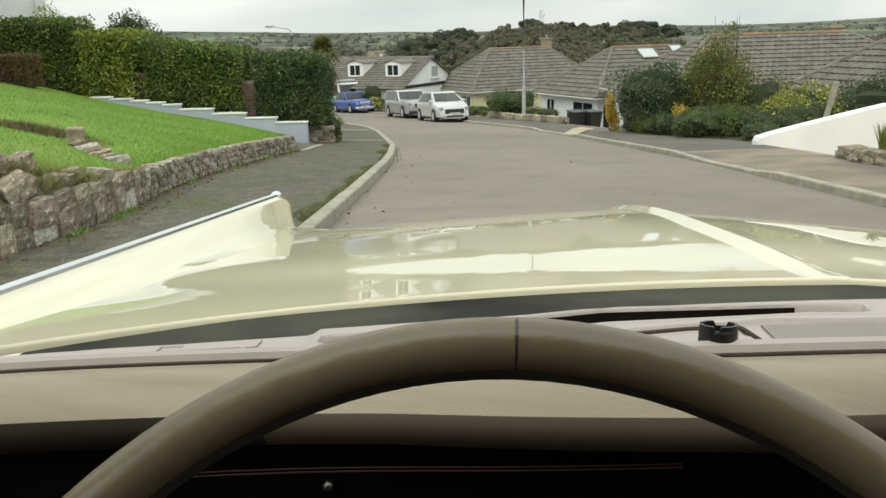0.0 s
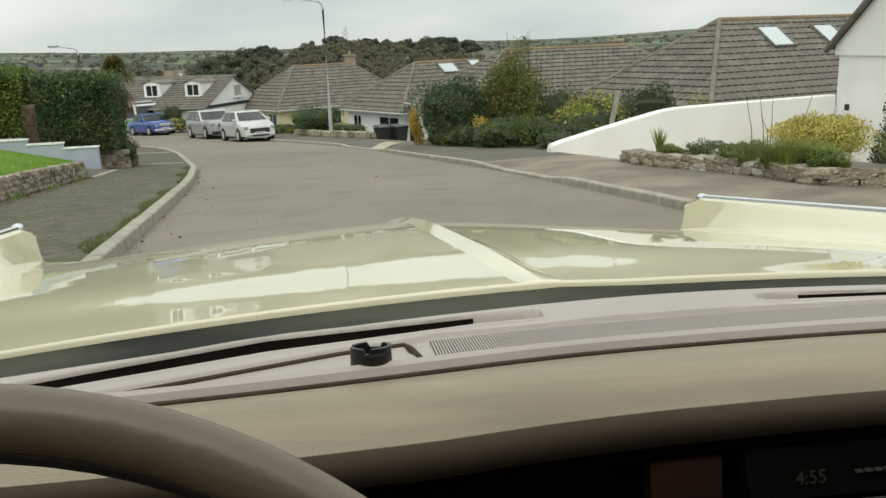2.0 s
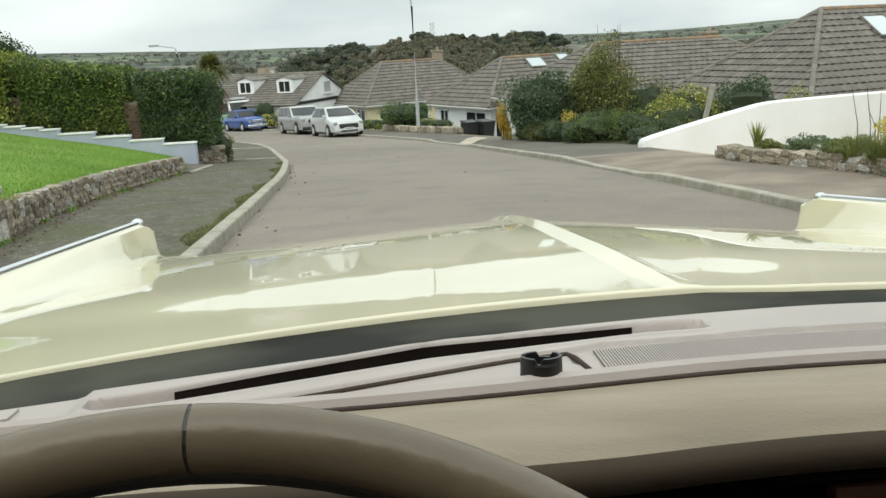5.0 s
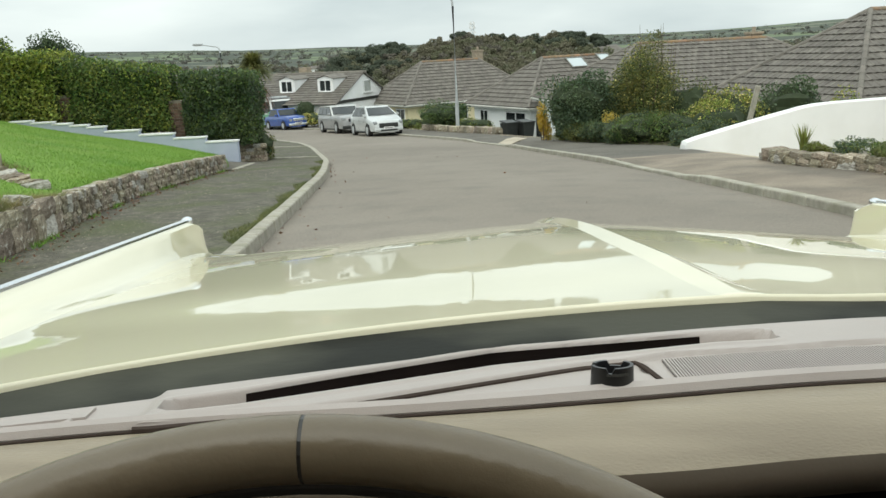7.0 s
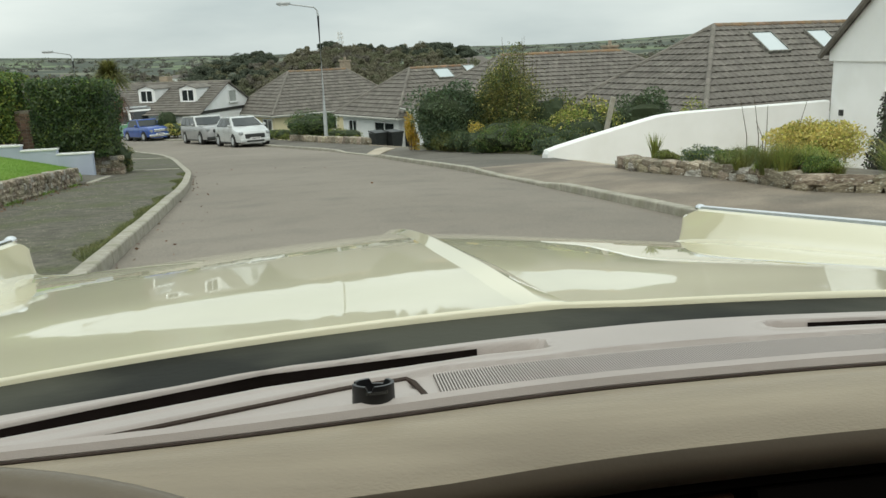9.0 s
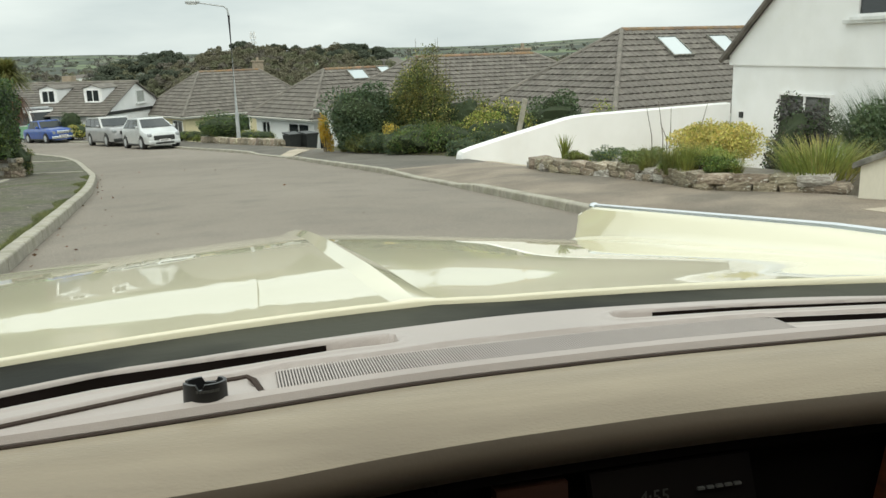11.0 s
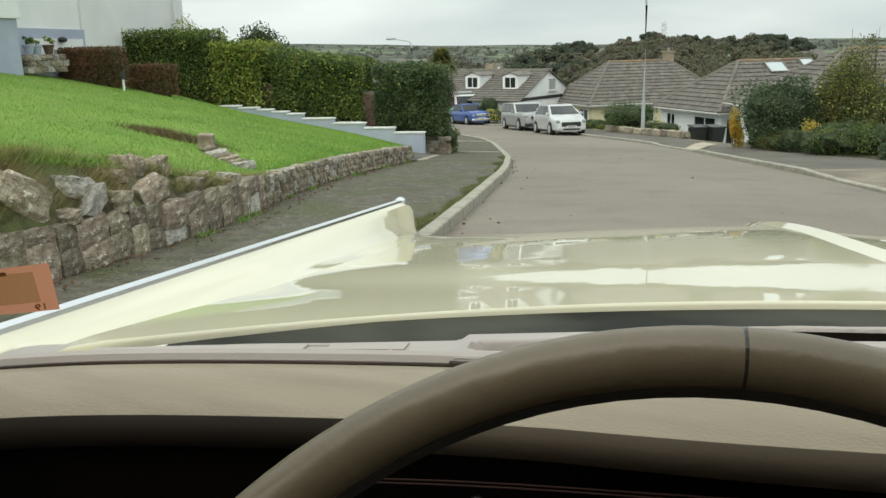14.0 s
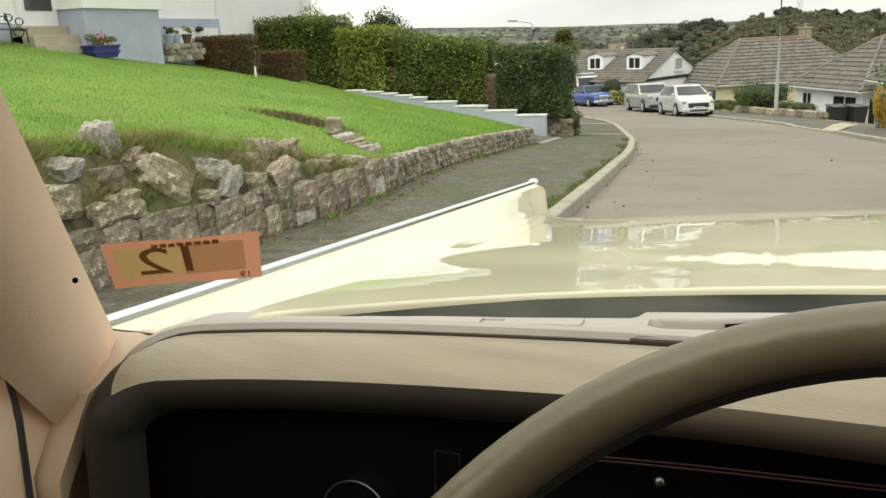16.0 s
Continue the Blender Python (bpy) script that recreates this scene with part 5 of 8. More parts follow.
def rooflight(house, d, drop, xs_, f, w, hgt, zr):
    """A sloping rooflight on the front face at height fraction f."""
    a = math.atan2(drop, d)
    for x in xs_:
        y, z = -d * (1 - f), zr - drop * (1 - f)
        m = Matrix.Translation((x, y, z)) @ Matrix.Rotation(a, 4, "X")
        bm = B()
        for p, q in (((-w / 2 - 0.06, -hgt / 2 - 0.06), (w / 2 + 0.06, -hgt / 2)), ((-w / 2 - 0.06, hgt / 2), (w / 2 + 0.06, hgt / 2 + 0.06)), ((-w / 2 - 0.06, -hgt / 2), (-w / 2, hgt / 2)), ((w / 2, -hgt / 2), (w / 2 + 0.06, hgt / 2))):
            bx(bm, (p[0], p[1], 0.03), (q[0], q[1], 0.14), 0, m)
        rl = part("rooflight", bm, M_SLATE, house, "grey-framed rooflight")
        bm = B()
        bx(bm, (-w / 2, -hgt / 2, 0.09), (w / 2, hgt / 2, 0.11), 0, m)
        part("pane", bm, M_SKYLIGHT, rl)


# slate-grey hipped roof behind the white wall
H5, z5 = hip_house("bungalow", (15.84, 30.47, 1.71), 16.3, 4.2, 8.0, 3.02, 3.0, M_WHITE, "white bungalow with a grey tiled hip roof and rooflights", single=True)
rooflight(H5, 4.2, 3.02, (1.75, 4.6), 0.76, 1.0, 1.15, 1.71)
H4, z4 = hip_house("bungalow", (10.46, 42.1, 0.83), 10, 4.1, 6.9, 2.5, 2.6, M_WHITE, "bungalow with a lichened grey tiled hip roof", (6.5, 0.3), roll=0.022)
H3, z3 = hip_house("bungalow", (6.89, 49.7, 0.24), 28, 3.33, 4.5, 2.47, 2.2, M_WHITE, "white bungalow with a grey tiled hip roof", None, roll=0.02)
rooflight(H3, 3.33, 2.47, (2.0,), 0.83, 1.1, 0.8, 0.24)
rooflight(H3, 3.33, 2.47, (4.2,), 0.9, 0.8, 0.6, 0.24)
H2, z2 = hip_house("bungalow", (-0.16, 62.75, 0.1), 30, 3.34, 4.9, 2.74, 2.2, M_CREAMW, "cream bungalow with a grey tiled hip roof", (5.2, 0.65), roll=0.02)
for hh, d, L, ze, spec in ((H3, 3.33, 4.5, z3, ((-2.2, 0.9, 1.5), (-0.1, 1.5, 0.8), (2.2, 1.2, 1.2))), (H2, 3.34, 4.9, z2, ((1.2, 1.5, 1.0), (4.5, 1.5, 1.0)))):
    for x, w, hg in spec:
        window(hh, (x, -d + 0.42, ze - 0.35 - hg / 2), w, hg, (0, -1, 0), 0.1)
for hh, d, ze, spec in ((H3, 3.33, z3, ((1.8, 0.9, 1.6), (-1.5, 2.0, 0.75))), (H2, 3.34, z2, ((-1.9, 1.3, 1.7), (1.2, 1.3, 1.0)))):
    for y, w, hg in spec:
        window(hh, (-d + 0.42, y, ze - 0.3 - hg / 2), w, hg, (-1, 0, 0), 0.1)

# chalet bungalow with two dormers, white gable
H1 = thing("chalet_bungalow", pose(-4.3, 61.0, 0, 0, 0, -24.3), "chalet bungalow with two white dormers and a white gable", "house", "bungalows along the road")
zr, d, Lr, drop = -0.33, 4.3, 9.6, 1.95
ze = zr - drop
front, back = ((-Lr, -d, ze), (0.08, -d, ze), (0.08, 0, zr), (-Lr, 0, zr)), ((0.08, d, ze), (-Lr, d, ze), (-Lr, 0, zr), (0.08, 0, zr))
rf = roof_part(H1, (front, back), (front,), 0.0)
bm = B()
cap_line(bm, (-Lr, 0, zr), (0.25, 0, zr))
part("ridge_tiles", bm, M_HIP, rf)
bm = B()
prism(bm, [(-d + 0.35, ze - 2.6), (d - 0.35, ze - 2.6), (d - 0.35, ze + 0.15), (0, zr - 0.08), (-d + 0.35, ze + 0.15)], -Lr + 0.3, 0.0, "x")
part("wall", bm, M_WHITE, H1, "white rendered gable wall")
bm = B()
for a, b in (((-d, ze), (0, zr)), ((d, ze), (0, zr))):
    tube(bm, [(0.1, a[0], a[1] - 0.03), (0.1, b[0], b[1] - 0.03)], 0.05, 6)
part("bargeboard", bm, M_TILE, H1, "thin dark verge")
bm = B()
bx(bm, (0.0, -d + 0.3, ze + 0.0), (0.06, d - 0.3, ze + 0.2))
part("band", bm, M_BIN, H1, "dark band at the eaves")
window(H1, (0.0, 0.5, ze + 0.95), 1.1, 0.85, (1, 0, 0), 0.1, 0, M_BLIND)
for x in (-4.67, -1.55):
    yf = -2.6
    zf = -1.5
    dm = part("dormer", prism(B(), [(x - 0.62, zf - 0.3), (x + 0.62, zf - 0.3), (x + 0.62, zf + 0.86), (x, zf + 1.06), (x - 0.62, zf + 0.86)], yf, -0.2), M_WHITE, H1, "white dormer with a gabled top")
    bm = B()
    for sgn in (-1, 1):
        slab(bm, [[(x, yf - 0.1, zf + 1.12), (x, -0.3, zf + 1.12)], [(x + sgn * 0.7, yf - 0.1, zf + 0.9), (x + sgn * 0.7, -0.3, zf + 0.9)]], 0.04)
    part("dormer_roof", bm, M_TILE, dm, "small tiled dormer roof")
    window(dm, (x, yf, zf + 0.4), 0.95, 0.8, (0, -1, 0), 0.1)
bm = B()
bx(bm, (-5.4, 0.2, zr - 0.6), (-4.7, 0.8, zr + 0.45), 0.02)
part("chimney", bm, M_CHIM, rf, "short rendered chimney")

# white gabled house beside the descending drive
H6 = thing("gabled_house", pose(12.8, 18.62, 0), "white rendered house with a tall gable facing the road", "house")
W6, dep = 8.8, 9.0
bm = B()
prism(bm, [(0, -4.5), (0, 0.62), (-W6, 0.62), (-W6, -4.5)], 0.05, dep, "x")
part("lower_wall", bm, M_WHITE, H6, "white rendered lower wall")
bm = B()
prism(bm, [(0.1, 0.62), (0.1, 0.84), (-W6 / 2, 0.84 + 0.78 * (W6 / 2 + 0.1)), (-W6 - 0.1, 0.84), (-W6 - 0.1, 0.62)], 0.0, dep, "x")
part("gable_wall", bm, M_WHITE, H6, "white gable wall over a string course")
faces6 = [((-0.12, 0.32, 0.74), (dep, 0.32, 0.74), (dep, -W6 / 2, 0.88 + 0.78 * (W6 / 2 + 0.1)), (-0.12, -W6 / 2, 0.88 + 0.78 * (W6 / 2 + 0.1))), ((dep, -W6 - 0.32, 0.74), (-0.12, -W6 - 0.32, 0.74), (-0.12, -W6 / 2, 0.88 + 0.78 * (W6 / 2 + 0.1)), (dep, -W6 / 2, 0.88 + 0.78 * (W6 / 2 + 0.1)))]
rf = roof_part(H6, faces6, faces6[:1], 0.0)
bm = B()
for f in faces6:
    a, b = (Vector(f[0]), Vector(f[3])) if f is faces6[0] else (Vector(f[1]), Vector(f[2]))
    tube(bm, [a + Vector((0.02, 0, -0.02)), b + Vector((0.02, 0, -0.02))], 0.07, 6)
part("verge", bm, M_TILE, rf, "dark tiled verge")
window(H6, (0.0, -4.62, 2.1), 1.0, 1.05, (-1, 0, 0), 0.1, 0)
bm = B()
bx(bm, (-0.1, -5.45, 1.46), (0.05, -3.8, 1.54), 0.01)
part("window_ledge", bm, M_COPE, H6, "white projecting ledge")
window(H6, (0.05, -2.7, -0.46), 1.75, 1.02, (-1, 0, 0), 0.1, 1, M_BLINDDARK)
bm = B()
bx(bm, (0.0, -0.5, -0.62), (0.06, -0.38, -0.48), 0.01)
part("wall_light", bm, M_BIN, H6, "small dark wall light")

# house above the lawn
HL = thing("front_house", pose(-12.2, 0, 0), "white house with blue-grey plinth above the lawn", "house")
bm = B()
bx(bm, (-8, 5.0, 0.2), (0, 18.85, 5.2))
part("wall", bm, M_WHITE, HL, "white rendered wall")
bm = B()
bx(bm, (-7.9, 16.3, 0.2), (0.06, 18.9, 1.86))
bx(bm, (-7.9, 4.9, 0.2), (0.06, 12.6, 1.75))
part("plinth", bm, M_BLUEGREY, HL, "blue-grey painted plinth")
bm = B()
bx(bm, (0.0, 13.5, 0.5), (0.7, 15.72, 2.0), 0.01)
part("porch_box", bm, M_BLUEGREY, HL, "blue-grey rendered porch base")
bm = B()
bx(bm, (0.0, 13.45, 2.0), (0.75, 15.77, 4.4), 0.01)
part("porch_wall", bm, M_WHITE, HL, "white porch wall")
bm = B()
bx(bm, (0.0, 12.55, 1.7), (0.1, 13.48, 3.8))
drs = part("front_door", bm, M_PVC, HL, "white glazed front door")
bm = B()
bx(bm, (0.09, 12.7, 1.98), (0.115, 13.35, 3.6))
part("pane", bm, M_WINDOW, drs)
for k in range(3):
    bm = B()
    bx(bm, (0.0, 12.35, 1.0), (0.3 + 0.25 * k, 13.48, 1.7 - 0.18 * k), 0.01)
    part("step", bm, M_CONC, HL, "pale concrete step")
bm = B()
bx(bm, (-7.5, 18.85, 0.2), (-0.35, 24.6, 4.8))
part("garage_wall", bm, M_WHITE, HL, "white garage wing")
for y in (18.95, 19.25, 23.9):
    bm = B()
    cyl(bm, (-0.25, y, 0.4), (-0.25, y, 4.6), 0.05, 0.05, 10)
    part("downpipe", bm, M_PVC, HL, "white downpipe")
bm = B()
bx(bm, (0.02, 16.97, 1.2), (0.1, 18.75, 1.64))
part("garage_hatch", bm, M_PVC, HL, "white low hatch")
bm = B()
bmesh.ops.create_uvsphere(bm, u_segments=12, v_segments=8, radius=0.09, matrix=Matrix.Translation((0.16, 17.9, 1.62)) @ Matrix.Diagonal((1, 1.4, 0.7, 1)))
cyl(bm, (0.05, 17.9, 1.62), (0.14, 17.9, 1.62), 0.03, 0.03, 8)
part("wall_lamp", bm, M_BIN, HL, "dark wall lamp")
f = ((0.4, 4.6, 5.1), (0.4, 25.0, 5.1), (-4, 25.0, 7.2), (-4, 4.6, 7.2))
roof_part(HL, (f, ((-8.4, 25.0, 5.1), (-8.4, 4.6, 5.1), (-4, 4.6, 7.2), (-4, 25.0, 7.2))), (f,), 0.0)

# ---- plants ----
R = np.random.RandomState(11)


def leaf_quads(pts, size, flat=0.0, aspect=0.55, up=0.0):
    """Corners of one small leaf at each point, turned at random."""
    n = len(pts)
    a = R.normal(size=(n, 3))
    a[:, 2] = a[:, 2] * (1 - flat) + up
    a /= np.linalg.norm(a, axis=1)[:, None]
    b = np.cross(a, R.normal(size=(n, 3)))
    b /= np.linalg.norm(b, axis=1)[:, None]
    s = (size * (0.7 + 0.6 * R.rand(n)))[:, None]
    v = np.empty((n, 4, 3))
    v[:, 0], v[:, 2] = pts - a * s * 0.5, pts + a * s * 0.5
    v[:, 1], v[:, 3] = pts + b * s * aspect * 0.5, pts - b * s * aspect * 0.5
    return v.reshape(-1, 3)


def lobed(n, r, lobes, seed, shell=0.5, zmin=-1.0):
    """Points in the outer layers of a lobed crown of radii r about the origin."""
    q = np.random.RandomState(seed)
    c = q.normal(size=(lobes, 3))
    c /= np.linalg.norm(c, axis=1)[:, None]
    c *= (0.35 + 0.4 * q.rand(lobes))[:, None]
    c[:, 2] = np.maximum(c[:, 2], zmin * 0.5)
    rr = 0.28 + 0.22 * q.rand(lobes)
    k = q.randint(0, lobes, n)
    d = q.normal(size=(n, 3))
    d /= np.linalg.norm(d, axis=1)[:, None]
    p = c[k] + d * (rr[k] * (1 - shell * q.rand(n) ** 1.5))[:, None]
    return p * np.array(r)


def core_blob(r, seed, k=0.62):
    bm = B()
    bmesh.ops.create_icosphere(bm, subdivisions=3, radius=1.0)
    for v in bm.verts:
        v.co = Vector((v.co.x * r[0], v.co.y * r[1], v.co.z * r[2])) * (k + 0.22 * noise.noise(v.co * 1.8 + Vector((seed, 0, 0))))
    return bm


def bush(name, c, r, n, size, mats, label, category="shrub", seed=0, lobes=14, core=True, group="", flat=0.0, aspect=0.55, stems=5, taper=0.0):
    """A shrub on the ground at c (base), of radii r: stems, a core coloured as inner shade, and leaves of one or two
    colours.
    """
    t = thing(name, pose(c[0], c[1], c[2]), label, category, group)
    bm = B()
    q = random.Random(seed)
    for k in range(stems):
        a = math.tau * k / stems + q.random()
        tube(bm, [(0.05 * math.cos(a), 0.05 * math.sin(a), -0.05), (0.2 * r[0] * math.cos(a), 0.2 * r[1] * math.sin(a), r[2] * 0.6), (0.4 * r[0] * math.cos(a), 0.4 * r[1] * math.sin(a), r[2] * 1.15)], [0.03, 0.02, 0.008], 5)
    part("stem", bm, M_BARK, t)
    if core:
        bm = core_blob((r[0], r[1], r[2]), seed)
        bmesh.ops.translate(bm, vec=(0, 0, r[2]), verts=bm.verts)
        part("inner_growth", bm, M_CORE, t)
    pts = lobed(n, r, lobes, seed)
    pts[:, 2] += r[2]
    pts = pts[pts[:, 2] > 0.01]
    pts[:, :2] *= (1 - taper * pts[:, 2:] / (2 * r[2]))
    i = 0
    for m, f in mats:
        j = min(len(pts), i + int(len(pts) * f) + 1)
        if j > i:
            quads("foliage", leaf_quads(pts[i:j], size, flat, aspect), 4, m, t)
        i = j
    return t


def hedge(name, x0, x1, y0, y1, zb, zt, n, size, mats, label, seed, round_=0.25, zt2=None, group="clipped hedges along the garden"):
    """A clipped hedge block with rounded shoulders and an uneven face."""
    t = thing(name, pose((x0 + x1) / 2, (y0 + y1) / 2, zb), label, "hedge", group)
    w, dp = (x1 - x0) / 2, (y1 - y0) / 2
    q = np.random.RandomState(seed)
    d = q.uniform(-1, 1, size=(n, 3))
    ax = q.choice([0, 1, 1, 2], n)
    d[np.arange(n), ax] = np.sign(d[np.arange(n), ax])
    d[:, 1] = np.where(ax == 1, -np.abs(d[:, 1]), d[:, 1])
    h = (zt - zb) / 2
    p = d.copy()
    ln = (np.abs(p) ** 6).sum(1) ** (1 / 6)
    p /= ln[:, None] ** round_ / 1.0
    wob = np.array([noise.noise(Vector((a[0] * w * 1.3 + seed, a[1] * 2, a[2] * h * 1.6))) for a in d])
    p *= (1 + 0.12 * wob + 0.035 * q.normal(size=n) - 0.1 * q.rand(n) ** 2)[:, None]
    slope = 0 if zt2 is None else (zt2 - zt)
    pts = np.c_[p[:, 0] * w, p[:, 1] * dp, (p[:, 2] + 1) * h + slope * (p[:, 0] + 1) / 2 * (p[:, 2] + 1) / 2]
    pts = pts[pts[:, 2] > 0.0]
    # solid core, coloured as the shade between the leaves and blocking light
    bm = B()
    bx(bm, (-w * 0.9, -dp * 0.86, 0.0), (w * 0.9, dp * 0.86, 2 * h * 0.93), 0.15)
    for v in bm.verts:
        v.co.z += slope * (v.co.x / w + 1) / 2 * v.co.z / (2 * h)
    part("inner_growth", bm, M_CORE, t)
    i = 0
    for m, f in mats:
        j = min(len(pts), i + int(len(pts) * f) + 1)
        if j > i:
            quads("foliage", leaf_quads(pts[i:j], size), 4, m, t)
        i = j
    bm = B()
    for k in range(max(2, int(w * 2 / 0.6))):
        x = -w * 0.8 + 1.6 * w * k / max(1, int(w * 2 / 0.6) - 1)
        cyl(bm, (x, 0, -0.3), (x, 0, h), 0.035, 0.025, 6)
    part("stem", bm, M_BARK, t)
    return t


def blades(name, base, h, w, lean, material, parent=None, label=""):
    """Grass blades as slim triangles on the base points."""
    n = len(base)
    a = R.rand(n) * math.tau
    hh = h * (0.6 + 0.8 * R.rand(n))
    side_ = np.c_[np.cos(a), np.sin(a), np.zeros(n)] * w * 0.5
    b = R.rand(n) * math.tau
    tip = np.c_[np.cos(b) * lean * hh, np.sin(b) * lean * hh, hh]
    v = np.empty((n, 3, 3))
    v[:, 0], v[:, 1], v[:, 2] = base - side_, base + side_, base + tip
    return quads(name, v.reshape(-1, 3), 3, material, parent, label)


def spears(name, c, n, h, spread, w, material, label, category="plant", seed=0, droop=0.35, foot=0.3):
    """A clump of strap leaves arching from one foot."""
    t = thing(name, pose(*c), label, category)
    q = random.Random(seed)
    vs = []
    for k in range(n):
        a, L = q.random() * math.tau, h * (0.65 + 0.45 * q.random())
        d = Vector((math.cos(a), math.sin(a), 0))
        s = spread * (0.25 + q.random())
        ro = q.random() ** 0.5 * spread * foot
        o = Vector((ro * math.cos(a), ro * math.sin(a), 0))
        L *= 1 - 0.35 * ro / (spread * foot + 1e-6) if foot > 1 else 1
        sd = Vector((-d.y, d.x, 0)) * w
        pr = None
        for j in range(5):
            f = j / 4
            p = o + d * s * f ** 1.6 + Vector((0, 0, L * (f - droop * f ** 3)))
            ww = sd * (1 - f) ** 0.7
            if pr:
                vs += [pr[0], pr[1], p + ww, p - ww]
            pr = (p - ww, p + ww)
    quads("strap_leaves", [tuple(v) for v in vs], 4, material, t)
    return t


# hedges above the blue-grey wall
HY0, HY1 = 21.15, 22.7
hedge("hedge", -5.7, -3.95, HY0, HY1, -0.95, 0.86, 14000, 0.07, [(L_DARK, 0.7), (L_HEDGE, 0.3)], "dark clipped evergreen hedge beside the pavement", 1, 0.4, zt2=0.82)
hedge("hedge", -8.57, -6.0, HY0, HY1, -0.55, 1.32, 15000, 0.075, [(L_HEDGE, 0.8), (L_LIME, 0.16)], "speckled green clipped hedge between brick pillars", 2, zt2=1.0)
hedge("hedge", -10.07, -8.62, HY0 - 0.15, HY1, -0.35, 1.5, 10000, 0.08, [(L_LIME, 0.75), (L_HEDGE, 0.25)], "yellow-green rounded hedge shrub", 3, 0.5)
hedge("hedge", -12.75, -10.1, HY0, HY1, -0.1, 1.85, 14000, 0.075, [(L_HEDGE, 0.78), (L_LIME, 0.2)], "tall green clipped hedge before the house", 4)
bush("shrub", (-11.9, 23.6, -0.2), (1.0, 0.9, 1.25), 3500, 0.07, [(L_LIME, 0.8), (L_YELLOW, 0.2)], "lime-green shrub behind the hedge", seed=21)
bush("conifer", (-10.5, 25.2, -0.6), (0.95, 0.95, 1.5), 9000, 0.08, [(L_DARK, 1.0)], "dark conifer behind the hedge", "tree", seed=22)
hedge("low_hedge", -12.05, -10.6, 17.6, 18.15, 0.55, 1.42, 15000, 0.045, [(L_BROWN, 0.85), (L_OLIVE, 0.15)], "low red-brown clipped hedge on the lawn", 5, group="low brown hedges")
hedge("low_hedge", -10.95, -9.95, 18.6, 19.15, 0.3, 1.02, 11000, 0.045, [(L_BROWN, 0.8), (L_OLIVE, 0.2)], "low red-brown clipped hedge on the lawn", 6, group="low brown hedges")
bush("shrub", (-3.95, 22.0, -1.52), (0.35, 0.5, 0.45), 1200, 0.05, [(L_OLIVE, 0.6), (L_DARK, 0.4)], "small untidy shrub at the foot of the hedge", seed=23, stems=3)

# palm-like tree by the far bend
palm = thing("cabbage_palm", pose(-9.6, 49.5, road_z(49.5) + 0.05), "shaggy cabbage palm with brown skirt beside the road", "tree")
bm = B()
tube(bm, [(0, 0, 0), (0.05, 0, 1.5), (0, 0.05, 3.0)], [0.2, 0.16, 0.14], 10)
part("trunk", bm, M_BARK, palm)
for nm, m_, k0, zc, dr, seed in (("fronds", L_OLIVE, 760, 3.75, 0.9, 1), ("dead_fronds", L_BROWN, 260, 2.9, 1.5, 2)):
    q = random.Random(seed)
    vs = []
    for k in range(k0):
        a, e = q.random() * math.tau, q.uniform(-0.5, 1.3) if nm == "fronds" else q.uniform(-1.4, -0.4)
        L = q.uniform(0.85, 1.3)
        d = Vector((math.cos(a) * math.cos(e), math.sin(a) * math.cos(e), math.sin(e)))
        sd = Vector((-math.sin(a), math.cos(a), 0)) * 0.035
        o = Vector((0, 0, zc)) + d * 0.1
        p1, p2 = o + d * L * 0.55, o + d * L + Vector((0, 0, -0.3 * dr * L))
        vs += [o - sd, o + sd, p1 + sd, p1 - sd, p1 - sd, p1 + sd, p2 + sd * 0.2, p2 - sd * 0.2]
    quads(nm, [tuple(v) for v in vs], 4, m_, palm)

# shrubs behind the right-hand pavement
bush("shrub", (4.8, 24.6, -1.75), (1.3, 1.15, 1.12), 16000, 0.08, [(L_DARK, 0.6), (L_BLUEG, 0.4)], "large dark evergreen shrub by the pavement", seed=31, lobes=30)
bush("gold_shrub", (3.74, 25.7, -2.3), (0.36, 0.32, 0.92), 3200, 0.05, [(L_GOLD, 0.8), (L_YELLOW, 0.2)], "slim golden-leaved shrub by the drive", seed=32, lobes=7, core=False, stems=3)
bush("ornamental_tree", (6.3, 23.7, -1.7), (1.5, 1.35, 1.5), 19000, 0.055, [(L_OLIVE, 0.52), (L_DARK, 0.2), (L_SPEAR, 0.22), (L_YELLOW, 0.06)], "open olive and gold ornamental tree", "tree", seed=33, lobes=44, core=False, stems=9, taper=0.55)
bush("inner_shrub", (6.5, 24.2, -1.7), (1.05, 0.95, 1.15), 6500, 0.07, [(L_DARK, 0.6), (L_OLIVE, 0.4)], "dark green shrub within the tree", seed=34)
bush("gold_shrub", (5.35, 23.2, -1.65), (0.45, 0.4, 0.55), 1300, 0.05, [(L_YELLOW, 0.7), (L_GOLD, 0.3)], "gold-tipped shrub at the pavement", seed=35, lobes=9, core=False)
spires = thing("tall_sprays", pose(6.6, 23.6, 0.4), "thin upright sprays above the ornamental tree", "tree")
q = random.Random(5)
bm = B()
for k in range(7):
    x, y = q.uniform(-0.5, 0.5), q.uniform(-0.3, 0.3)
    tube(bm, [(x, y, -0.6), (x + q.uniform(-0.1, 0.1), y, q.uniform(0.4, 1.15))], [0.012, 0.004], 5)
part("stem", bm, M_BARK, spires)
hz = R.uniform(-0.7, 0.95, 1100)
pts = np.c_[R.normal(0, 0.3, 1100) * (1.1 - hz), R.normal(0, 0.22, 1100) * (1.1 - hz), hz]
quads("foliage", leaf_quads(pts, 0.05), 4, L_OLIVE, spires)
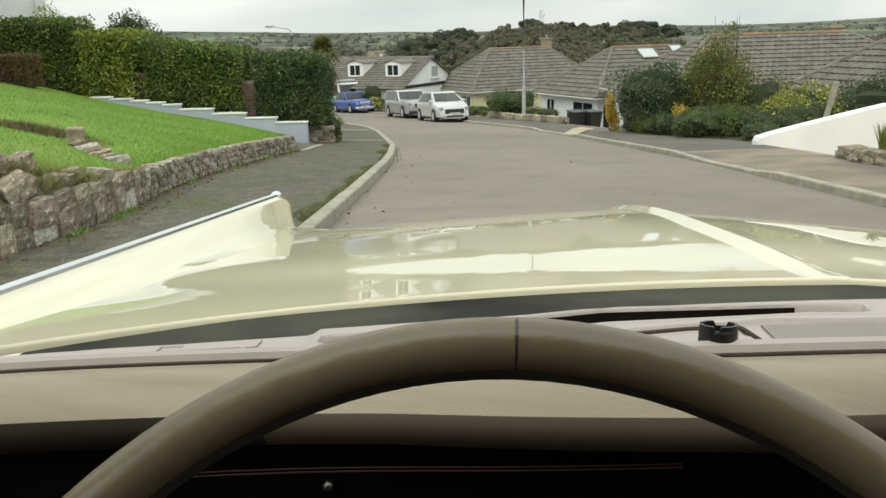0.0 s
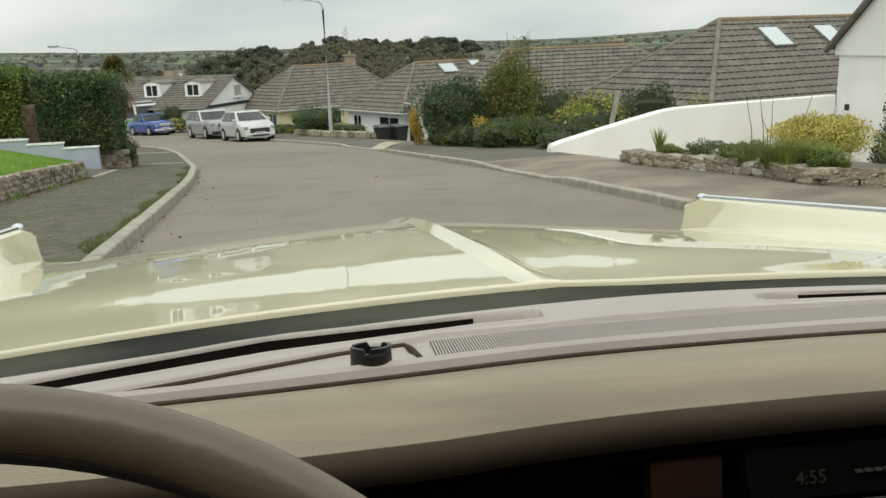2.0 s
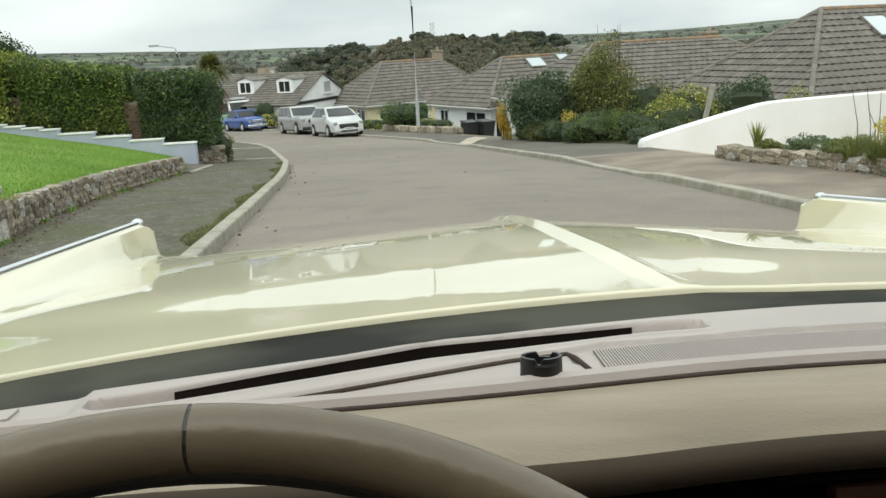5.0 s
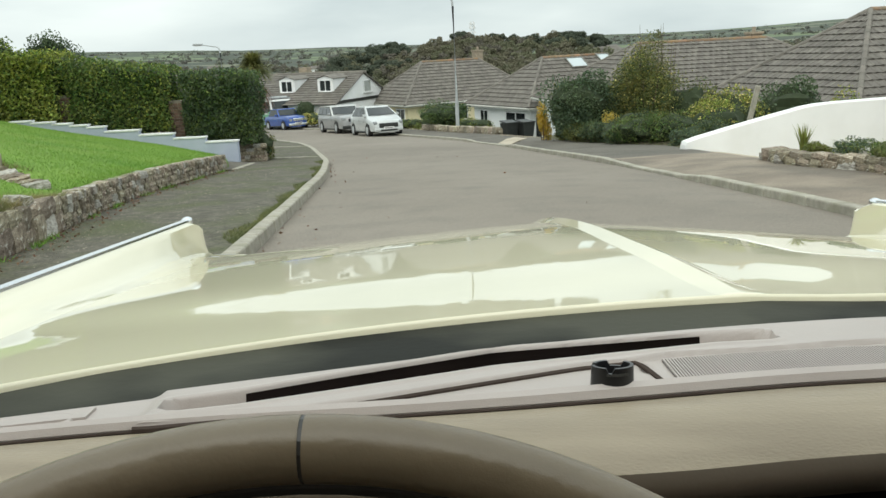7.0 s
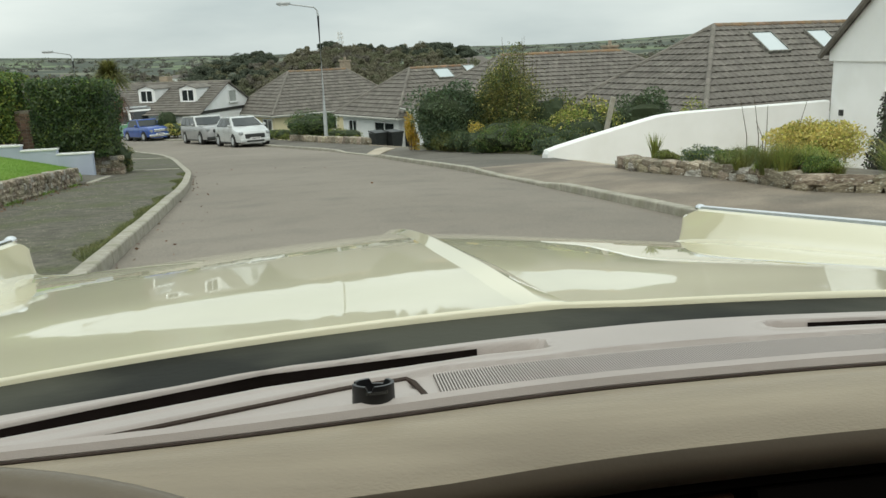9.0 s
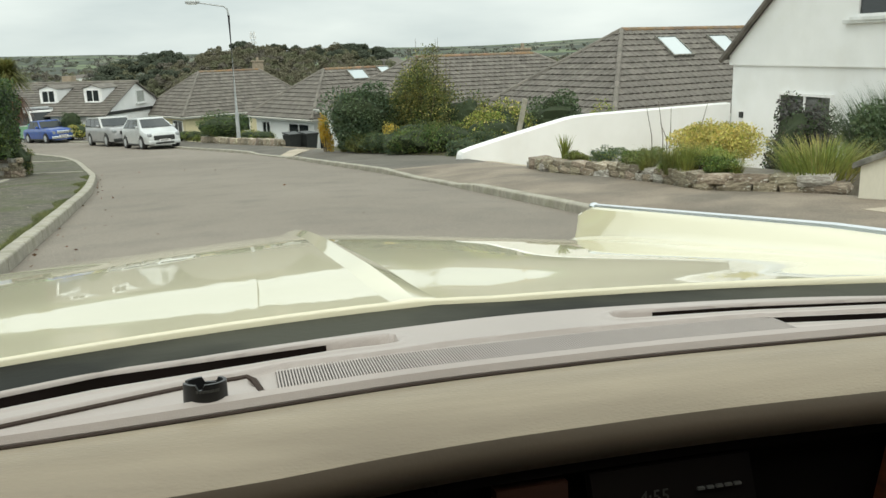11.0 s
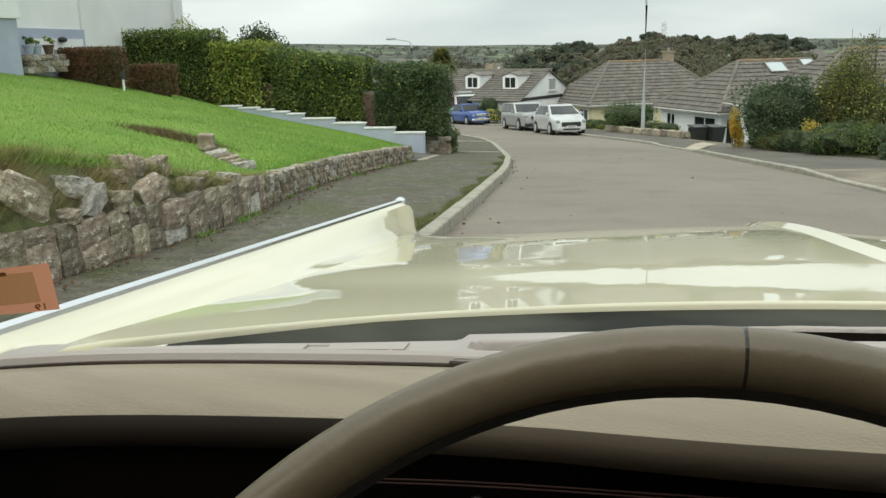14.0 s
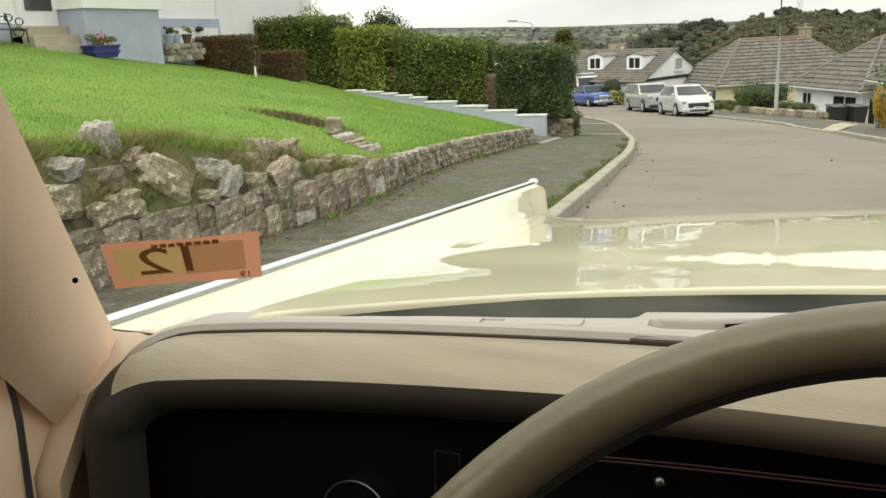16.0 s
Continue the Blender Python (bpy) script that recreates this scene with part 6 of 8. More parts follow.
bush("shrub", (7.0, 19.8, -1.5), (0.95, 0.8, 0.62), 6000, 0.055, [(L_LIME, 0.45), (L_OLIVE, 0.3), (L_YELLOW, 0.25)], "broad lime and olive shrub beside the white wall", seed=36)
for k, (x, y, r_, h_, m_) in enumerate(((5.6, 20.4, 0.55, 0.42, L_HEDGE), (6.3, 19.2, 0.5, 0.3, L_DARK), (5.1, 22.2, 0.5, 0.38, L_BLUEG), (4.7, 23.3, 0.45, 0.32, L_OLIVE), (4.95, 21.4, 0.4, 0.35, L_BLUEG), (4.3, 25.2, 0.4, 0.3, L_OLIVE))):
    bush("low_shrub", (x, y, road_z(y) + 0.02), (r_, r_, h_), 2200, 0.04, [(m_, 0.8), (L_OLIVE, 0.2)], "low mounded shrub at the pavement edge", seed=40 + k, group="low shrubs at the pavement edge", stems=3)
bush("shrub", (9.4, 21.7, -1.9), (1.1, 0.95, 1.06), 10000, 0.08, [(L_DARK, 0.8), (L_BLUEG, 0.2)], "dark glossy shrub behind the white wall", seed=50)
bush("lime_shrub", (10.9, 21.5, -1.9), (0.85, 0.8, 0.82), 2600, 0.06, [(L_LIME, 0.8), (L_YELLOW, 0.2)], "lime-green shrub behind the white wall", seed=51)
bush("shrub", (0.95, 41.8, -2.8), (1.55, 1.2, 0.72), 4500, 0.08, [(L_DARK, 0.5), (L_HEDGE, 0.5)], "rounded green shrub behind the lamp post", seed=52)
for k, (x, y) in enumerate(((-1.0, 45.5), (0.3, 43.6), (2.1, 40.2), (-1.9, 46.8), (-0.4, 44.6), (1.3, 42.2), (2.6, 39.2))):
    bush("low_shrub", (x, y, road_z(y)), (0.8, 0.6, 0.35), 1500, 0.06, [(L_OLIVE, 0.6), (L_LIME, 0.4)], "low mixed planting in a verge bed", seed=55 + k, group="low shrubs at the pavement edge", stems=3)
bush("yellow_shrub", (-7.35, 55.8, -3.65), (0.95, 0.7, 0.6), 2500, 0.09, [(L_YELLOW, 0.6), (L_LIME, 0.4)], "yellow-green shrub before the chalet", seed=60)
bush("shrub", (-7.95, 56.9, -3.6), (0.85, 0.6, 1.0), 2500, 0.09, [(L_DARK, 1.0)], "dark green shrub before the chalet", seed=61)
bush("brown_shrub", (-10.75, 62.3, -3.5), (0.9, 0.6, 1.0), 2500, 0.1, [(L_BROWN, 0.7), (L_OLIVE, 0.3)], "brown autumn shrub before the chalet", seed=62)

# fuller growth between them
bush("shrub", (4.35, 25.3, -1.85), (0.6, 0.6, 0.95), 6000, 0.08, [(L_BLUEG, 0.6), (L_OLIVE, 0.4)], "grey-green feathery shrub by the drive", seed=131, lobes=20)
bush("shrub", (5.7, 24.4, -1.8), (0.95, 0.8, 0.95), 8000, 0.075, [(L_DARK, 0.6), (L_OLIVE, 0.4)], "dark mixed shrub beneath the ornamental tree", seed=132, lobes=20)
bush("shrub", (7.4, 23.4, -1.8), (1.0, 0.85, 0.95), 8000, 0.07, [(L_OLIVE, 0.6), (L_DARK, 0.4)], "olive shrub beneath the ornamental tree", seed=133, lobes=20)
bush("shrub", (7.5, 20.6, -1.6), (1.05, 0.8, 0.78), 9000, 0.065, [(L_LIME, 0.4), (L_OLIVE, 0.35), (L_YELLOW, 0.25)], "broad lime and olive shrub beside the white wall", seed=134, lobes=22)
for k, (x, y, r_, h_, m_) in enumerate(((5.35, 21.0, 0.7, 0.42, L_HEDGE), (6.0, 20.0, 0.75, 0.46, L_HEDGE), (6.7, 19.3, 0.7, 0.36, L_DARK), (4.85, 22.7, 0.6, 0.36, L_DARK), (4.55, 24.0, 0.55, 0.34, L_OLIVE), (5.9, 18.6, 0.45, 0.24, L_BLUEG), (5.6, 21.9, 0.7, 0.5, L_DARK))):
    bush("low_shrub", (x, y, road_z(y) + 0.02), (r_, r_, h_), 4500, 0.045, [(m_, 0.8), (L_OLIVE, 0.2)], "low mounded shrub at the pavement edge", seed=140 + k, group="low shrubs at the pavement edge", stems=3, lobes=22)

# planting in and behind the raised stone bed
def bz(x, y):
    return road_z(y) + 0.24


bush("golden_shrub", (7.12, 10.35, -0.5), (0.72, 0.6, 0.36), 16000, 0.04, [(L_YELLOW, 0.9), (L_LIME, 0.1)], "dense variegated golden shrub behind the bed", seed=70, lobes=40, core=False)
for k, (x, y, r_, h_, ms) in enumerate(((5.9, 11.2, 0.3, 0.14, L_BLUEG), (5.95, 10.4, 0.3, 0.13, L_HEDGE), (6.0, 9.0, 0.3, 0.14, L_HEDGE), (5.8, 9.3, 0.22, 0.12, L_LIME), (6.05, 8.5, 0.3, 0.14, L_HEDGE), (5.75, 11.9, 0.22, 0.1, L_OLIVE), (6.4, 11.0, 0.3, 0.13, L_OLIVE), (6.5, 9.6, 0.35, 0.15, L_LIME))):
    bush("bedding_plant", (x, y, bz(x, y) - 0.03), (r_, r_, h_), 2400, 0.026, [(ms, 0.8), (L_LIME, 0.2)], "small mixed plant in the raised bed", seed=80 + k, group="bedding plants in the raised bed", stems=3, core=False)
spears("iris_clump", (6.72, 7.8, road_z(7.8) + 0.08), 520, 0.62, 0.42, 0.007, L_SPEAR, "upright strap-leaved clump at the end of the bed", seed=3, droop=0.16, foot=0.9)
spears("iris_clump", (7.1, 8.25, road_z(8.25) + 0.1), 420, 0.6, 0.4, 0.007, L_SPEAR, "upright strap-leaved clump at the end of the bed", seed=4, droop=0.16, foot=0.9)
spears("grass_tuft", (5.72, 12.3, bz(5.7, 12.3)), 60, 0.4, 0.14, 0.012, L_SPEAR, "upright green tuft on the bed", seed=5, droop=0.05)
for k, (x, y, h_) in enumerate(((5.72, 9.75, 0.3), (5.8, 10.25, 0.34), (5.78, 9.2, 0.3), (6.1, 8.4, 0.3), (5.95, 11.55, 0.22), (6.0, 9.95, 0.36), (6.25, 8.8, 0.34), (6.1, 10.7, 0.26))):
    spears("grass_tuft", (x, y, bz(x, y)), 150, h_, 0.26, 0.004, (L_SPEAR, L_OLIVE, L_HEDGE)[k % 3], "feathery tuft spilling over the stone edge", seed=60 + k, droop=0.6 if k < 4 else 0.25)
for k, (x, y) in enumerate(((5.8, 8.95), (5.74, 9.15), (5.95, 9.1), (5.78, 9.75))):
    spears("feathery_herb", (x, y, bz(x, y) - 0.02), 260, 0.5 - 0.08 * (k == 3), 0.2, 0.0028, (L_SPEAR, L_OLIVE)[k % 2], "tall feathery green herb spilling over the stones", seed=160 + k, droop=0.3, foot=0.6)
spears("grass_tuft", (6.2, 9.1, bz(6.2, 9.1)), 80, 0.35, 0.2, 0.006, L_SPEAR, "upright green tuft on the bed", seed=6, droop=0.15)
spears("dark_palm_shrub", (10.35, 9.85, -0.7), 1900, 1.55, 0.5, 0.022, L_DARK, "dark spiky evergreen shrub before the white house", "shrub", seed=7, droop=0.06, foot=2.4)
bush("shrub", (11.6, 14.4, -2.3), (0.7, 0.95, 1.25), 13000, 0.075, [(L_PURPLE, 0.7), (L_DARK, 0.3)], "dark purple-leaved rounded shrub before the white house", seed=90, lobes=26)
bush("dark_shrub", (9.6, 9.9, -1.0), (0.85, 0.6, 0.78), 10000, 0.06, [(L_DARK, 0.8), (L_BLUEG, 0.2)], "dense dark evergreen shrub before the white house", seed=95, lobes=24)
sap = bush("sapling", (9.85, 9.95, 0.75), (0.19, 0.19, 0.52), 520, 0.05, [(L_YELLOW, 0.75), (L_LIME, 0.25)], "slender pale-leaved sapling before the house", "tree", seed=92, core=False, lobes=14, stems=2)
bm = B()
tube(bm, [(0.02, 0, -1.75), (-0.02, 0.01, -0.8), (0, 0, 0.1), (0.02, 0, 0.75)], [0.022, 0.018, 0.013, 0.004], 6)
part("trunk", bm, M_BARK, sap)
twigs = thing("bare_twigs", pose(6.55, 10.6, bz(6.5, 10.6)), "bare upright brown twigs in the raised bed", "plant")
bm = B()
for k in range(5):
    a = q.uniform(-0.25, 0.25)
    tube(bm, [(a, 0.1 * k - 0.2, -0.1), (a * 1.4 + 0.03, 0.1 * k - 0.2, 0.35), (a * 2, 0.1 * k - 0.22, q.uniform(0.5, 0.85))], [0.008, 0.006, 0.003], 5)
part("twig", bm, M_BARK, twigs)

# far woods on the hill across the valley
def wood(name, spots, n, size, m_, label, flat=0.75, tag="trees"):
    """Crowns (x, y, top, radius) of many leaf clumps, over one dark slope of undergrowth."""
    out = []
    for k, (x, y, zt, r_) in enumerate(spots):
        p = lobed(n, (r_, r_, r_ * flat), 7, 500 + k)
        p += np.array([x, y, zt - r_ * flat])
        out.append(leaf_quads(p, size, aspect=0.8))
    return tagged(quads(name, np.concatenate(out), 4, m_, None), label, tag, kind="stuff")


q = random.Random(9)
wood_top = smooth_table([-60, -40, -32, -23, -9, -4, 0, 11, 24, 36, 41, 48, 57, 64, 70], [-7, -3, -0.5, 1.8, 3.0, 1.6, 2.8, 5.6, 4.4, 3.6, 2.6, 4.4, 3.2, 1.6, -4], 1.2)


def slope_trees(n, x0, x1, f0, f1, r0, r1):
    out = []
    for k in range(n):
        x, f = q.uniform(x0, x1), q.uniform(f0, f1)
        out.append((x, 262 + 50 * f, wood_top(x) + 1.4 - 16 * (1 - f) - q.uniform(0, 0.8), q.uniform(r0, r1)))
    return out


# olive and grey-brown woods, also paled in colour for haze
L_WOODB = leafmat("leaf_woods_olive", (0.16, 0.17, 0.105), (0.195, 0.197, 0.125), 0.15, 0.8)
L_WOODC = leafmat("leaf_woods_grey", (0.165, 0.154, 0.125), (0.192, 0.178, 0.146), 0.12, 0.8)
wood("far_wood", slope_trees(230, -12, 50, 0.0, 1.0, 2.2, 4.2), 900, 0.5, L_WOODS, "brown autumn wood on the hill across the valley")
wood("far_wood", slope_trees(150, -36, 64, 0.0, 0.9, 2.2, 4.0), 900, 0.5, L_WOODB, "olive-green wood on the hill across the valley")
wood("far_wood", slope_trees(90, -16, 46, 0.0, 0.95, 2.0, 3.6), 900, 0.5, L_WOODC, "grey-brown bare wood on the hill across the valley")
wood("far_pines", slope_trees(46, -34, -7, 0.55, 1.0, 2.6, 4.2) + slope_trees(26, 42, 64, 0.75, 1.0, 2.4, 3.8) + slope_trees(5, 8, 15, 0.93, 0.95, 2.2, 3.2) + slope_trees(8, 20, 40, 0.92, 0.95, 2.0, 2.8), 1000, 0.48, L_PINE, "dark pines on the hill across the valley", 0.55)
sp = []
for k in range(3200):
    x, y = q.uniform(-420, 420), q.uniform(130, 900)
    if math.hypot(x, y) > 140 and not (-60 < x < 75 and y < 320):
        sp.append((x, y, land(x, y) + q.uniform(3, 6), q.uniform(2.5, 4.5)))
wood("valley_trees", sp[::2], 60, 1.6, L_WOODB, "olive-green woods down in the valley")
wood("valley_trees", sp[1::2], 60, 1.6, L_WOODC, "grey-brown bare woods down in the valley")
sp = []
while len(sp) < 2600:
    r_, a = 480 + 1900 * q.random() ** 1.3, q.uniform(-0.75, 0.75)
    x, y = r_ * math.sin(a), r_ * math.cos(a)
    if noise.noise((x / 160, y / 160, 8)) + 0.5 * noise.noise((x / 50, y / 50, 2)) > 0.02:
        sp.append((x, y, land(x, y) + q.uniform(2, 6), q.uniform(3, 8) * (1 + r_ / 2500)))
# greyed, even leaf colours that paint haze over the farthest trees
L_FARA = leafmat("leaf_far_green_haze", (0.15, 0.165, 0.128), (0.17, 0.18, 0.14), 0.08, 0.9)
L_FARB = leafmat("leaf_far_grey_haze", (0.15, 0.15, 0.132), (0.17, 0.165, 0.145), 0.08, 0.9)
wood("hillside_trees", sp[::2], 42, 3.0, L_FARA, "belts of trees among the far fields, haze in their colour", 0.55)
wood("hillside_trees", sp[1::2], 42, 3.0, L_FARB, "grey-brown belts of trees among the far fields, haze in their colour", 0.55)

# white houses scattered through the valley
fh = thing("far_house", pose(0, 0, 0), "small white house with a slate roof across the valley", "house", "far white houses in the valley")
bm = B()
bx(bm, (-5, -3.5, -1), (5, 3.5, 4))
part("wall", bm, M_WHITE, fh)
bm = B()
prism(bm, [(-3.9, 4), (3.9, 4), (0, 6.6)], -5.3, 5.3, "x")
part("roof", bm, M_TILE, fh)
spots = [(61, 315, -9.0), (66, 322, -8.6), (70, 330, -8.2), (64, 335, -7.6)]
for k in range(26):
    r_, a = q.uniform(420, 1100), q.choice([q.uniform(-0.5, -0.12), q.uniform(0.16, 0.55)])
    spots.append((r_ * math.sin(a), r_ * math.cos(a), None))
for k, (x, y, z) in enumerate(spots):
    m_ = pose(x, y, land(x, y) if z is None else z, 0, 0, q.uniform(-60, 60))
    if k == 0:
        fh.matrix_world = m_
    else:
        copy_thing(fh, m_)

# ---- left garden: lawn, walls, pots ----
def lawn_end(x, y):
    """Keeps the turf short of the side drive below the blue-grey wall."""
    return min(y, float(np.interp(x, [-4.8, -4.3, -3.8], [20.6, 19.2, 17.75])))


rows = []
for k in range(83):
    y = -4.1 + 0.3 * k
    xe = lawn_edge(y)
    rows.append([(xe - c_, lawn_end(xe - c_, y), lawn_z(xe - c_, lawn_end(xe - c_, y)) - 0.03 * max(0, 1 - c_ / 0.2)) for c_ in [0.0, 0.08, 0.2, 0.4] + [0.4 + 9.0 * j / 23 for j in range(1, 24)]])
lawn = tagged(part("lawn", slab(B(), rows, 0.5), M_GRASS, None, "", True), "bright green sloping lawn above a stone wall", "lawn", kind="structure")
n = 140000
u, v = R.rand(n) ** 1.7, R.rand(n)
ys_ = -2.0 + 22.3 * v ** 0.9
xs_ = np.array([lawn_edge(b) for b in ys_]) - 0.02 - 8.5 * u
ok_ = np.array([b < lawn_end(a, 99) - 0.05 for a, b in zip(xs_, ys_)])
xs_, ys_ = xs_[ok_], ys_[ok_]
zs_ = np.array([lawn_z(a, b) for a, b in zip(xs_, ys_)]) - 0.004
tagged(blades("grass", np.c_[xs_, ys_, zs_], 0.032, 0.008, 0.6, M_BLADE), "short green lawn grass", "grass", kind="stuff")
# dry tufts along the rockery and the wall top
n = 26000
ys_ = 2.6 + 6.2 * R.rand(n)
f_ = R.rand(n)
xs_ = np.array([wall_x(b) - 0.06 + (lawn_edge(b) - wall_x(b) - 0.1) * f for b, f in zip(ys_, f_)])
k_ = np.array([noise.noise(Vector((a * 3, b * 2.2, 4))) for a, b in zip(xs_, ys_)])
ok_ = (k_ > 0.05) | ((f_ > 0.8) & (k_ > -0.35))
xs_, ys_ = xs_[ok_], ys_[ok_]
zs_ = np.array([bank_z(a, b) for a, b in zip(xs_, ys_)])
tagged(blades("dry_grass", np.c_[xs_, ys_, zs_], 0.1, 0.0045, 1.3, M_DRY), "dry straw-coloured grass hanging over the rockery", "grass", kind="stuff")
n = 5000
ys_ = 2.6 + 5.4 * R.rand(n)
ok_ = np.array([noise.noise(Vector((1, b * 1.6, 5))) for b in ys_]) > -0.05
ys_ = ys_[ok_]
xs_ = np.array([lawn_edge(b) for b in ys_]) + 0.1 * R.normal(0, 1, len(ys_))
tagged(blades("rank_grass", np.c_[xs_, ys_, np.array([(lawn_z(a, b) if a < lawn_edge(b) else bank_z(a, b)) - 0.02 for a, b in zip(xs_, ys_)])], 0.11, 0.0045, 1.5, M_RANK), "long olive and straw grass at the brink of the rockery", "grass", kind="stuff")
n = 5000
ys_ = 2.6 + 15 * R.rand(n)
xs_ = np.array([lawn_edge(b) for b in ys_]) + 0.05 * R.rand(n)
zs_ = np.array([lawn_z(a, b) for a, b in zip(xs_, ys_)]) - 0.03
tagged(blades("turf_edge", np.c_[xs_, ys_, zs_], 0.06, 0.007, 1.0, M_BLADE), "turf overhanging the wall top", "grass", kind="stuff")
n = 1500
ys_ = 4 + 13.5 * R.rand(n)
xs_ = np.array([wall_x(b) for b in ys_]) + 0.02 + 0.1 * R.rand(n)
k_ = np.array([noise.noise(Vector((0, b * 1.1, 9))) for b in ys_]) > 0.05
xs_, ys_ = xs_[k_], ys_[k_]
tagged(blades("weeds", np.c_[xs_, ys_, np.array([road_z(b) + KERB for b in ys_])], 0.05, 0.012, 0.9, M_BLADE), "weeds at the foot of the wall", "grass", kind="stuff")
# grey side drive between the lawn and the blue-grey wall
rows = []
for k in range(8):
    y = 17.45 + 3.1 * k / 7
    rows.append([(x, y, road_z(y) + KERB + 0.008 + 0.1 * (-3.75 - x) + (0.0 if x > -4 else 0.01 * noise.noise((x, y, 2)))) for x in (-3.75, -4.2, -4.8, -5.6, -6.6, -8.0, -9.5)])
tagged(part("side_drive", slab(B(), rows, 0.06), M_PATHD, None, "", True), "grey tarmac drive between the lawn and a garden wall", "drive", kind="structure")
# pale edging strips crossing the left-hand pavement
for y0_, y1_, w0 in ((22.9, 22.45, 0.05), (31.6, 30.1, 0.06)):
    x0, x1 = edge_l(y0_), kerb_l(y1_) - 0.2
    tagged(part("edging_strip", slab(B(), [[(x0 + (x1 - x0) * j / 8, y0_ + (y1_ - y0_) * j / 8 + a, road_z(y0_ + (y1_ - y0_) * j / 8) + KERB + 0.018) for j in range(9)] for a in (-w0, w0)], 0.05), M_KERB, None), "pale edging strip set across the pavement", "kerb", kind="structure")
# grit, moss and litter on the left-hand pavement
n = 6000
ys_ = 3.5 + 15 * R.rand(n) ** 1.3
f_ = R.rand(n)
xs_ = np.array([wall_x(b) + 0.05 + (kerb_l(b) - 0.2 - wall_x(b)) * f for b, f in zip(ys_, f_)])
ok_ = np.array([noise.noise(Vector((a * 1.2, b * 0.7, 6))) for a, b in zip(xs_, ys_)]) + 0.9 * R.rand(n) > 0.42
tagged(quads("pale_grit", leaf_quads(np.c_[xs_, ys_, np.array([road_z(b) + KERB + 0.012 for b in ys_])][ok_], 0.0095, flat=0.95, aspect=0.8), 4, M_PALEGRIT), "pale grit and leaf scraps on the tarmac", "litter", kind="stuff")
n = 700
ys_ = 4 + 14 * R.rand(n)
xs_ = np.array([wall_x(b) for b in ys_]) + 0.04 + 0.3 * R.rand(n) ** 2
tagged(quads("leaf_litter", leaf_quads(np.c_[xs_, ys_, np.array([road_z(b) + KERB + 0.016 for b in ys_])], 0.035, flat=0.8), 4, L_BROWN), "brown leaf litter along the foot of the wall", "leaves", kind="stuff")
n = 15000
ys_ = 3 + 17 * R.rand(n) ** 1.4
d_ = 0.2 * R.rand(n) ** 2
k_ = np.array([noise.noise(Vector((3, b * 0.7, 2))) for b in ys_]) + 0.25 * (ys_ < 6.5) - d_ * 2 > -0.1
ys_, d_ = ys_[k_], d_[k_]
xs_ = np.array([kerb_l(b) - 0.145 for b in ys_]) - d_
tagged(blades("kerb_grass", np.c_[xs_, ys_, np.array([road_z(b) + KERB for b in ys_])], 0.03, 0.007, 0.9, M_KERBGRASS), "short green grass and moss behind the kerb", "grass", kind="stuff")

# blue-grey garden wall stepping up the slope, with white coping
bw = thing("garden_wall", pose(-4.25, 20.5, 0), "blue-grey painted garden wall stepping uphill with white coping", "wall")
tops = [(0.0, -0.74), (0.75, -0.62), (1.5, -0.5), (2.3, -0.38), (3.1, -0.26), (3.5, -0.205), (3.9, -0.15), (4.3, -0.1), (4.8, -0.05), (5.3, 0.0)]
for (a, z), (b, _) in zip(tops, tops[1:]):
    bm = B()
    bx(bm, (-b, -0.1, z - 1.6), (-a, 0.1, z - 0.04), 0.004)
    part("wall_bay", bm, M_BLUEGREY, bw)
    bm = B()
    bx(bm, (-b - 0.01, -0.12, z - 0.04), (-a + 0.02, 0.12, z - 0.002), 0.008)
    part("coping", bm, M_COPE, bw, "white coping slab")
for x in (-5.88, -8.6):
    p = thing("brick_pillar", pose(x, 21.48, 0), "weathered brick pillar between the hedges", "pillar", "brick pillars between the hedges")
    z0 = -0.75 if x > -7 else -0.5
    bm = B()
    bx(bm, (-0.16, -0.16, z0 - 0.5), (0.16, 0.16, z0 + 0.95), 0.01)
    part("mortar_core", bm, M_MORTAR, p)
    for r_ in range(12):
        for k in range(3):
            bm = B()
            bx(bm, (-0.17 + 0.115 * k, -0.172, z0 + 0.075 * r_), (-0.065 + 0.115 * k, 0.172, z0 + 0.075 * r_ + 0.065), 0.004, None, 1)
            part("brick", bm, M_BRICK, p)

# things before the house
tr = thing("flower_trough", pose(-11.25, 13.55, lawn_z(-11.25, 13.55)) @ Matrix.Diagonal((0.82, 0.82, 0.78, 1)), "glossy dark-blue glazed trough with pink flowers", "planter")
bm = B()
loft(bm, [[(-0.16 * k, -0.42 * k, z), (0.16 * k, -0.42 * k, z), (0.16 * k, 0.42 * k, z), (-0.16 * k, 0.42 * k, z)] for z, k in ((0, 0.85), (0.1, 0.95), (0.12, 1.05), (0.16, 1.05), (0.17, 0.97), (0.24, 1.0), (0.26, 1.1), (0.3, 1.1))], close=True, caps=True)
bmesh.ops.recalc_face_normals(bm, faces=bm.faces)
part("trough", bm, M_POT, tr)
p_ = lobed(700, (0.25, 0.45, 0.18), 8, 3) + np.array([0, 0, 0.42])
quads("foliage", leaf_quads(p_, 0.05), 4, L_OLIVE, tr)
p_ = lobed(90, (0.28, 0.48, 0.22), 8, 4) + np.array([0, 0, 0.46])
quads("flowers", leaf_quads(p_, 0.06, aspect=0.9), 4, L_RED, tr)["kind"] = "stuff"
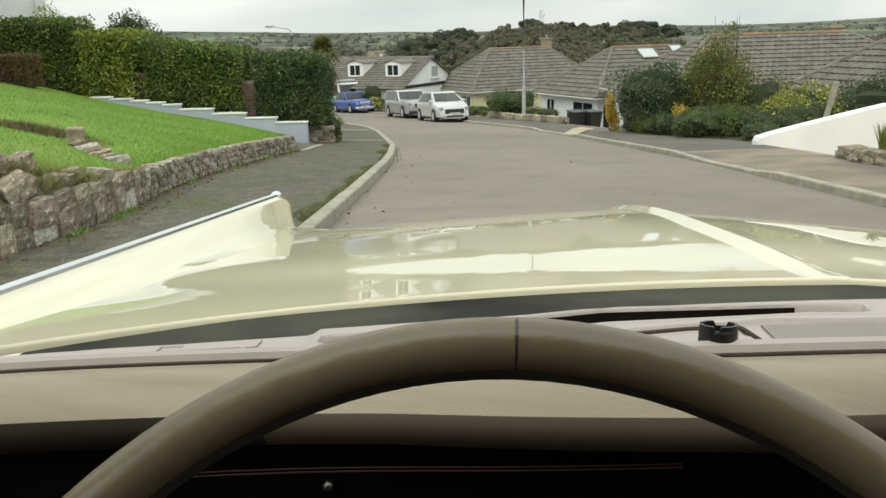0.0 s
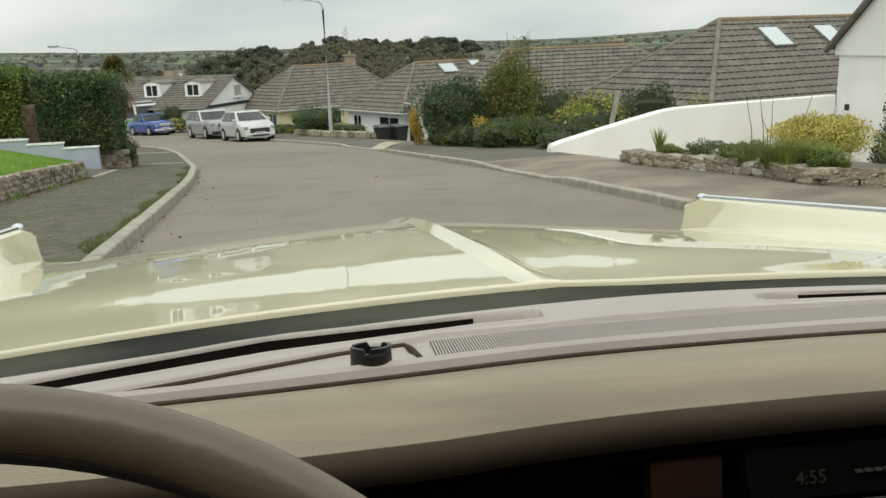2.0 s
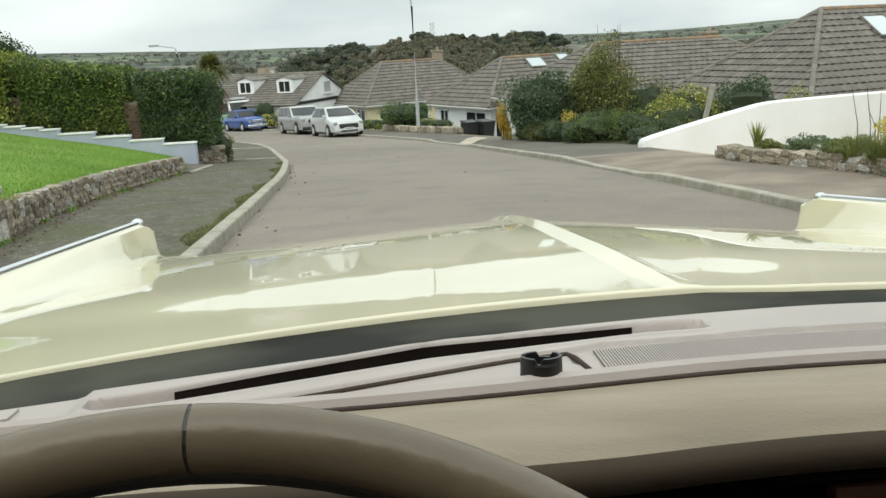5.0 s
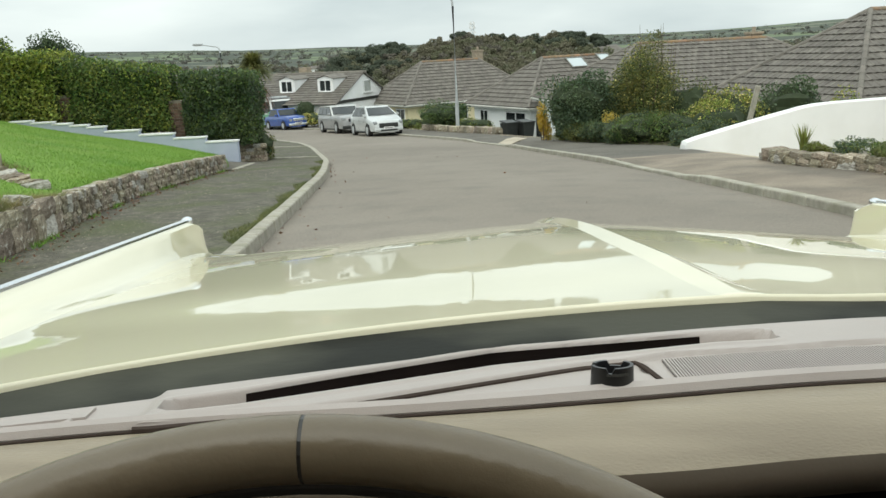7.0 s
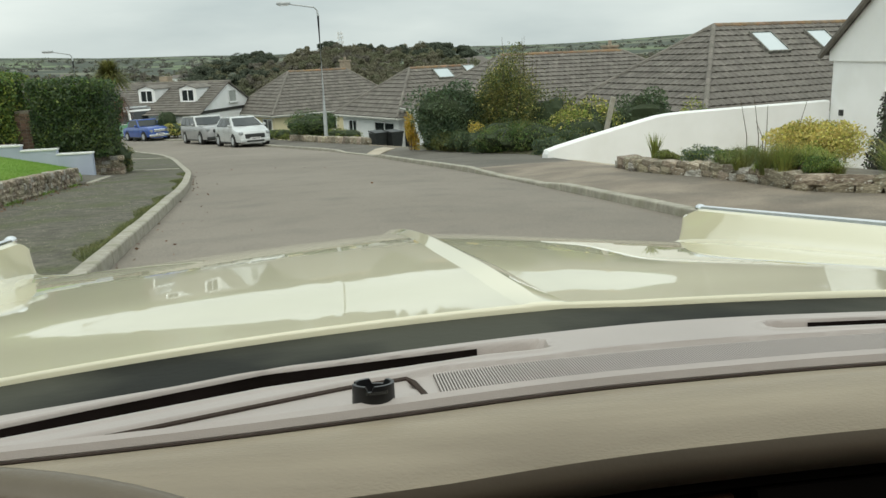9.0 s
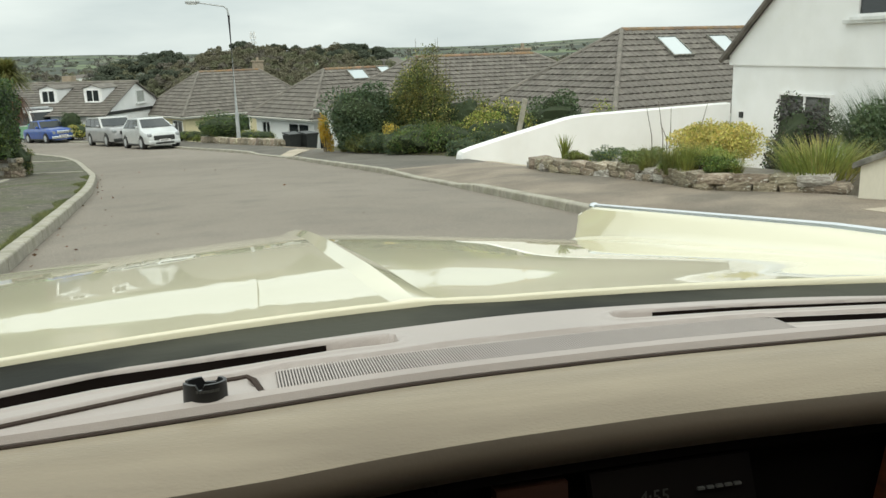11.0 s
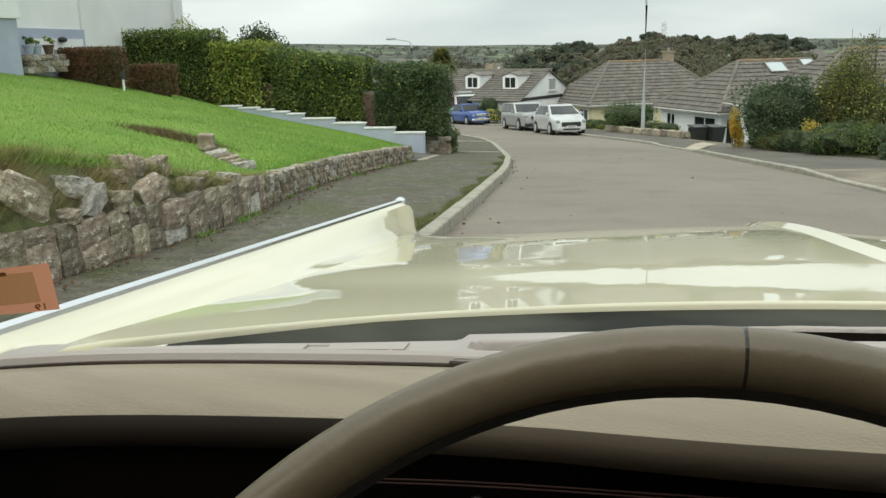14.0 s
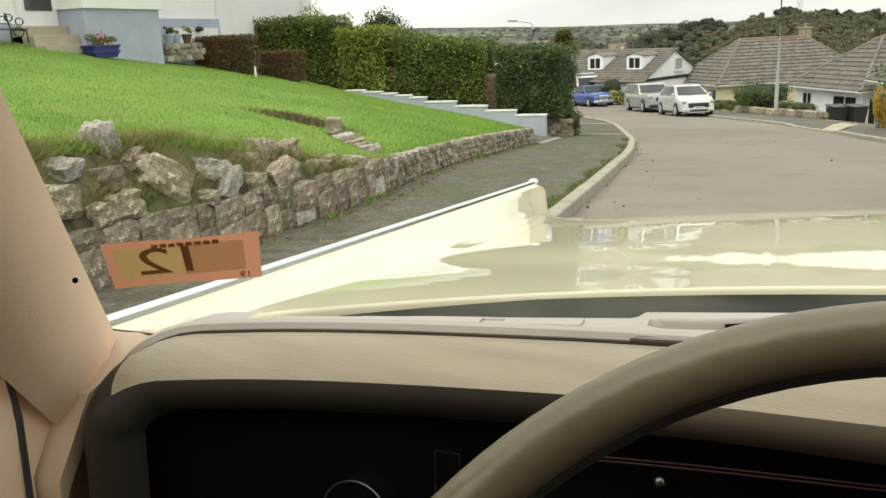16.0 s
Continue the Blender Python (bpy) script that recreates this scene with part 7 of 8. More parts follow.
for k, (y, m_, lb) in enumerate(((16.3, M_BLUEGREY, "small blue-glazed pot with a green plant"), (16.55, M_BLUEGREY, "small blue-glazed pot with a green plant"), (16.95, M_BRICK, "terracotta pot with a green plant"))):
    zz = 1.29
    pt = thing("plant_pot", pose(-11.75, y, zz), lb, "pot", "pots on the low stone wall")
    bm = B()
    loft(bm, [[(r_ * math.cos(a), r_ * math.sin(a), z) for a in [math.tau * j / 16 for j in range(16)]] for z, r_ in ((0, 0.07), (0.16, 0.11), (0.17, 0.125), (0.21, 0.125))], close=True, caps=True)
    part("pot", bm, m_, pt)
    p_ = lobed(160, (0.15, 0.15, 0.12), 6, 30 + k) + np.array([0, 0, 0.28])
    quads("foliage", leaf_quads(p_, 0.05), 4, L_LIME if k else L_HEDGE, pt)
gl = thing("garden_light", pose(-10.2, 17.2, lawn_z(-10.2, 17.2)), "small white post light with a dark head on the lawn", "lamp")
bm = B()
cyl(bm, (0, 0, -0.05), (0, 0, 0.25), 0.025, 0.025, 10)
part("post", bm, M_PVC, gl)
bm = B()
cyl(bm, (0, 0, 0.25), (0, 0, 0.4), 0.05, 0.04, 12)
part("lamp_head", bm, M_BIN, gl)
bn = thing("garden_bench", pose(-11.6, 11.55, lawn_z(-11.6, 11.55), 0, 0, 8) @ Matrix.Diagonal((0.75, 0.85, 0.62, 1)), "black cast-iron scrollwork garden bench", "bench")
for y in (-0.6, 0.6):
    bm = B()
    for c_, r_ in (((0.0, 0.32), 0.13), ((0.05, 0.6), 0.1), ((-0.22, 0.72), 0.1)):
        torus(bm, r_, 0.016, Matrix.Translation((c_[0], y, c_[1])) @ Matrix.Rotation(math.pi / 2, 4, "X"), 20, 6)
    tube(bm, [(0.22, y, 0), (0.2, y, 0.35), (-0.2, y, 0.4), (-0.3, y, 0.85)], 0.02, 6)
    tube(bm, [(-0.22, y, 0), (-0.2, y, 0.4)], 0.02, 6)
    part("bench_end", bm, M_BIN, bn, "scrolled iron end")
for k in range(6):
    bm = B()
    x, z = (0.2 - 0.08 * k, 0.38) if k < 4 else (-0.24 - 0.03 * (k - 4), 0.55 + 0.2 * (k - 4))
    bx(bm, (x - 0.03, -0.65, z), (x + 0.03, 0.65, z + 0.025), 0.005)
    part("slat", bm, M_BIN, bn)
pump = thing("stone_stump", pose(-4.83, 10.25, lawn_z(-4.83, 10.25) - 0.02, 4, 3, 20), "squared grey stone standing on the lawn", "stone")
bm = B()
bx(bm, (-0.1, -0.1, -0.1), (0.1, 0.1, 0.21), 0.02)
part("stone_block", bm, M_STONE, pump)

# ---- right side: white drive wall, stone bed, rendered wall ----
ww = thing("white_wall", None, "smooth white rendered wall rising beside the drive", "wall")
A_, B_ = Vector((5.39, 16.87, 0)), Vector((12.8, 18.58, 0))
e_ = (B_ - A_).normalized()
n_ = Vector((-e_.y, e_.x, 0)) * 0.22
prof_top = [(0.0, -0.95), (0.03, -0.87), (0.3, -0.8), (1.0, -0.66), (2.0, -0.47), (2.7, -0.345), (3.0, -0.315), (3.4, -0.3), (4.9, -0.29), (7.6, -0.28)]
rows = []
for s_, z in prof_top:
    p = A_ + e_ * s_
    rows.append([tuple(p + Vector((0, 0, -3.2))), tuple(p + Vector((0, 0, z - 0.03))), tuple(p + n_ * 0.15 + Vector((0, 0, z))), tuple(p + n_ * 0.85 + Vector((0, 0, z))), tuple(p + n_ + Vector((0, 0, z - 0.03))), tuple(p + n_ + Vector((0, 0, -3.2)))])
bm = loft(B(), rows, caps=True)
bmesh.ops.recalc_face_normals(bm, faces=bm.faces)
part("wall_body", bm, M_WHITE, ww)
drive = []
for k in range(13):
    x = 5.45 + 8.0 * k / 12
    drive.append([(x, 7.0 + j * 1.0, road_z(7.0 + j) + KERB - 0.02 - 0.17 * (x - 5.45) * min(1.0, (x - 5.4) / 1.2)) for j in range(14)])
tagged(part("drive", slab(B(), drive, 0.1), M_CONC, None, "", True), "pale concrete drive falling away to the house", "drive", kind="structure")
pst = thing("leaning_post", pose(7.1, 18.6, -1.6, 0, 12, 0), "leaning grey-green concrete post", "post")
bm = B()
bx(bm, (-0.05, -0.05, 0), (0.05, 0.05, 1.68), 0.015)
part("post_shaft", bm, M_KERB, pst)
rw = thing("rendered_wall", None, "stained cream rendered wall with sloping slate coping", "wall")
A_, e_ = Vector((6.37, 6.82, 0)), Vector((0.347, -0.938, 0))
n_ = Vector((0.938, 0.347, 0)) * 0.22
rows = []
rows2 = []
for s_ in (0.0, 0.5, 1.0, 1.5, 2.2, 3.2):
    z = 0.02 + 0.46 * s_
    p = A_ + e_ * s_
    rows.append([tuple(p + Vector((0, 0, -0.9))), tuple(p + Vector((0, 0, z))), tuple(p + n_ + Vector((0, 0, z))), tuple(p + n_ + Vector((0, 0, -0.9)))])
    rows2.append([tuple(p - n_ * 0.2 + Vector((0, 0, z + q_))) for q_ in (0.0, 0.055)] + [tuple(p + n_ * 0.5 + Vector((0, 0, z + 0.075)))] + [tuple(p + n_ * 1.2 + Vector((0, 0, z + q_))) for q_ in (0.055, 0.0)])
bm = loft(B(), rows, close=True, caps=True)
bmesh.ops.recalc_face_normals(bm, faces=bm.faces)
part("wall_body", bm, M_OLDREND, rw)
rows2[0] = [tuple(Vector(p) - e_ * 0.06 + Vector((0, 0, -0.028))) for p in rows2[0]]
bm = loft(B(), rows2, close=True, caps=True)
bmesh.ops.recalc_face_normals(bm, faces=bm.faces)
part("coping", bm, M_SLATE, rw, "grey lichened sloping coping")
apron = [[(x, y, road_z(y) + KERB + 0.006) for x in (5.9 + 0.1 * (5.9 - y), 6.6 + 0.3 * (6.8 - y), 7.3 + 0.3 * (6.8 - y))] for y in (3.4, 4.2, 5.0, 5.6, 6.2)]
tagged(part("drive_apron", slab(B(), apron, 0.02), M_CONC, None), "pale concrete apron at the foot of the wall", "drive", kind="structure")
bedm = B()
rows = []
for k in range(12):
    y = 7.4 + 5.2 * k / 11
    x0 = float(np.interp(y, [7.0, 7.6, 8.4, 10.4, 12.1, 12.7], [6.6, 6.37, 5.78, 5.74, 5.36, 5.5]))
    rows.append([(x0 + 0.15 + 1.3 * j / 5, y, road_z(y) + 0.22 + 0.03 * noise.noise((x0 + j, y, 1)) - (0.25 if j == 5 else 0)) for j in range(6)])
tagged(part("bed_soil", slab(bedm, rows, 0.4), M_MORTAR, None, "", True), "dark soil in the raised bed", "soil", kind="structure")

# street lamps, mast, bins
def lamp_post(x, y, zb, h, ax, ay, label):
    t = thing("street_lamp", pose(x, y, zb), label, "street lamp", "street lamps along the road")
    bm = B()
    cyl(bm, (0, 0, -0.1), (0, 0, 1.35), 0.085, 0.08, 16)
    part("base_sleeve", bm, M_POLE, t)
    bm = B()
    tube(bm, [(0, 0, 1.3), (0, 0, h - 0.35), (0.02 * ax, 0.02 * ay, h - 0.1), (0.12 * ax, 0.12 * ay, h + 0.02), (0.5 * ax, 0.5 * ay, h + 0.1), (ax, ay, h + 0.2)], [0.06, 0.045, 0.04, 0.035, 0.03, 0.028], 10)
    part("column", bm, M_POLE, t, "slim galvanised column with curved bracket", True)
    bm = B()
    m = Matrix.Translation((ax * 1.12, ay * 1.12, h + 0.21)) @ Matrix.Rotation(math.atan2(ay, ax), 4, "Z")
    bx(bm, (-0.3, -0.11, -0.05), (0.3, 0.11, 0.07), 0.04, m)
    hd = part("lantern", bm, M_POLE, t, "grey lantern head", True)
    bm = B()
    bx(bm, (-0.2, -0.08, -0.09), (0.24, 0.08, -0.045), 0.02, m)
    part("lens", bm, M_PVC, hd)
    return t


lamp_post(1.56, 38.9, road_z(38.9) + KERB, 5.85, -1.3, 0.1, "tall grey street lamp standing on the pavement")
lamp_post(-12.4, 53.7, road_z(53.7) + KERB, 5.2, -1.15, -0.1, "grey street lamp beyond the bend")
mast = thing("radio_mast", pose(36.5, 700, -8), "pale lattice radio mast on the far hill", "mast")
bm = B()
for sx in (-1, 1):
    for sy in (-1, 1):
        tube(bm, [(1.6 * sx, 1.6 * sy, -10), (0.9 * sx, 0.9 * sy, 27)], 0.16, 5)
for k in range(16):
    z = -8 + k * 2.1
    w = 1.55 - 0.7 * k / 16
    for sx in (-1, 1):
        tube(bm, [(-w * sx, -w, z), (w * sx, -w, z + 2.1)], 0.1, 4)
part("lattice", bm, M_POLE, mast)
for z, r_ in ((18, 2.2), (22, 2.0), (25, 1.7)):
    for k in range(6):
        a = math.tau * k / 6
        bm = B()
        bx(bm, (-0.4, -0.25, -1.1), (0.4, 0.25, 1.1), 0, Matrix.Translation((r_ * math.cos(a), r_ * math.sin(a), z)))
        part("antenna", bm, M_PVC, mast, "white panel antenna")


def wheelie_bin(x, y, yaw, label):
    t = thing("wheelie_bin", pose(x, y, road_z(y) - 0.46, 0, 0, yaw), label, "bin", "black wheelie bins")
    bm = B()
    loft(bm, [[(-a, -b, z), (a, -b, z), (a, b, z), (-a, b, z)] for z, a, b in ((0.05, 0.2, 0.24), (0.85, 0.28, 0.33), (0.9, 0.29, 0.34))], close=True, caps=True)
    bmesh.ops.recalc_face_normals(bm, faces=bm.faces)
    part("bin_body", bm, M_BIN, t)
    bm = B()
    loft(bm, [[(-0.3, -0.36, z), (0.3, -0.36, z), (0.3, 0.36, z + 0.05), (-0.3, 0.36, z + 0.05)] for z in (0.9, 0.95)], close=True, caps=True)
    part("lid", bm, M_BIN, t)
    for s_ in (-1, 1):
        bm = B()
        cyl(bm, (s_ * 0.24, 0.26, 0.1), (s_ * 0.29, 0.26, 0.1), 0.1, 0.1, 14)
        part("wheel", bm, M_RUBBER, t)


wheelie_bin(3.65, 36.0, 20, "black wheelie bin at the drive entrance")
wheelie_bin(4.3, 35.9, 25, "black wheelie bin at the drive entrance")
rows = []
for k in range(5):
    y = 25.15 + 1.5 * k / 4
    rows.append([(kerb_r(y) + 0.16 + 0.75 * j / 4, y + 2.5 * j / 4, road_z(y + 2.5 * j / 4) + KERB + 0.014 - drop_r(y) * max(0, 1 - j / 2)) for j in range(5)])
tagged(part("drive_patch", slab(B(), rows, 0.03), M_CONC, None), "pale concrete patch at the drive crossing", "drive", kind="structure")
tagged(part("drive_apron", slab(B(), [[(edge_r(y) + a, y, road_z(y) + KERB + 0.012 - 0.12 * a) for a in (-0.25, 0.2, 0.8, 2.2)] for y in (28.6, 29.6, 30.6, 31.6)], 0.05), M_CONC, None), "pale concrete drive falling to the bungalow", "drive", kind="structure")
# planted soil behind the pavement
rows = []
for k in range(24):
    y = 17.6 + 10.2 * k / 23
    rows.append([(edge_r(y) + a, y, road_z(y) + KERB + 0.03 + b + 0.04 * noise.noise((a * 2, y, 3))) for a, b in ((-0.1, -0.02), (0.25, 0.03), (0.8, 0.05), (1.5, 0.02), (2.3, -0.1), (3.0, -0.4))])
tagged(part("verge_soil", slab(B(), rows, 0.5), M_BANK, None, "", True), "dark soil of the planted verge", "soil", kind="structure")

# fallen leaves along the gutter
n = 130
ys_ = 2.5 + 26 * R.rand(n) ** 1.4
xs_ = np.array([kerb_l(b) for b in ys_]) + 0.04 + 0.5 * R.rand(n) ** 2.5
far_ = R.rand(n) < 0.12
xs_ = np.where(far_, xs_ + 3.5 * R.rand(n), xs_)
zs_ = np.array([road_z(b) + 0.05 * math.sin(math.pi * (a - kerb_l(b)) / (kerb_r(b) - kerb_l(b))) + 0.004 for a, b in zip(xs_, ys_)])
tagged(quads("fallen_leaves", leaf_quads(np.c_[xs_, ys_, zs_], 0.04, flat=0.9), 4, L_BROWN), "brown fallen leaves along the gutter", "leaves", kind="stuff")

# rough hollow in the lawn beside the squared stone
n = 3500
xs_, ys_ = -5.45 + R.normal(0, 0.3, n), 10.6 + R.normal(0, 0.13, n)
tagged(blades("dry_grass", np.c_[xs_, ys_, np.array([lawn_z(a, b) for a, b in zip(xs_, ys_)])], 0.06, 0.01, 0.9, M_HOLLOW), "dry brown grass in a hollow in the lawn", "grass", kind="stuff")

# ---- parked cars ----
def parked_car(name, m, L, W, H, paint, label, st, wheel_r=0.31, rack=False, lights=True, grille_mat=None):
    """A parked car: st gives the side outline as fractions and heights: bonnet, screen, roof and tail."""
    t = thing(name, m, label, "car", "cars parked along the kerb")
    hw = W / 2
    zw, zb = st["waist"], 0.19
    kx = [-L / 2, -L / 2 + 0.06, -L / 2 + 0.25, st["tail"], 0.0, st["scr"], L / 2 - 0.45, L / 2 - 0.12, L / 2 - 0.02, L / 2]
    kz = [zw - 0.3, zw - 0.12, zw - 0.04, zw, zw, zw, st["nose"] + 0.04, st["nose"] - 0.03, st["nose"] - 0.16, st["nose"] - 0.3]
    kw = [0.84, 0.93, 0.98, 1, 1, 1, 0.97, 0.9, 0.84, 0.78]
    axles = (L / 2 - st["fo"], -L / 2 + st["ro"])
    ra_ = wheel_r + 0.05
    rows = []
    for k in range(61):
        x = -L / 2 + L * k / 60
        z, w = float(np.interp(x, kx, kz)), float(np.interp(x, kx, kw)) * hw
        arch = max([math.sqrt(max(0.0, ra_ ** 2 - (x - c_) ** 2)) for c_ in axles])
        zs = max(zb + 0.08, wheel_r + arch if arch > 0.02 else 0)
        zm = max(zs + 0.03, zb + (z - zb) * 0.62)
        half = [(0.72, zb), (0.75, zs - 0.01), (0.985, zs), (1.0, (zs + zm) / 2), (1.0, zm), (0.985, max(zm + 0.01, z - 0.1)), (0.955, z - 0.035), (0.88, z)]
        rows.append([(x, -w * f, h_) for f, h_ in half] + [(x, 0, z + 0.03)] + [(x, w * f, h_) for f, h_ in half[::-1]])
    bm = loft(B(), rows, close=True, caps=True)
    bmesh.ops.recalc_face_normals(bm, faces=bm.faces)
    body = part("body", bm, paint, t, "", True)
    bm = B()
    for c_ in axles:
        bx(bm, (c_ - ra_ - 0.02, -hw * 0.74, zb), (c_ + ra_ + 0.02, hw * 0.74, wheel_r + ra_ + 0.01))
    part("wheel_well", bm, M_BIN, body, "dark wheel wells")
    # cabin
    a0, a1, b1, b0 = st["scr"], st["rf"], st["rr"], st["tail"]
    tw, bw_ = hw * st.get("tumble", 0.78), hw * 0.93
    rows = []
    for z, f in ((zw - 0.02, 0.0), (zw + (H - zw) * 0.5, 0.5), (H - 0.09, 0.9), (H - 0.02, 0.97), (H, 0.9)):
        k = min(1.0, f)
        xf, xr, w = a0 + (a1 - a0) * k, b0 + (b1 - b0) * k, bw_ + (tw - bw_) * k
        if z == H:
            xf, xr, w = xf - 0.12, xr + 0.1, w - 0.12
        rows.append([(xr, -w, z), (xf, -w, z), (xf + 0.06 * (1 - k * 0.5), -w * 0.5, z), (xf + 0.08 * (1 - k * 0.5), 0, z), (xf + 0.06 * (1 - k * 0.5), w * 0.5, z), (xf, w, z), (xr, w, z), (xr - 0.05, 0, z)])
    bm = loft(B(), rows, close=True, caps=True)
    bmesh.ops.recalc_face_normals(bm, faces=bm.faces)
    cabin = part("cabin", bm, st.get("roofpaint", paint), t, "", True)

    def at(f, s, g):
        """A point on the cabin's side: f height, s side, g from rear to front."""
        w = bw_ + (tw - bw_) * f
        return Vector((b0 + (b1 - b0) * f + ((a0 + (a1 - a0) * f) - (b0 + (b1 - b0) * f)) * g, s * (w + 0.006), zw + (H - zw) * f))
    for s in (-1, 1):
        gs = st["side"]
        for g0, g1 in zip(gs[::2], gs[1::2]):
            bm = B()
            p = [at(0.08, s, g0), at(0.08, s, g1), at(0.82, s, g1), at(0.82, s, g0)]
            loft(bm, [p, [q_ + Vector((0, -s * 0.015, 0)) for q_ in p]], close=True, caps=True)
            bmesh.ops.recalc_face_normals(bm, faces=bm.faces)
            part("side_window", bm, st.get("glass", M_CARGLASS), cabin)
        # shut lines, waist trim, door handles and dark sill
        for gx in st.get("seams", (0.62, -0.28, -1.1)):
            if -L / 2 + 0.4 < gx < L / 2 - 0.4:
                bm = B()
                bx(bm, (gx - 0.006, s * hw * 0.985 - 0.012, 0.3), (gx + 0.006, s * hw * 1.0 + 0.002, zw - 0.1))
                part("shut_line", bm, M_BIN, body)
                bm = B()
                bx(bm, (gx + 0.06, s * hw * 1.0 - 0.01, zw - 0.2), (gx + 0.2, s * hw * 1.0 + 0.02, zw - 0.17), 0.006)
                part("door_handle", bm, st.get("trim", paint), body)
        bm = B()
        bx(bm, (axles[1] + ra_, s * hw * 0.97 - 0.03, 0.2), (axles[0] - ra_, s * hw * 0.97 + 0.02, 0.28), 0.01)
        part("sill", bm, M_BIN, body, "dark sill")
        bm = B()
        p = [at(0.03, s, gs[0] - 0.025), at(0.03, s, gs[-1] + 0.03), at(0.87, s, gs[-1] + 0.015), at(0.87, s, gs[0] - 0.015)]
        p = [q_ - Vector((0, s * 0.003, 0)) for q_ in p]
        loft(bm, [p, [q_ + Vector((0, -s * 0.012, 0)) for q_ in p]], close=True, caps=True)
        bmesh.ops.recalc_face_normals(bm, faces=bm.faces)
        part("window_surround", bm, st.get("surround", M_BIN), cabin)
        bm = B()
        bx(bm, (st["scr"] - 0.35, s * (hw + 0.02) - 0.07, zw + 0.0), (st["scr"] - 0.22, s * (hw + 0.02) + 0.07, zw + 0.13), 0.03)
        part("door_mirror", bm, st.get("mirror", paint), t)
        for xw in (L / 2 - st["fo"], -L / 2 + st["ro"]):
            bm = B()
            cyl(bm, (xw, s * (hw - 0.2), wheel_r), (xw, s * (hw + 0.012), wheel_r), wheel_r, wheel_r, 28)
            w_ = part("wheel", bm, M_RUBBER, t, "black tyre", True)
            bm = B()
            cyl(bm, (xw, s * (hw - 0.05), wheel_r), (xw, s * (hw + 0.022), wheel_r), wheel_r * 0.66, wheel_r * 0.6, 20)
            part("rim", bm, M_POLE, w_, "silver wheel rim")
    for nm, xa, xb, d_ in (("windscreen", a0, a1, 1), ("rear_window", b0, b1, -1)):
        bm = B()
        pts = []
        for f in (0.1, 0.86):
            w = (bw_ + (tw - bw_) * f) * 0.9
            x = xa + (xb - xa) * f + d_ * 0.008
            c = 0.085 * (1 - f * 0.5) if d_ > 0 else 0.05
            pts.append([(x + d_ * (c * 0.15), -w, zw + (H - zw) * f), (x + d_ * (c * 0.78), -w * 0.5, zw + (H - zw) * f), (x + d_ * c, 0, zw + (H - zw) * f), (x + d_ * (c * 0.78), w * 0.5, zw + (H - zw) * f), (x + d_ * (c * 0.15), w, zw + (H - zw) * f)])
        slab(bm, pts, 0.005)
        part(nm, bm, st.get("glass", M_CARGLASS), cabin)
    # wipers, lower intake and front
    bm = B()
    for y in (-0.1, 0.45):
        tube(bm, [(a0 + 0.1, y * hw * 2, zw + 0.02), (a0 - 0.06, (y - 0.28) * hw * 2 * 0.9, zw + 0.12)], 0.008, 5)
    part("wiper", bm, M_BIN, t)
    if not st.get("round"):
        bm = B()
        bx(bm, (L / 2 - 0.04, -hw * 0.5, 0.26), (L / 2 + 0.042, hw * 0.5, 0.34), 0.015)
        part("lower_intake", bm, M_BIN, t, "dark lower intake")
    zn = st["nose"]
    bm = B()
    gl_ = st.get("glow", 0.12)
    bx(bm, (L / 2 - 0.06, -hw * st.get("gw", 0.46), zn - gl_ - st.get("gh", 0.17)), (L / 2 + 0.045, hw * st.get("gw", 0.46), zn - gl_), 0.03)
    part("grille", bm, grille_mat or M_BIN, t, "dark radiator grille")
    bm = B()
    bx(bm, (L / 2 - 0.1, -hw * 0.86, 0.24), (L / 2 + 0.035, hw * 0.86, 0.42), 0.05)
    bp = part("bumper", bm, st.get("bump", paint), t)
    bm = B()
    bx(bm, (L / 2 + 0.03, -0.26, 0.36), (L / 2 + 0.05, 0.26, 0.47), 0.004)
    pl = part("number_plate", bm, M_PVC, bp, "white number plate")
    bm = B()
    for k in range(7):
        bx(bm, (L / 2 + 0.05, -0.2 + 0.06 * k, 0.385), (L / 2 + 0.053, -0.165 + 0.06 * k, 0.45))
    part("plate_bar", bm, M_BIN, pl)
    for s in (-1, 1):
        bm = B()
        if st.get("round"):
            cyl(bm, (L / 2 - 0.06, s * hw * 0.68, zn - 0.22), (L / 2 + 0.02, s * hw * 0.68, zn - 0.22), 0.09, 0.085, 18)
        else:
            bx(bm, (L / 2 - 0.42, s * hw * 0.76 - 0.1, zn - 0.2), (L / 2 - 0.0, s * hw * 0.76 + 0.1, zn - 0.04), 0.05)
        part("headlight", bm, M_LAMPGLASS, t, "clear headlight")
    if rack:
        bm = B()
        for x in [b1 + (a1 - b1) * k / 5 for k in range(6)]:
            bx(bm, (x - 0.02, -tw, H + 0.06), (x + 0.02, tw, H + 0.09))
        for y in (-tw, tw):
            bx(bm, (b1, y - 0.02, H), (a1, y + 0.02, H + 0.13))
        bx(bm, (b1 + 0.1, -tw + 0.1, H + 0.09), (a1 - 0.2, tw - 0.1, H + 0.2), 0.05)
        part("roof_rack", bm, M_POLE, t, "loaded roof rack")
    return t


M_LAMPGLASS = mat("lamp_glass", (0.3, 0.32, 0.33), 0.15, spec=0.8, coat=1.0)


def heading(x, y, hx, hy, extra=0.0):
    a = math.degrees(math.atan2(hy, hx))
    return Matrix.Translation((x, y, road_z(y) + 0.02 + extra)) @ Matrix.Rotation(radians(a), 4, "Z") @ Matrix.Rotation(radians(3.2) * hy, 4, "Y")


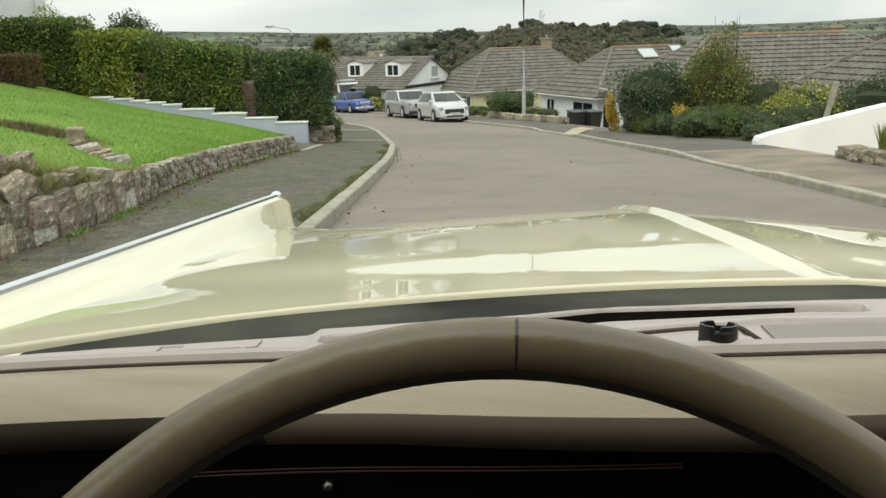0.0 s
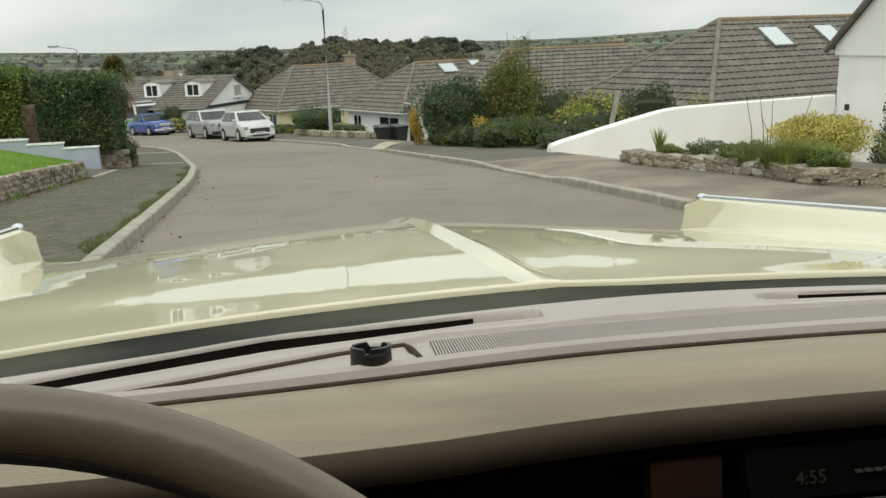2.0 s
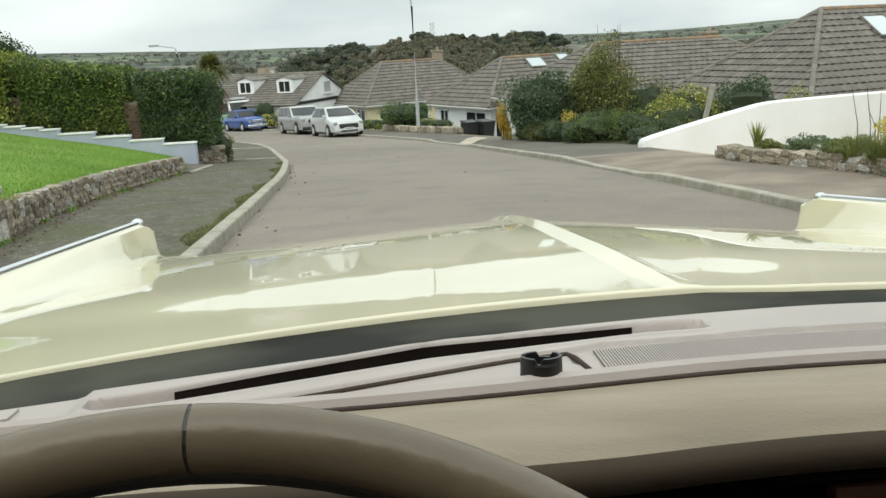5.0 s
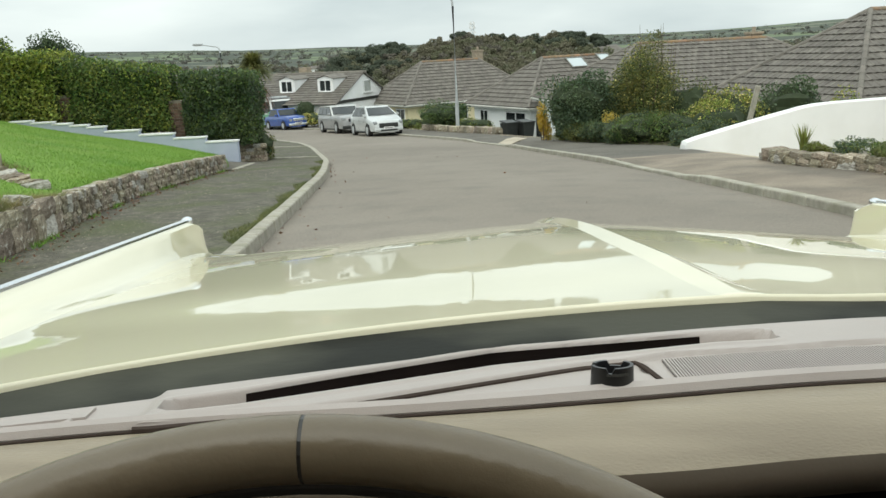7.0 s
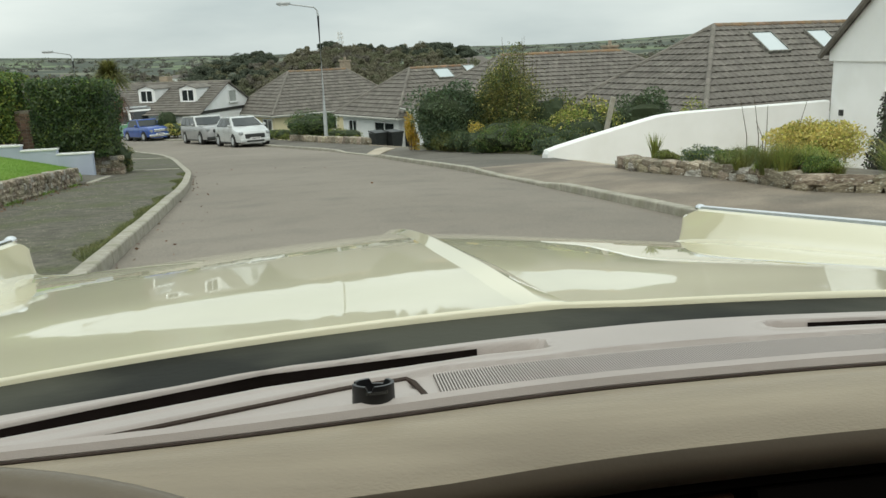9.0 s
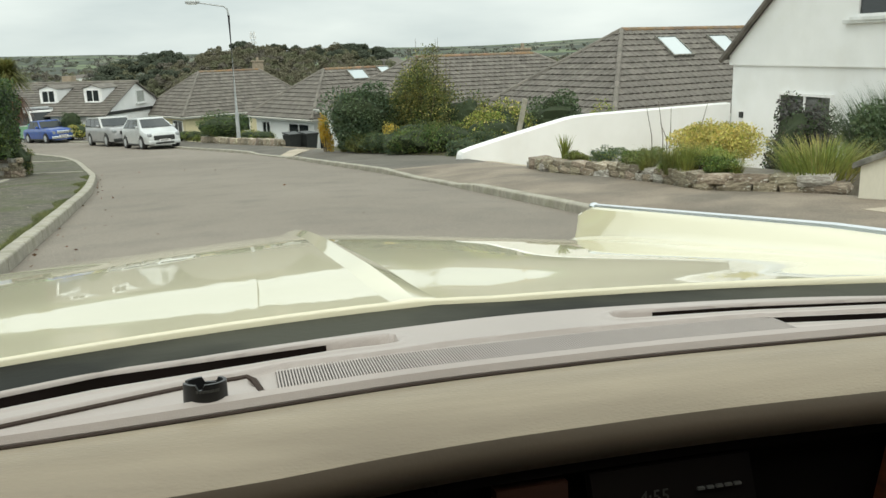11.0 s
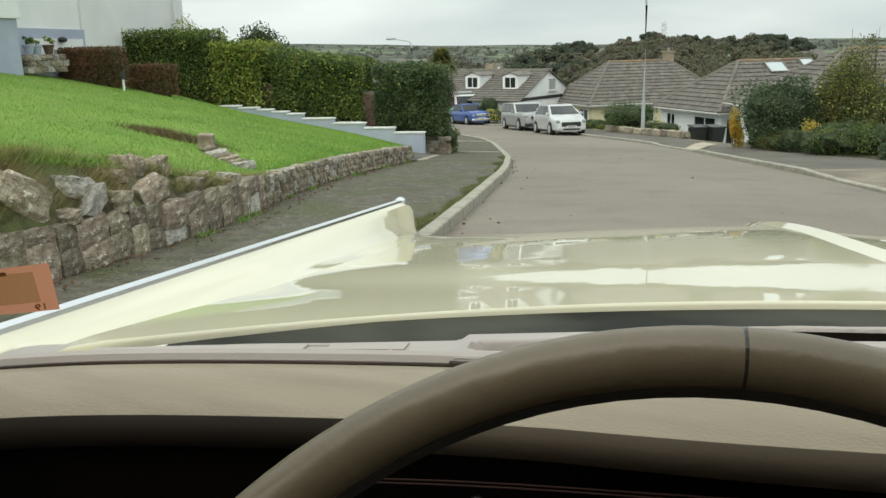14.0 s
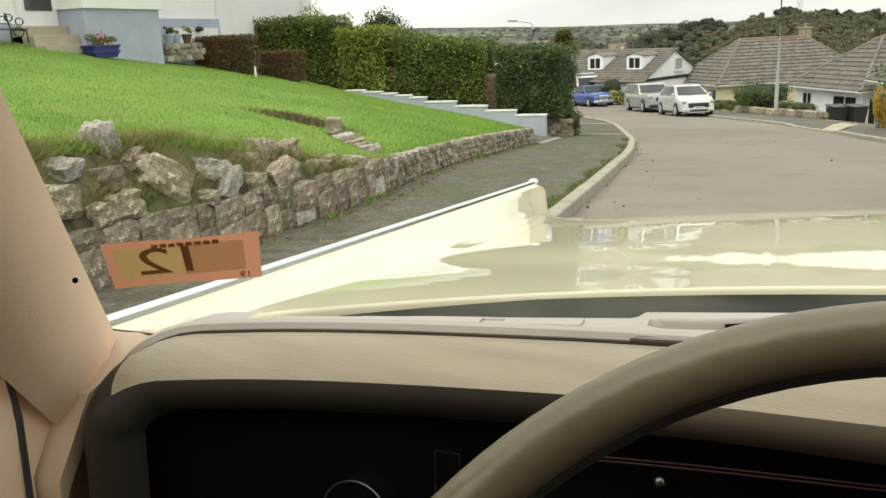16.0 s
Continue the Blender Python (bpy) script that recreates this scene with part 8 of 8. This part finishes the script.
C_SILVER = mat("silver_white_paint", (0.5, 0.52, 0.52), 0.3, (0.54, 0.56, 0.56), 3, coat=0.8, metal=0.1)
C_GREY = mat("grey_car_paint", (0.26, 0.265, 0.27), 0.35, (0.3, 0.3, 0.3), 3, coat=0.7)
C_ROOF = mat("pale_car_roof", (0.48, 0.49, 0.48), 0.3, (0.52, 0.53, 0.52), 3, coat=0.7)
C_BLUE = mat("blue_car_paint", (0.012, 0.06, 0.28), 0.3, (0.016, 0.075, 0.32), 3, coat=0.8)
C_GREEN = mat("green_car_paint", (0.05, 0.26, 0.1), 0.3, (0.06, 0.28, 0.12), 3, coat=0.7)
C_WHITE = mat("white_car_paint", (0.75, 0.76, 0.74), 0.3, (0.78, 0.78, 0.76), 3, coat=0.7)
parked_car("hatchback_car", heading(-2.28, 41.3, 0.36, -0.93) @ Matrix.Diagonal((0.95, 0.94, 0.94, 1)), 3.95, 1.74, 1.48, C_SILVER, "silver-white modern hatchback parked facing uphill",
           dict(waist=0.98, nose=0.8, scr=1.12, rf=0.2, rr=-1.4, tail=-1.85, side=(0.1, 0.3, 0.33, 0.6, 0.63, 0.86), fo=0.82, ro=0.65, tumble=0.7, glow=0.15, gh=0.22, gw=0.56), 0.31)
parked_car("estate_car", heading(-4.45, 46.9, 0.38, -0.925), 4.75, 1.72, 1.46, C_GREY, "grey vintage estate car parked behind a hatchback",
           dict(waist=0.95, nose=0.9, scr=0.72, rf=0.15, rr=-2.05, tail=-2.28, side=(0.05, 0.34, 0.37, 0.63, 0.66, 0.93), fo=0.9, ro=1.0, tumble=0.83, bump=M_BIN, roofpaint=C_ROOF, glass=M_WINDOW), 0.32)
parked_car("saloon_car", heading(-9.25, 56.7, 0.55, -0.835), 3.95, 1.58, 1.36, C_BLUE, "bright blue vintage saloon car with chrome grille",
           dict(waist=0.88, nose=0.84, scr=0.6, rf=0.15, rr=-0.85, tail=-1.2, side=(0.08, 0.47, 0.51, 0.92), fo=0.7, ro=0.8, tumble=0.8, round=True, bump=M_CHROME), 0.29, grille_mat=M_CHROME)
parked_car("camper_van", heading(-10.75, 60.2, 0.55, -0.84), 4.5, 1.75, 1.98, C_GREEN, "green and white vintage camper van with a roof rack",
           dict(waist=1.05, nose=1.0, scr=1.9, rf=1.6, rr=-2.05, tail=-2.15, side=(0.05, 0.32, 0.36, 0.64, 0.68, 0.93), fo=0.9, ro=1.0, tumble=0.86, round=True, roofpaint=C_WHITE, bump=C_WHITE), 0.32, True, grille_mat=C_GREEN)

# ---- stones and kerbs, piece by piece ----
def stone_mesh(name, seed, m_, rough=0.2, sub=1):
    """A rough block about a unit across."""
    bm = B()
    bmesh.ops.create_cube(bm, size=1.0)
    bmesh.ops.subdivide_edges(bm, edges=bm.edges, cuts=1 if sub == 1 else 3, use_grid_fill=True)
    q = random.Random(seed)
    for v in bm.verts:
        d = v.co.normalized() * 0.58
        v.co = v.co.lerp(d, 0.35)
        v.co += Vector((q.uniform(-1, 1), q.uniform(-1, 1), q.uniform(-1, 1))) * rough * (0.5 if sub == 1 else 0.28) * 0.6
        v.co *= 1 + rough * noise.noise(v.co * 2.3 + Vector((seed * 3.1, 0, 0)))
    bmesh.ops.triangulate(bm, faces=bm.faces)
    me = bpy.data.meshes.new(name)
    bm.to_mesh(me)
    bm.free()
    me.materials.append(m_)
    return me


STONES = [stone_mesh("stone", k, M_STONE, 0.14) for k in range(10)]
BLOCKS = [stone_mesh("stone", 100 + k, M_STONE, 0.1, 2) for k in range(7)]
PALEBLOCKS = [stone_mesh("stone", 120, M_PALESTONE, 0.1, 2)]
PALES = [stone_mesh("stone", 30 + k, M_PALESTONE) for k in range(4)]
BOULDERS = [stone_mesh("boulder", 60 + k, M_STONE, 0.26, 2) for k in range(6)]
PBOULD = [stone_mesh("boulder", 80 + k, M_PALESTONE, 0.26, 2) for k in range(3)]


def place(me, parent, p, size, rot, name="stone"):
    ob = new(name, me)
    ob.parent = parent
    ob.matrix_local = pose(*p, *rot) @ Matrix.Diagonal((*size, 1))
    return ob


q = random.Random(17)
lw = thing("stone_wall", None, "low mossy field-stone wall holding up the lawn", "wall")
rows = []
for k in range(54):
    y = -4.0 + 21.7 * k / 53
    x, z = wall_x(y), road_z(y)
    rows.append([(x + 0.0, y, z), (x - 0.015, y, z + 0.38), (x - 0.3, y, z + 0.4), (x - 0.34, y, z)])
bm = loft(B(), rows, caps=True)
bmesh.ops.recalc_face_normals(bm, faces=bm.faces)
part("mortar_core", bm, M_MORTAR, lw, "earthy mortar between the stones")


def wall_stone(me, y, w, h, z, dx=0.0, tilt=5.0):
    turn = -math.degrees(math.atan2(wall_x(y + 0.1) - wall_x(y - 0.1), 0.2))
    place(me, lw, (wall_x(y) - 0.075 + dx, y, road_z(y) + z), (0.2, w, h), (q.uniform(-tilt, tilt), q.uniform(-4, 4), turn + q.uniform(-4, 4)))


y = -3.9
while y < 8.4:
    # rough blocks of all sizes, with thin levelling stones over and under them
    w, h = q.uniform(0.2, 0.4), q.uniform(0.16, 0.28)
    wall_stone(q.choice(BLOCKS + PALEBLOCKS), y + w / 2, w * 1.02, h * 1.06, KERB - 0.03 + h / 2, q.uniform(-0.015, 0.02), 6)
    if h < 0.22:
        wall_stone(q.choice(BLOCKS), y + w / 2 + q.uniform(-0.03, 0.03), w * 1.08, 0.4 - h, KERB - 0.03 + h + (0.36 - h) / 2, q.uniform(-0.02, 0.01), 6)
    elif h < 0.29:
        wall_stone(q.choice(STONES), y + w / 2, w * 1.05, 0.4 - h, KERB - 0.03 + h + (0.36 - h) / 2, -0.01)
    y += w * 0.98
for course in range(4):
    y = 8.4 + 0.07 * course
    while y < 17.6:
        w = q.uniform(0.09, 0.2)
        me = q.choice(PALES) if q.random() < 0.16 else q.choice(STONES)
        wall_stone(me, y + w / 2, w * 1.02, 0.095 * q.uniform(0.85, 1.2), KERB + 0.03 + 0.083 * course, q.uniform(-0.015, 0.02))
        y += w
rk = thing("rockery", None, "lichened boulders set in an earth bank above the wall", "rockery")
rows = []
for k in range(60):
    y = -4.0 + 12.9 * k / 59
    a_, b_ = wall_x(y) - 0.02, lawn_edge(y) - 0.06
    rows.append([(a_ + (b_ - a_) * j / 5 + 0.02 * noise.noise((j, y * 3, 1)), y, bank_z(a_ + (b_ - a_) * j / 5, y) + 0.025 * noise.noise((j * 0.9, y * 4, 7))) for j in range(6)])
part("earth_bank", slab(B(), rows, 0.3), M_BANK, rk, "dark earth between the boulders", True)
# y, height over the road, width, height, tilt along the wall, pale or not
for y, dz, w, h, tilt, pale in ((4.55, 0.88, 0.17, 0.27, 12, 1), (4.3, 0.67, 0.18, 0.16, -6, 0), (4.24, 0.52, 0.24, 0.17, 4, 0), (4.73, 0.62, 0.4, 0.25, -38, 0), (4.64, 0.76, 0.19, 0.11, 22, 0), (5.28, 0.63, 0.26, 0.16, -14, 1), (5.3, 0.53, 0.3, 0.13, 36, 1), (5.62, 0.5, 0.2, 0.16, -10, 0), (6.05, 0.52, 0.34, 0.2, 18, 0), (6.24, 0.69, 0.28, 0.22, -8, 0), (6.7, 0.66, 0.26, 0.17, 10, 0), (6.85, 0.5, 0.24, 0.15, -6, 0), (7.3, 0.5, 0.22, 0.14, 8, 0), (7.75, 0.47, 0.24, 0.13, -8, 1), (4.02, 0.5, 0.16, 0.14, 0, 0), (4.05, 0.76, 0.24, 0.11, 6, 1), (3.8, 0.6, 0.26, 0.2, -12, 0), (3.5, 0.52, 0.22, 0.18, 10, 0), (3.45, 0.74, 0.28, 0.18, -5, 0), (3.1, 0.6, 0.3, 0.24, 8, 1), (5.0, 0.48, 0.14, 0.09, 0, 0), (5.85, 0.66, 0.14, 0.1, 0, 0)):
    d_ = (dz - 0.42) / max(0.1, lawn_z(lawn_edge(y), y) - road_z(y) - 0.42)
    x = wall_x(y) - 0.04 + (lawn_edge(y) - wall_x(y)) * min(1, d_ ** 1.4)
    place(q.choice(PBOULD if pale else BOULDERS), rk, (x, y, road_z(y) + dz), (0.2, w * 0.97, h * 0.97), (tilt, q.uniform(-10, 10), q.uniform(-14, 14)), "boulder")
# half-buried stones on the lawn by the squared stone
ed = thing("edging_stones", None, "half-buried stones edging a hollow in the lawn", "stones")
for k in range(6):
    y = 10.0 - 0.1 * k + q.uniform(-0.05, 0.05)
    x = -4.68 + 0.14 * k + q.uniform(-0.03, 0.03)
    place(q.choice(BOULDERS + PBOULD), ed, (x, y, lawn_z(x, y) - 0.02), (q.uniform(0.18, 0.26), q.uniform(0.2, 0.34), 0.16), (q.uniform(-8, 8), q.uniform(-8, 8), q.uniform(-15, 15) - 50))
# stone stub at the end of the blue-grey wall
st = thing("stone_pier", None, "short field-stone pier beside the hedge", "wall")
bm = B()
bx(bm, (-4.58, 21.54, road_z(21.6) - 0.1), (-3.9, 22.8, road_z(21.6) + KERB + 0.4), 0.01)
part("mortar_core", bm, M_MORTAR, st)
for r_ in range(5):
    x = -4.6 + 0.05 * (r_ % 2)
    while x < -3.92:
        w = q.uniform(0.09, 0.2)
        place(q.choice(PALES if q.random() < 0.2 else STONES), st, (x + w / 2, 21.56, road_z(21.6) + KERB + 0.04 + 0.088 * r_), (w * 1.04, 0.16, 0.1), (q.uniform(-5, 5), q.uniform(-5, 5), q.uniform(-5, 5)))
        x += w
    y = 21.6
    while y < 22.7:
        w = q.uniform(0.1, 0.22)
        place(q.choice(STONES), st, (-3.92, y + w / 2, road_z(21.6) + KERB + 0.04 + 0.088 * r_), (0.16, w * 1.04, 0.1), (q.uniform(-5, 5), q.uniform(-5, 5), q.uniform(-5, 5)))
        y += w
# low stone wall under the flower pots
pw = thing("pot_wall", None, "short rough stone wall carrying flower pots", "wall")
for r_ in range(3):
    for k in range(6):
        place(q.choice(PALES if (r_ + k) % 3 == 0 else STONES), pw, (-11.75, 16.15 + 0.22 * k + 0.1 * (r_ % 2), 0.98 + 0.125 * r_), (0.26, 0.23, 0.135), (q.uniform(-4, 4), q.uniform(-4, 4), q.uniform(-6, 6)))
# raised stone bed on the right
pb = thing("stone_bed", None, "low rough stone edge of a raised planting bed", "wall")
for course in range(2):
    y = 7.25 + 0.12 * course
    while y < 12.75:
        w = q.uniform(0.16, 0.36)
        ym = y + w / 2
        x = float(np.interp(ym, [7.0, 7.6, 8.4, 10.4, 12.1, 12.7], [6.75, 6.4, 5.8, 5.76, 5.38, 5.5]))
        dx = float(np.interp(ym + 0.2, [7.0, 7.6, 8.4, 10.4, 12.1, 12.7], [6.75, 6.4, 5.8, 5.76, 5.38, 5.5])) - x
        me = q.choice(PALES) if q.random() < 0.2 else q.choice(STONES)
        place(me, pb, (x + q.uniform(-0.02, 0.03), ym, road_z(ym) + KERB + 0.045 + 0.075 * course), (0.26, w * 1.05 * math.hypot(1, dx / 0.2), 0.115), (q.uniform(-7, 7), q.uniform(-7, 7), -math.degrees(math.atan2(dx, 0.2)) + q.uniform(-6, 6)))
        y += w
for k in range(6):
    place(q.choice(STONES), pb, (5.5 + 0.3 * k, 12.75 + 0.03 * k, road_z(12.75) + KERB + 0.07 - 0.05 * k), (0.34, 0.28, 0.24), (q.uniform(-7, 7), q.uniform(-7, 7), q.uniform(-8, 8)))
# low verge wall by the lamp post
vw = thing("verge_wall", None, "low stone verge wall behind the pavement", "wall")
for k in range(22):
    y = 33.0 + 0.45 * k
    place(q.choice(STONES), vw, (edge_r(y) + 0.1, y, road_z(y) + KERB + 0.1), (0.34, 0.5, 0.34), (q.uniform(-6, 6), q.uniform(-6, 6), 15 + q.uniform(-6, 6)))


# granite kerbstones
def kerb_run(f, s, y0, y1, name, label, w, dip):
    t = thing(name, None, label, "kerb", kind="structure")
    bm = B()
    bx(bm, (-w / 2, -0.5, -0.2), (w / 2, 0.5, 0.0), 0.018, None, 2)
    me = bpy.data.meshes.new("kerbstone")
    bm.to_mesh(me)
    bm.free()
    me.materials.append(M_KERB)
    y = y0
    while y < y1:
        x, x2 = f(y), f(y + 0.9)
        L = math.hypot(x2 - x, 0.9)
        za, zb = road_z(y) - dip(y), road_z(y + 0.9) - dip(y + 0.9)
        ob = new("kerbstone", me)
        ob.parent = t
        ob.matrix_local = Matrix.Translation(((x + x2) / 2 + s * w / 2, y + 0.45, (za + zb) / 2 + KERB + 0.012 + q.uniform(-0.004, 0.004))) @ Matrix.Rotation(-math.atan2(x2 - x, 0.9) + radians(q.uniform(-0.5, 0.5)), 4, "Z") @ Matrix.Rotation(math.atan2(zb - za, L), 4, "X") @ Matrix.Diagonal((1, L * 0.985, 1, 1))
        y += 0.9
    return t


kerb_run(kerb_l, -1, -6, 62, "kerb", "worn pale granite kerb beside the left-hand pavement", 0.145, lambda y: 0.0)
kerb_run(kerb_r, 1, -6, 62, "kerb", "worn granite kerb beside the right-hand pavement", 0.14, drop_r)

# pale edging stones beside the drive at the end of the lawn wall
et = thing("drive_edging", None, "pale edging stones beside a drive crossing", "kerb", kind="structure")
bm = B()
bx(bm, (-0.06, -0.44, -0.15), (0.06, 0.44, 0.0), 0.012, None, 1)
me = bpy.data.meshes.new("edging_stone")
bm.to_mesh(me)
bm.free()
me.materials.append(M_KERB)
for k in range(3):
    y = 18.05 + 0.9 * k
    ob = new("edging_stone", me)
    ob.parent = et
    ob.matrix_local = pose(-3.72 - 0.074 * (y - 17.6), y, road_z(y) + KERB + 0.03, math.degrees(math.atan2(road_z(y + 0.4) - road_z(y - 0.4), 0.8)), 0, 4.2)
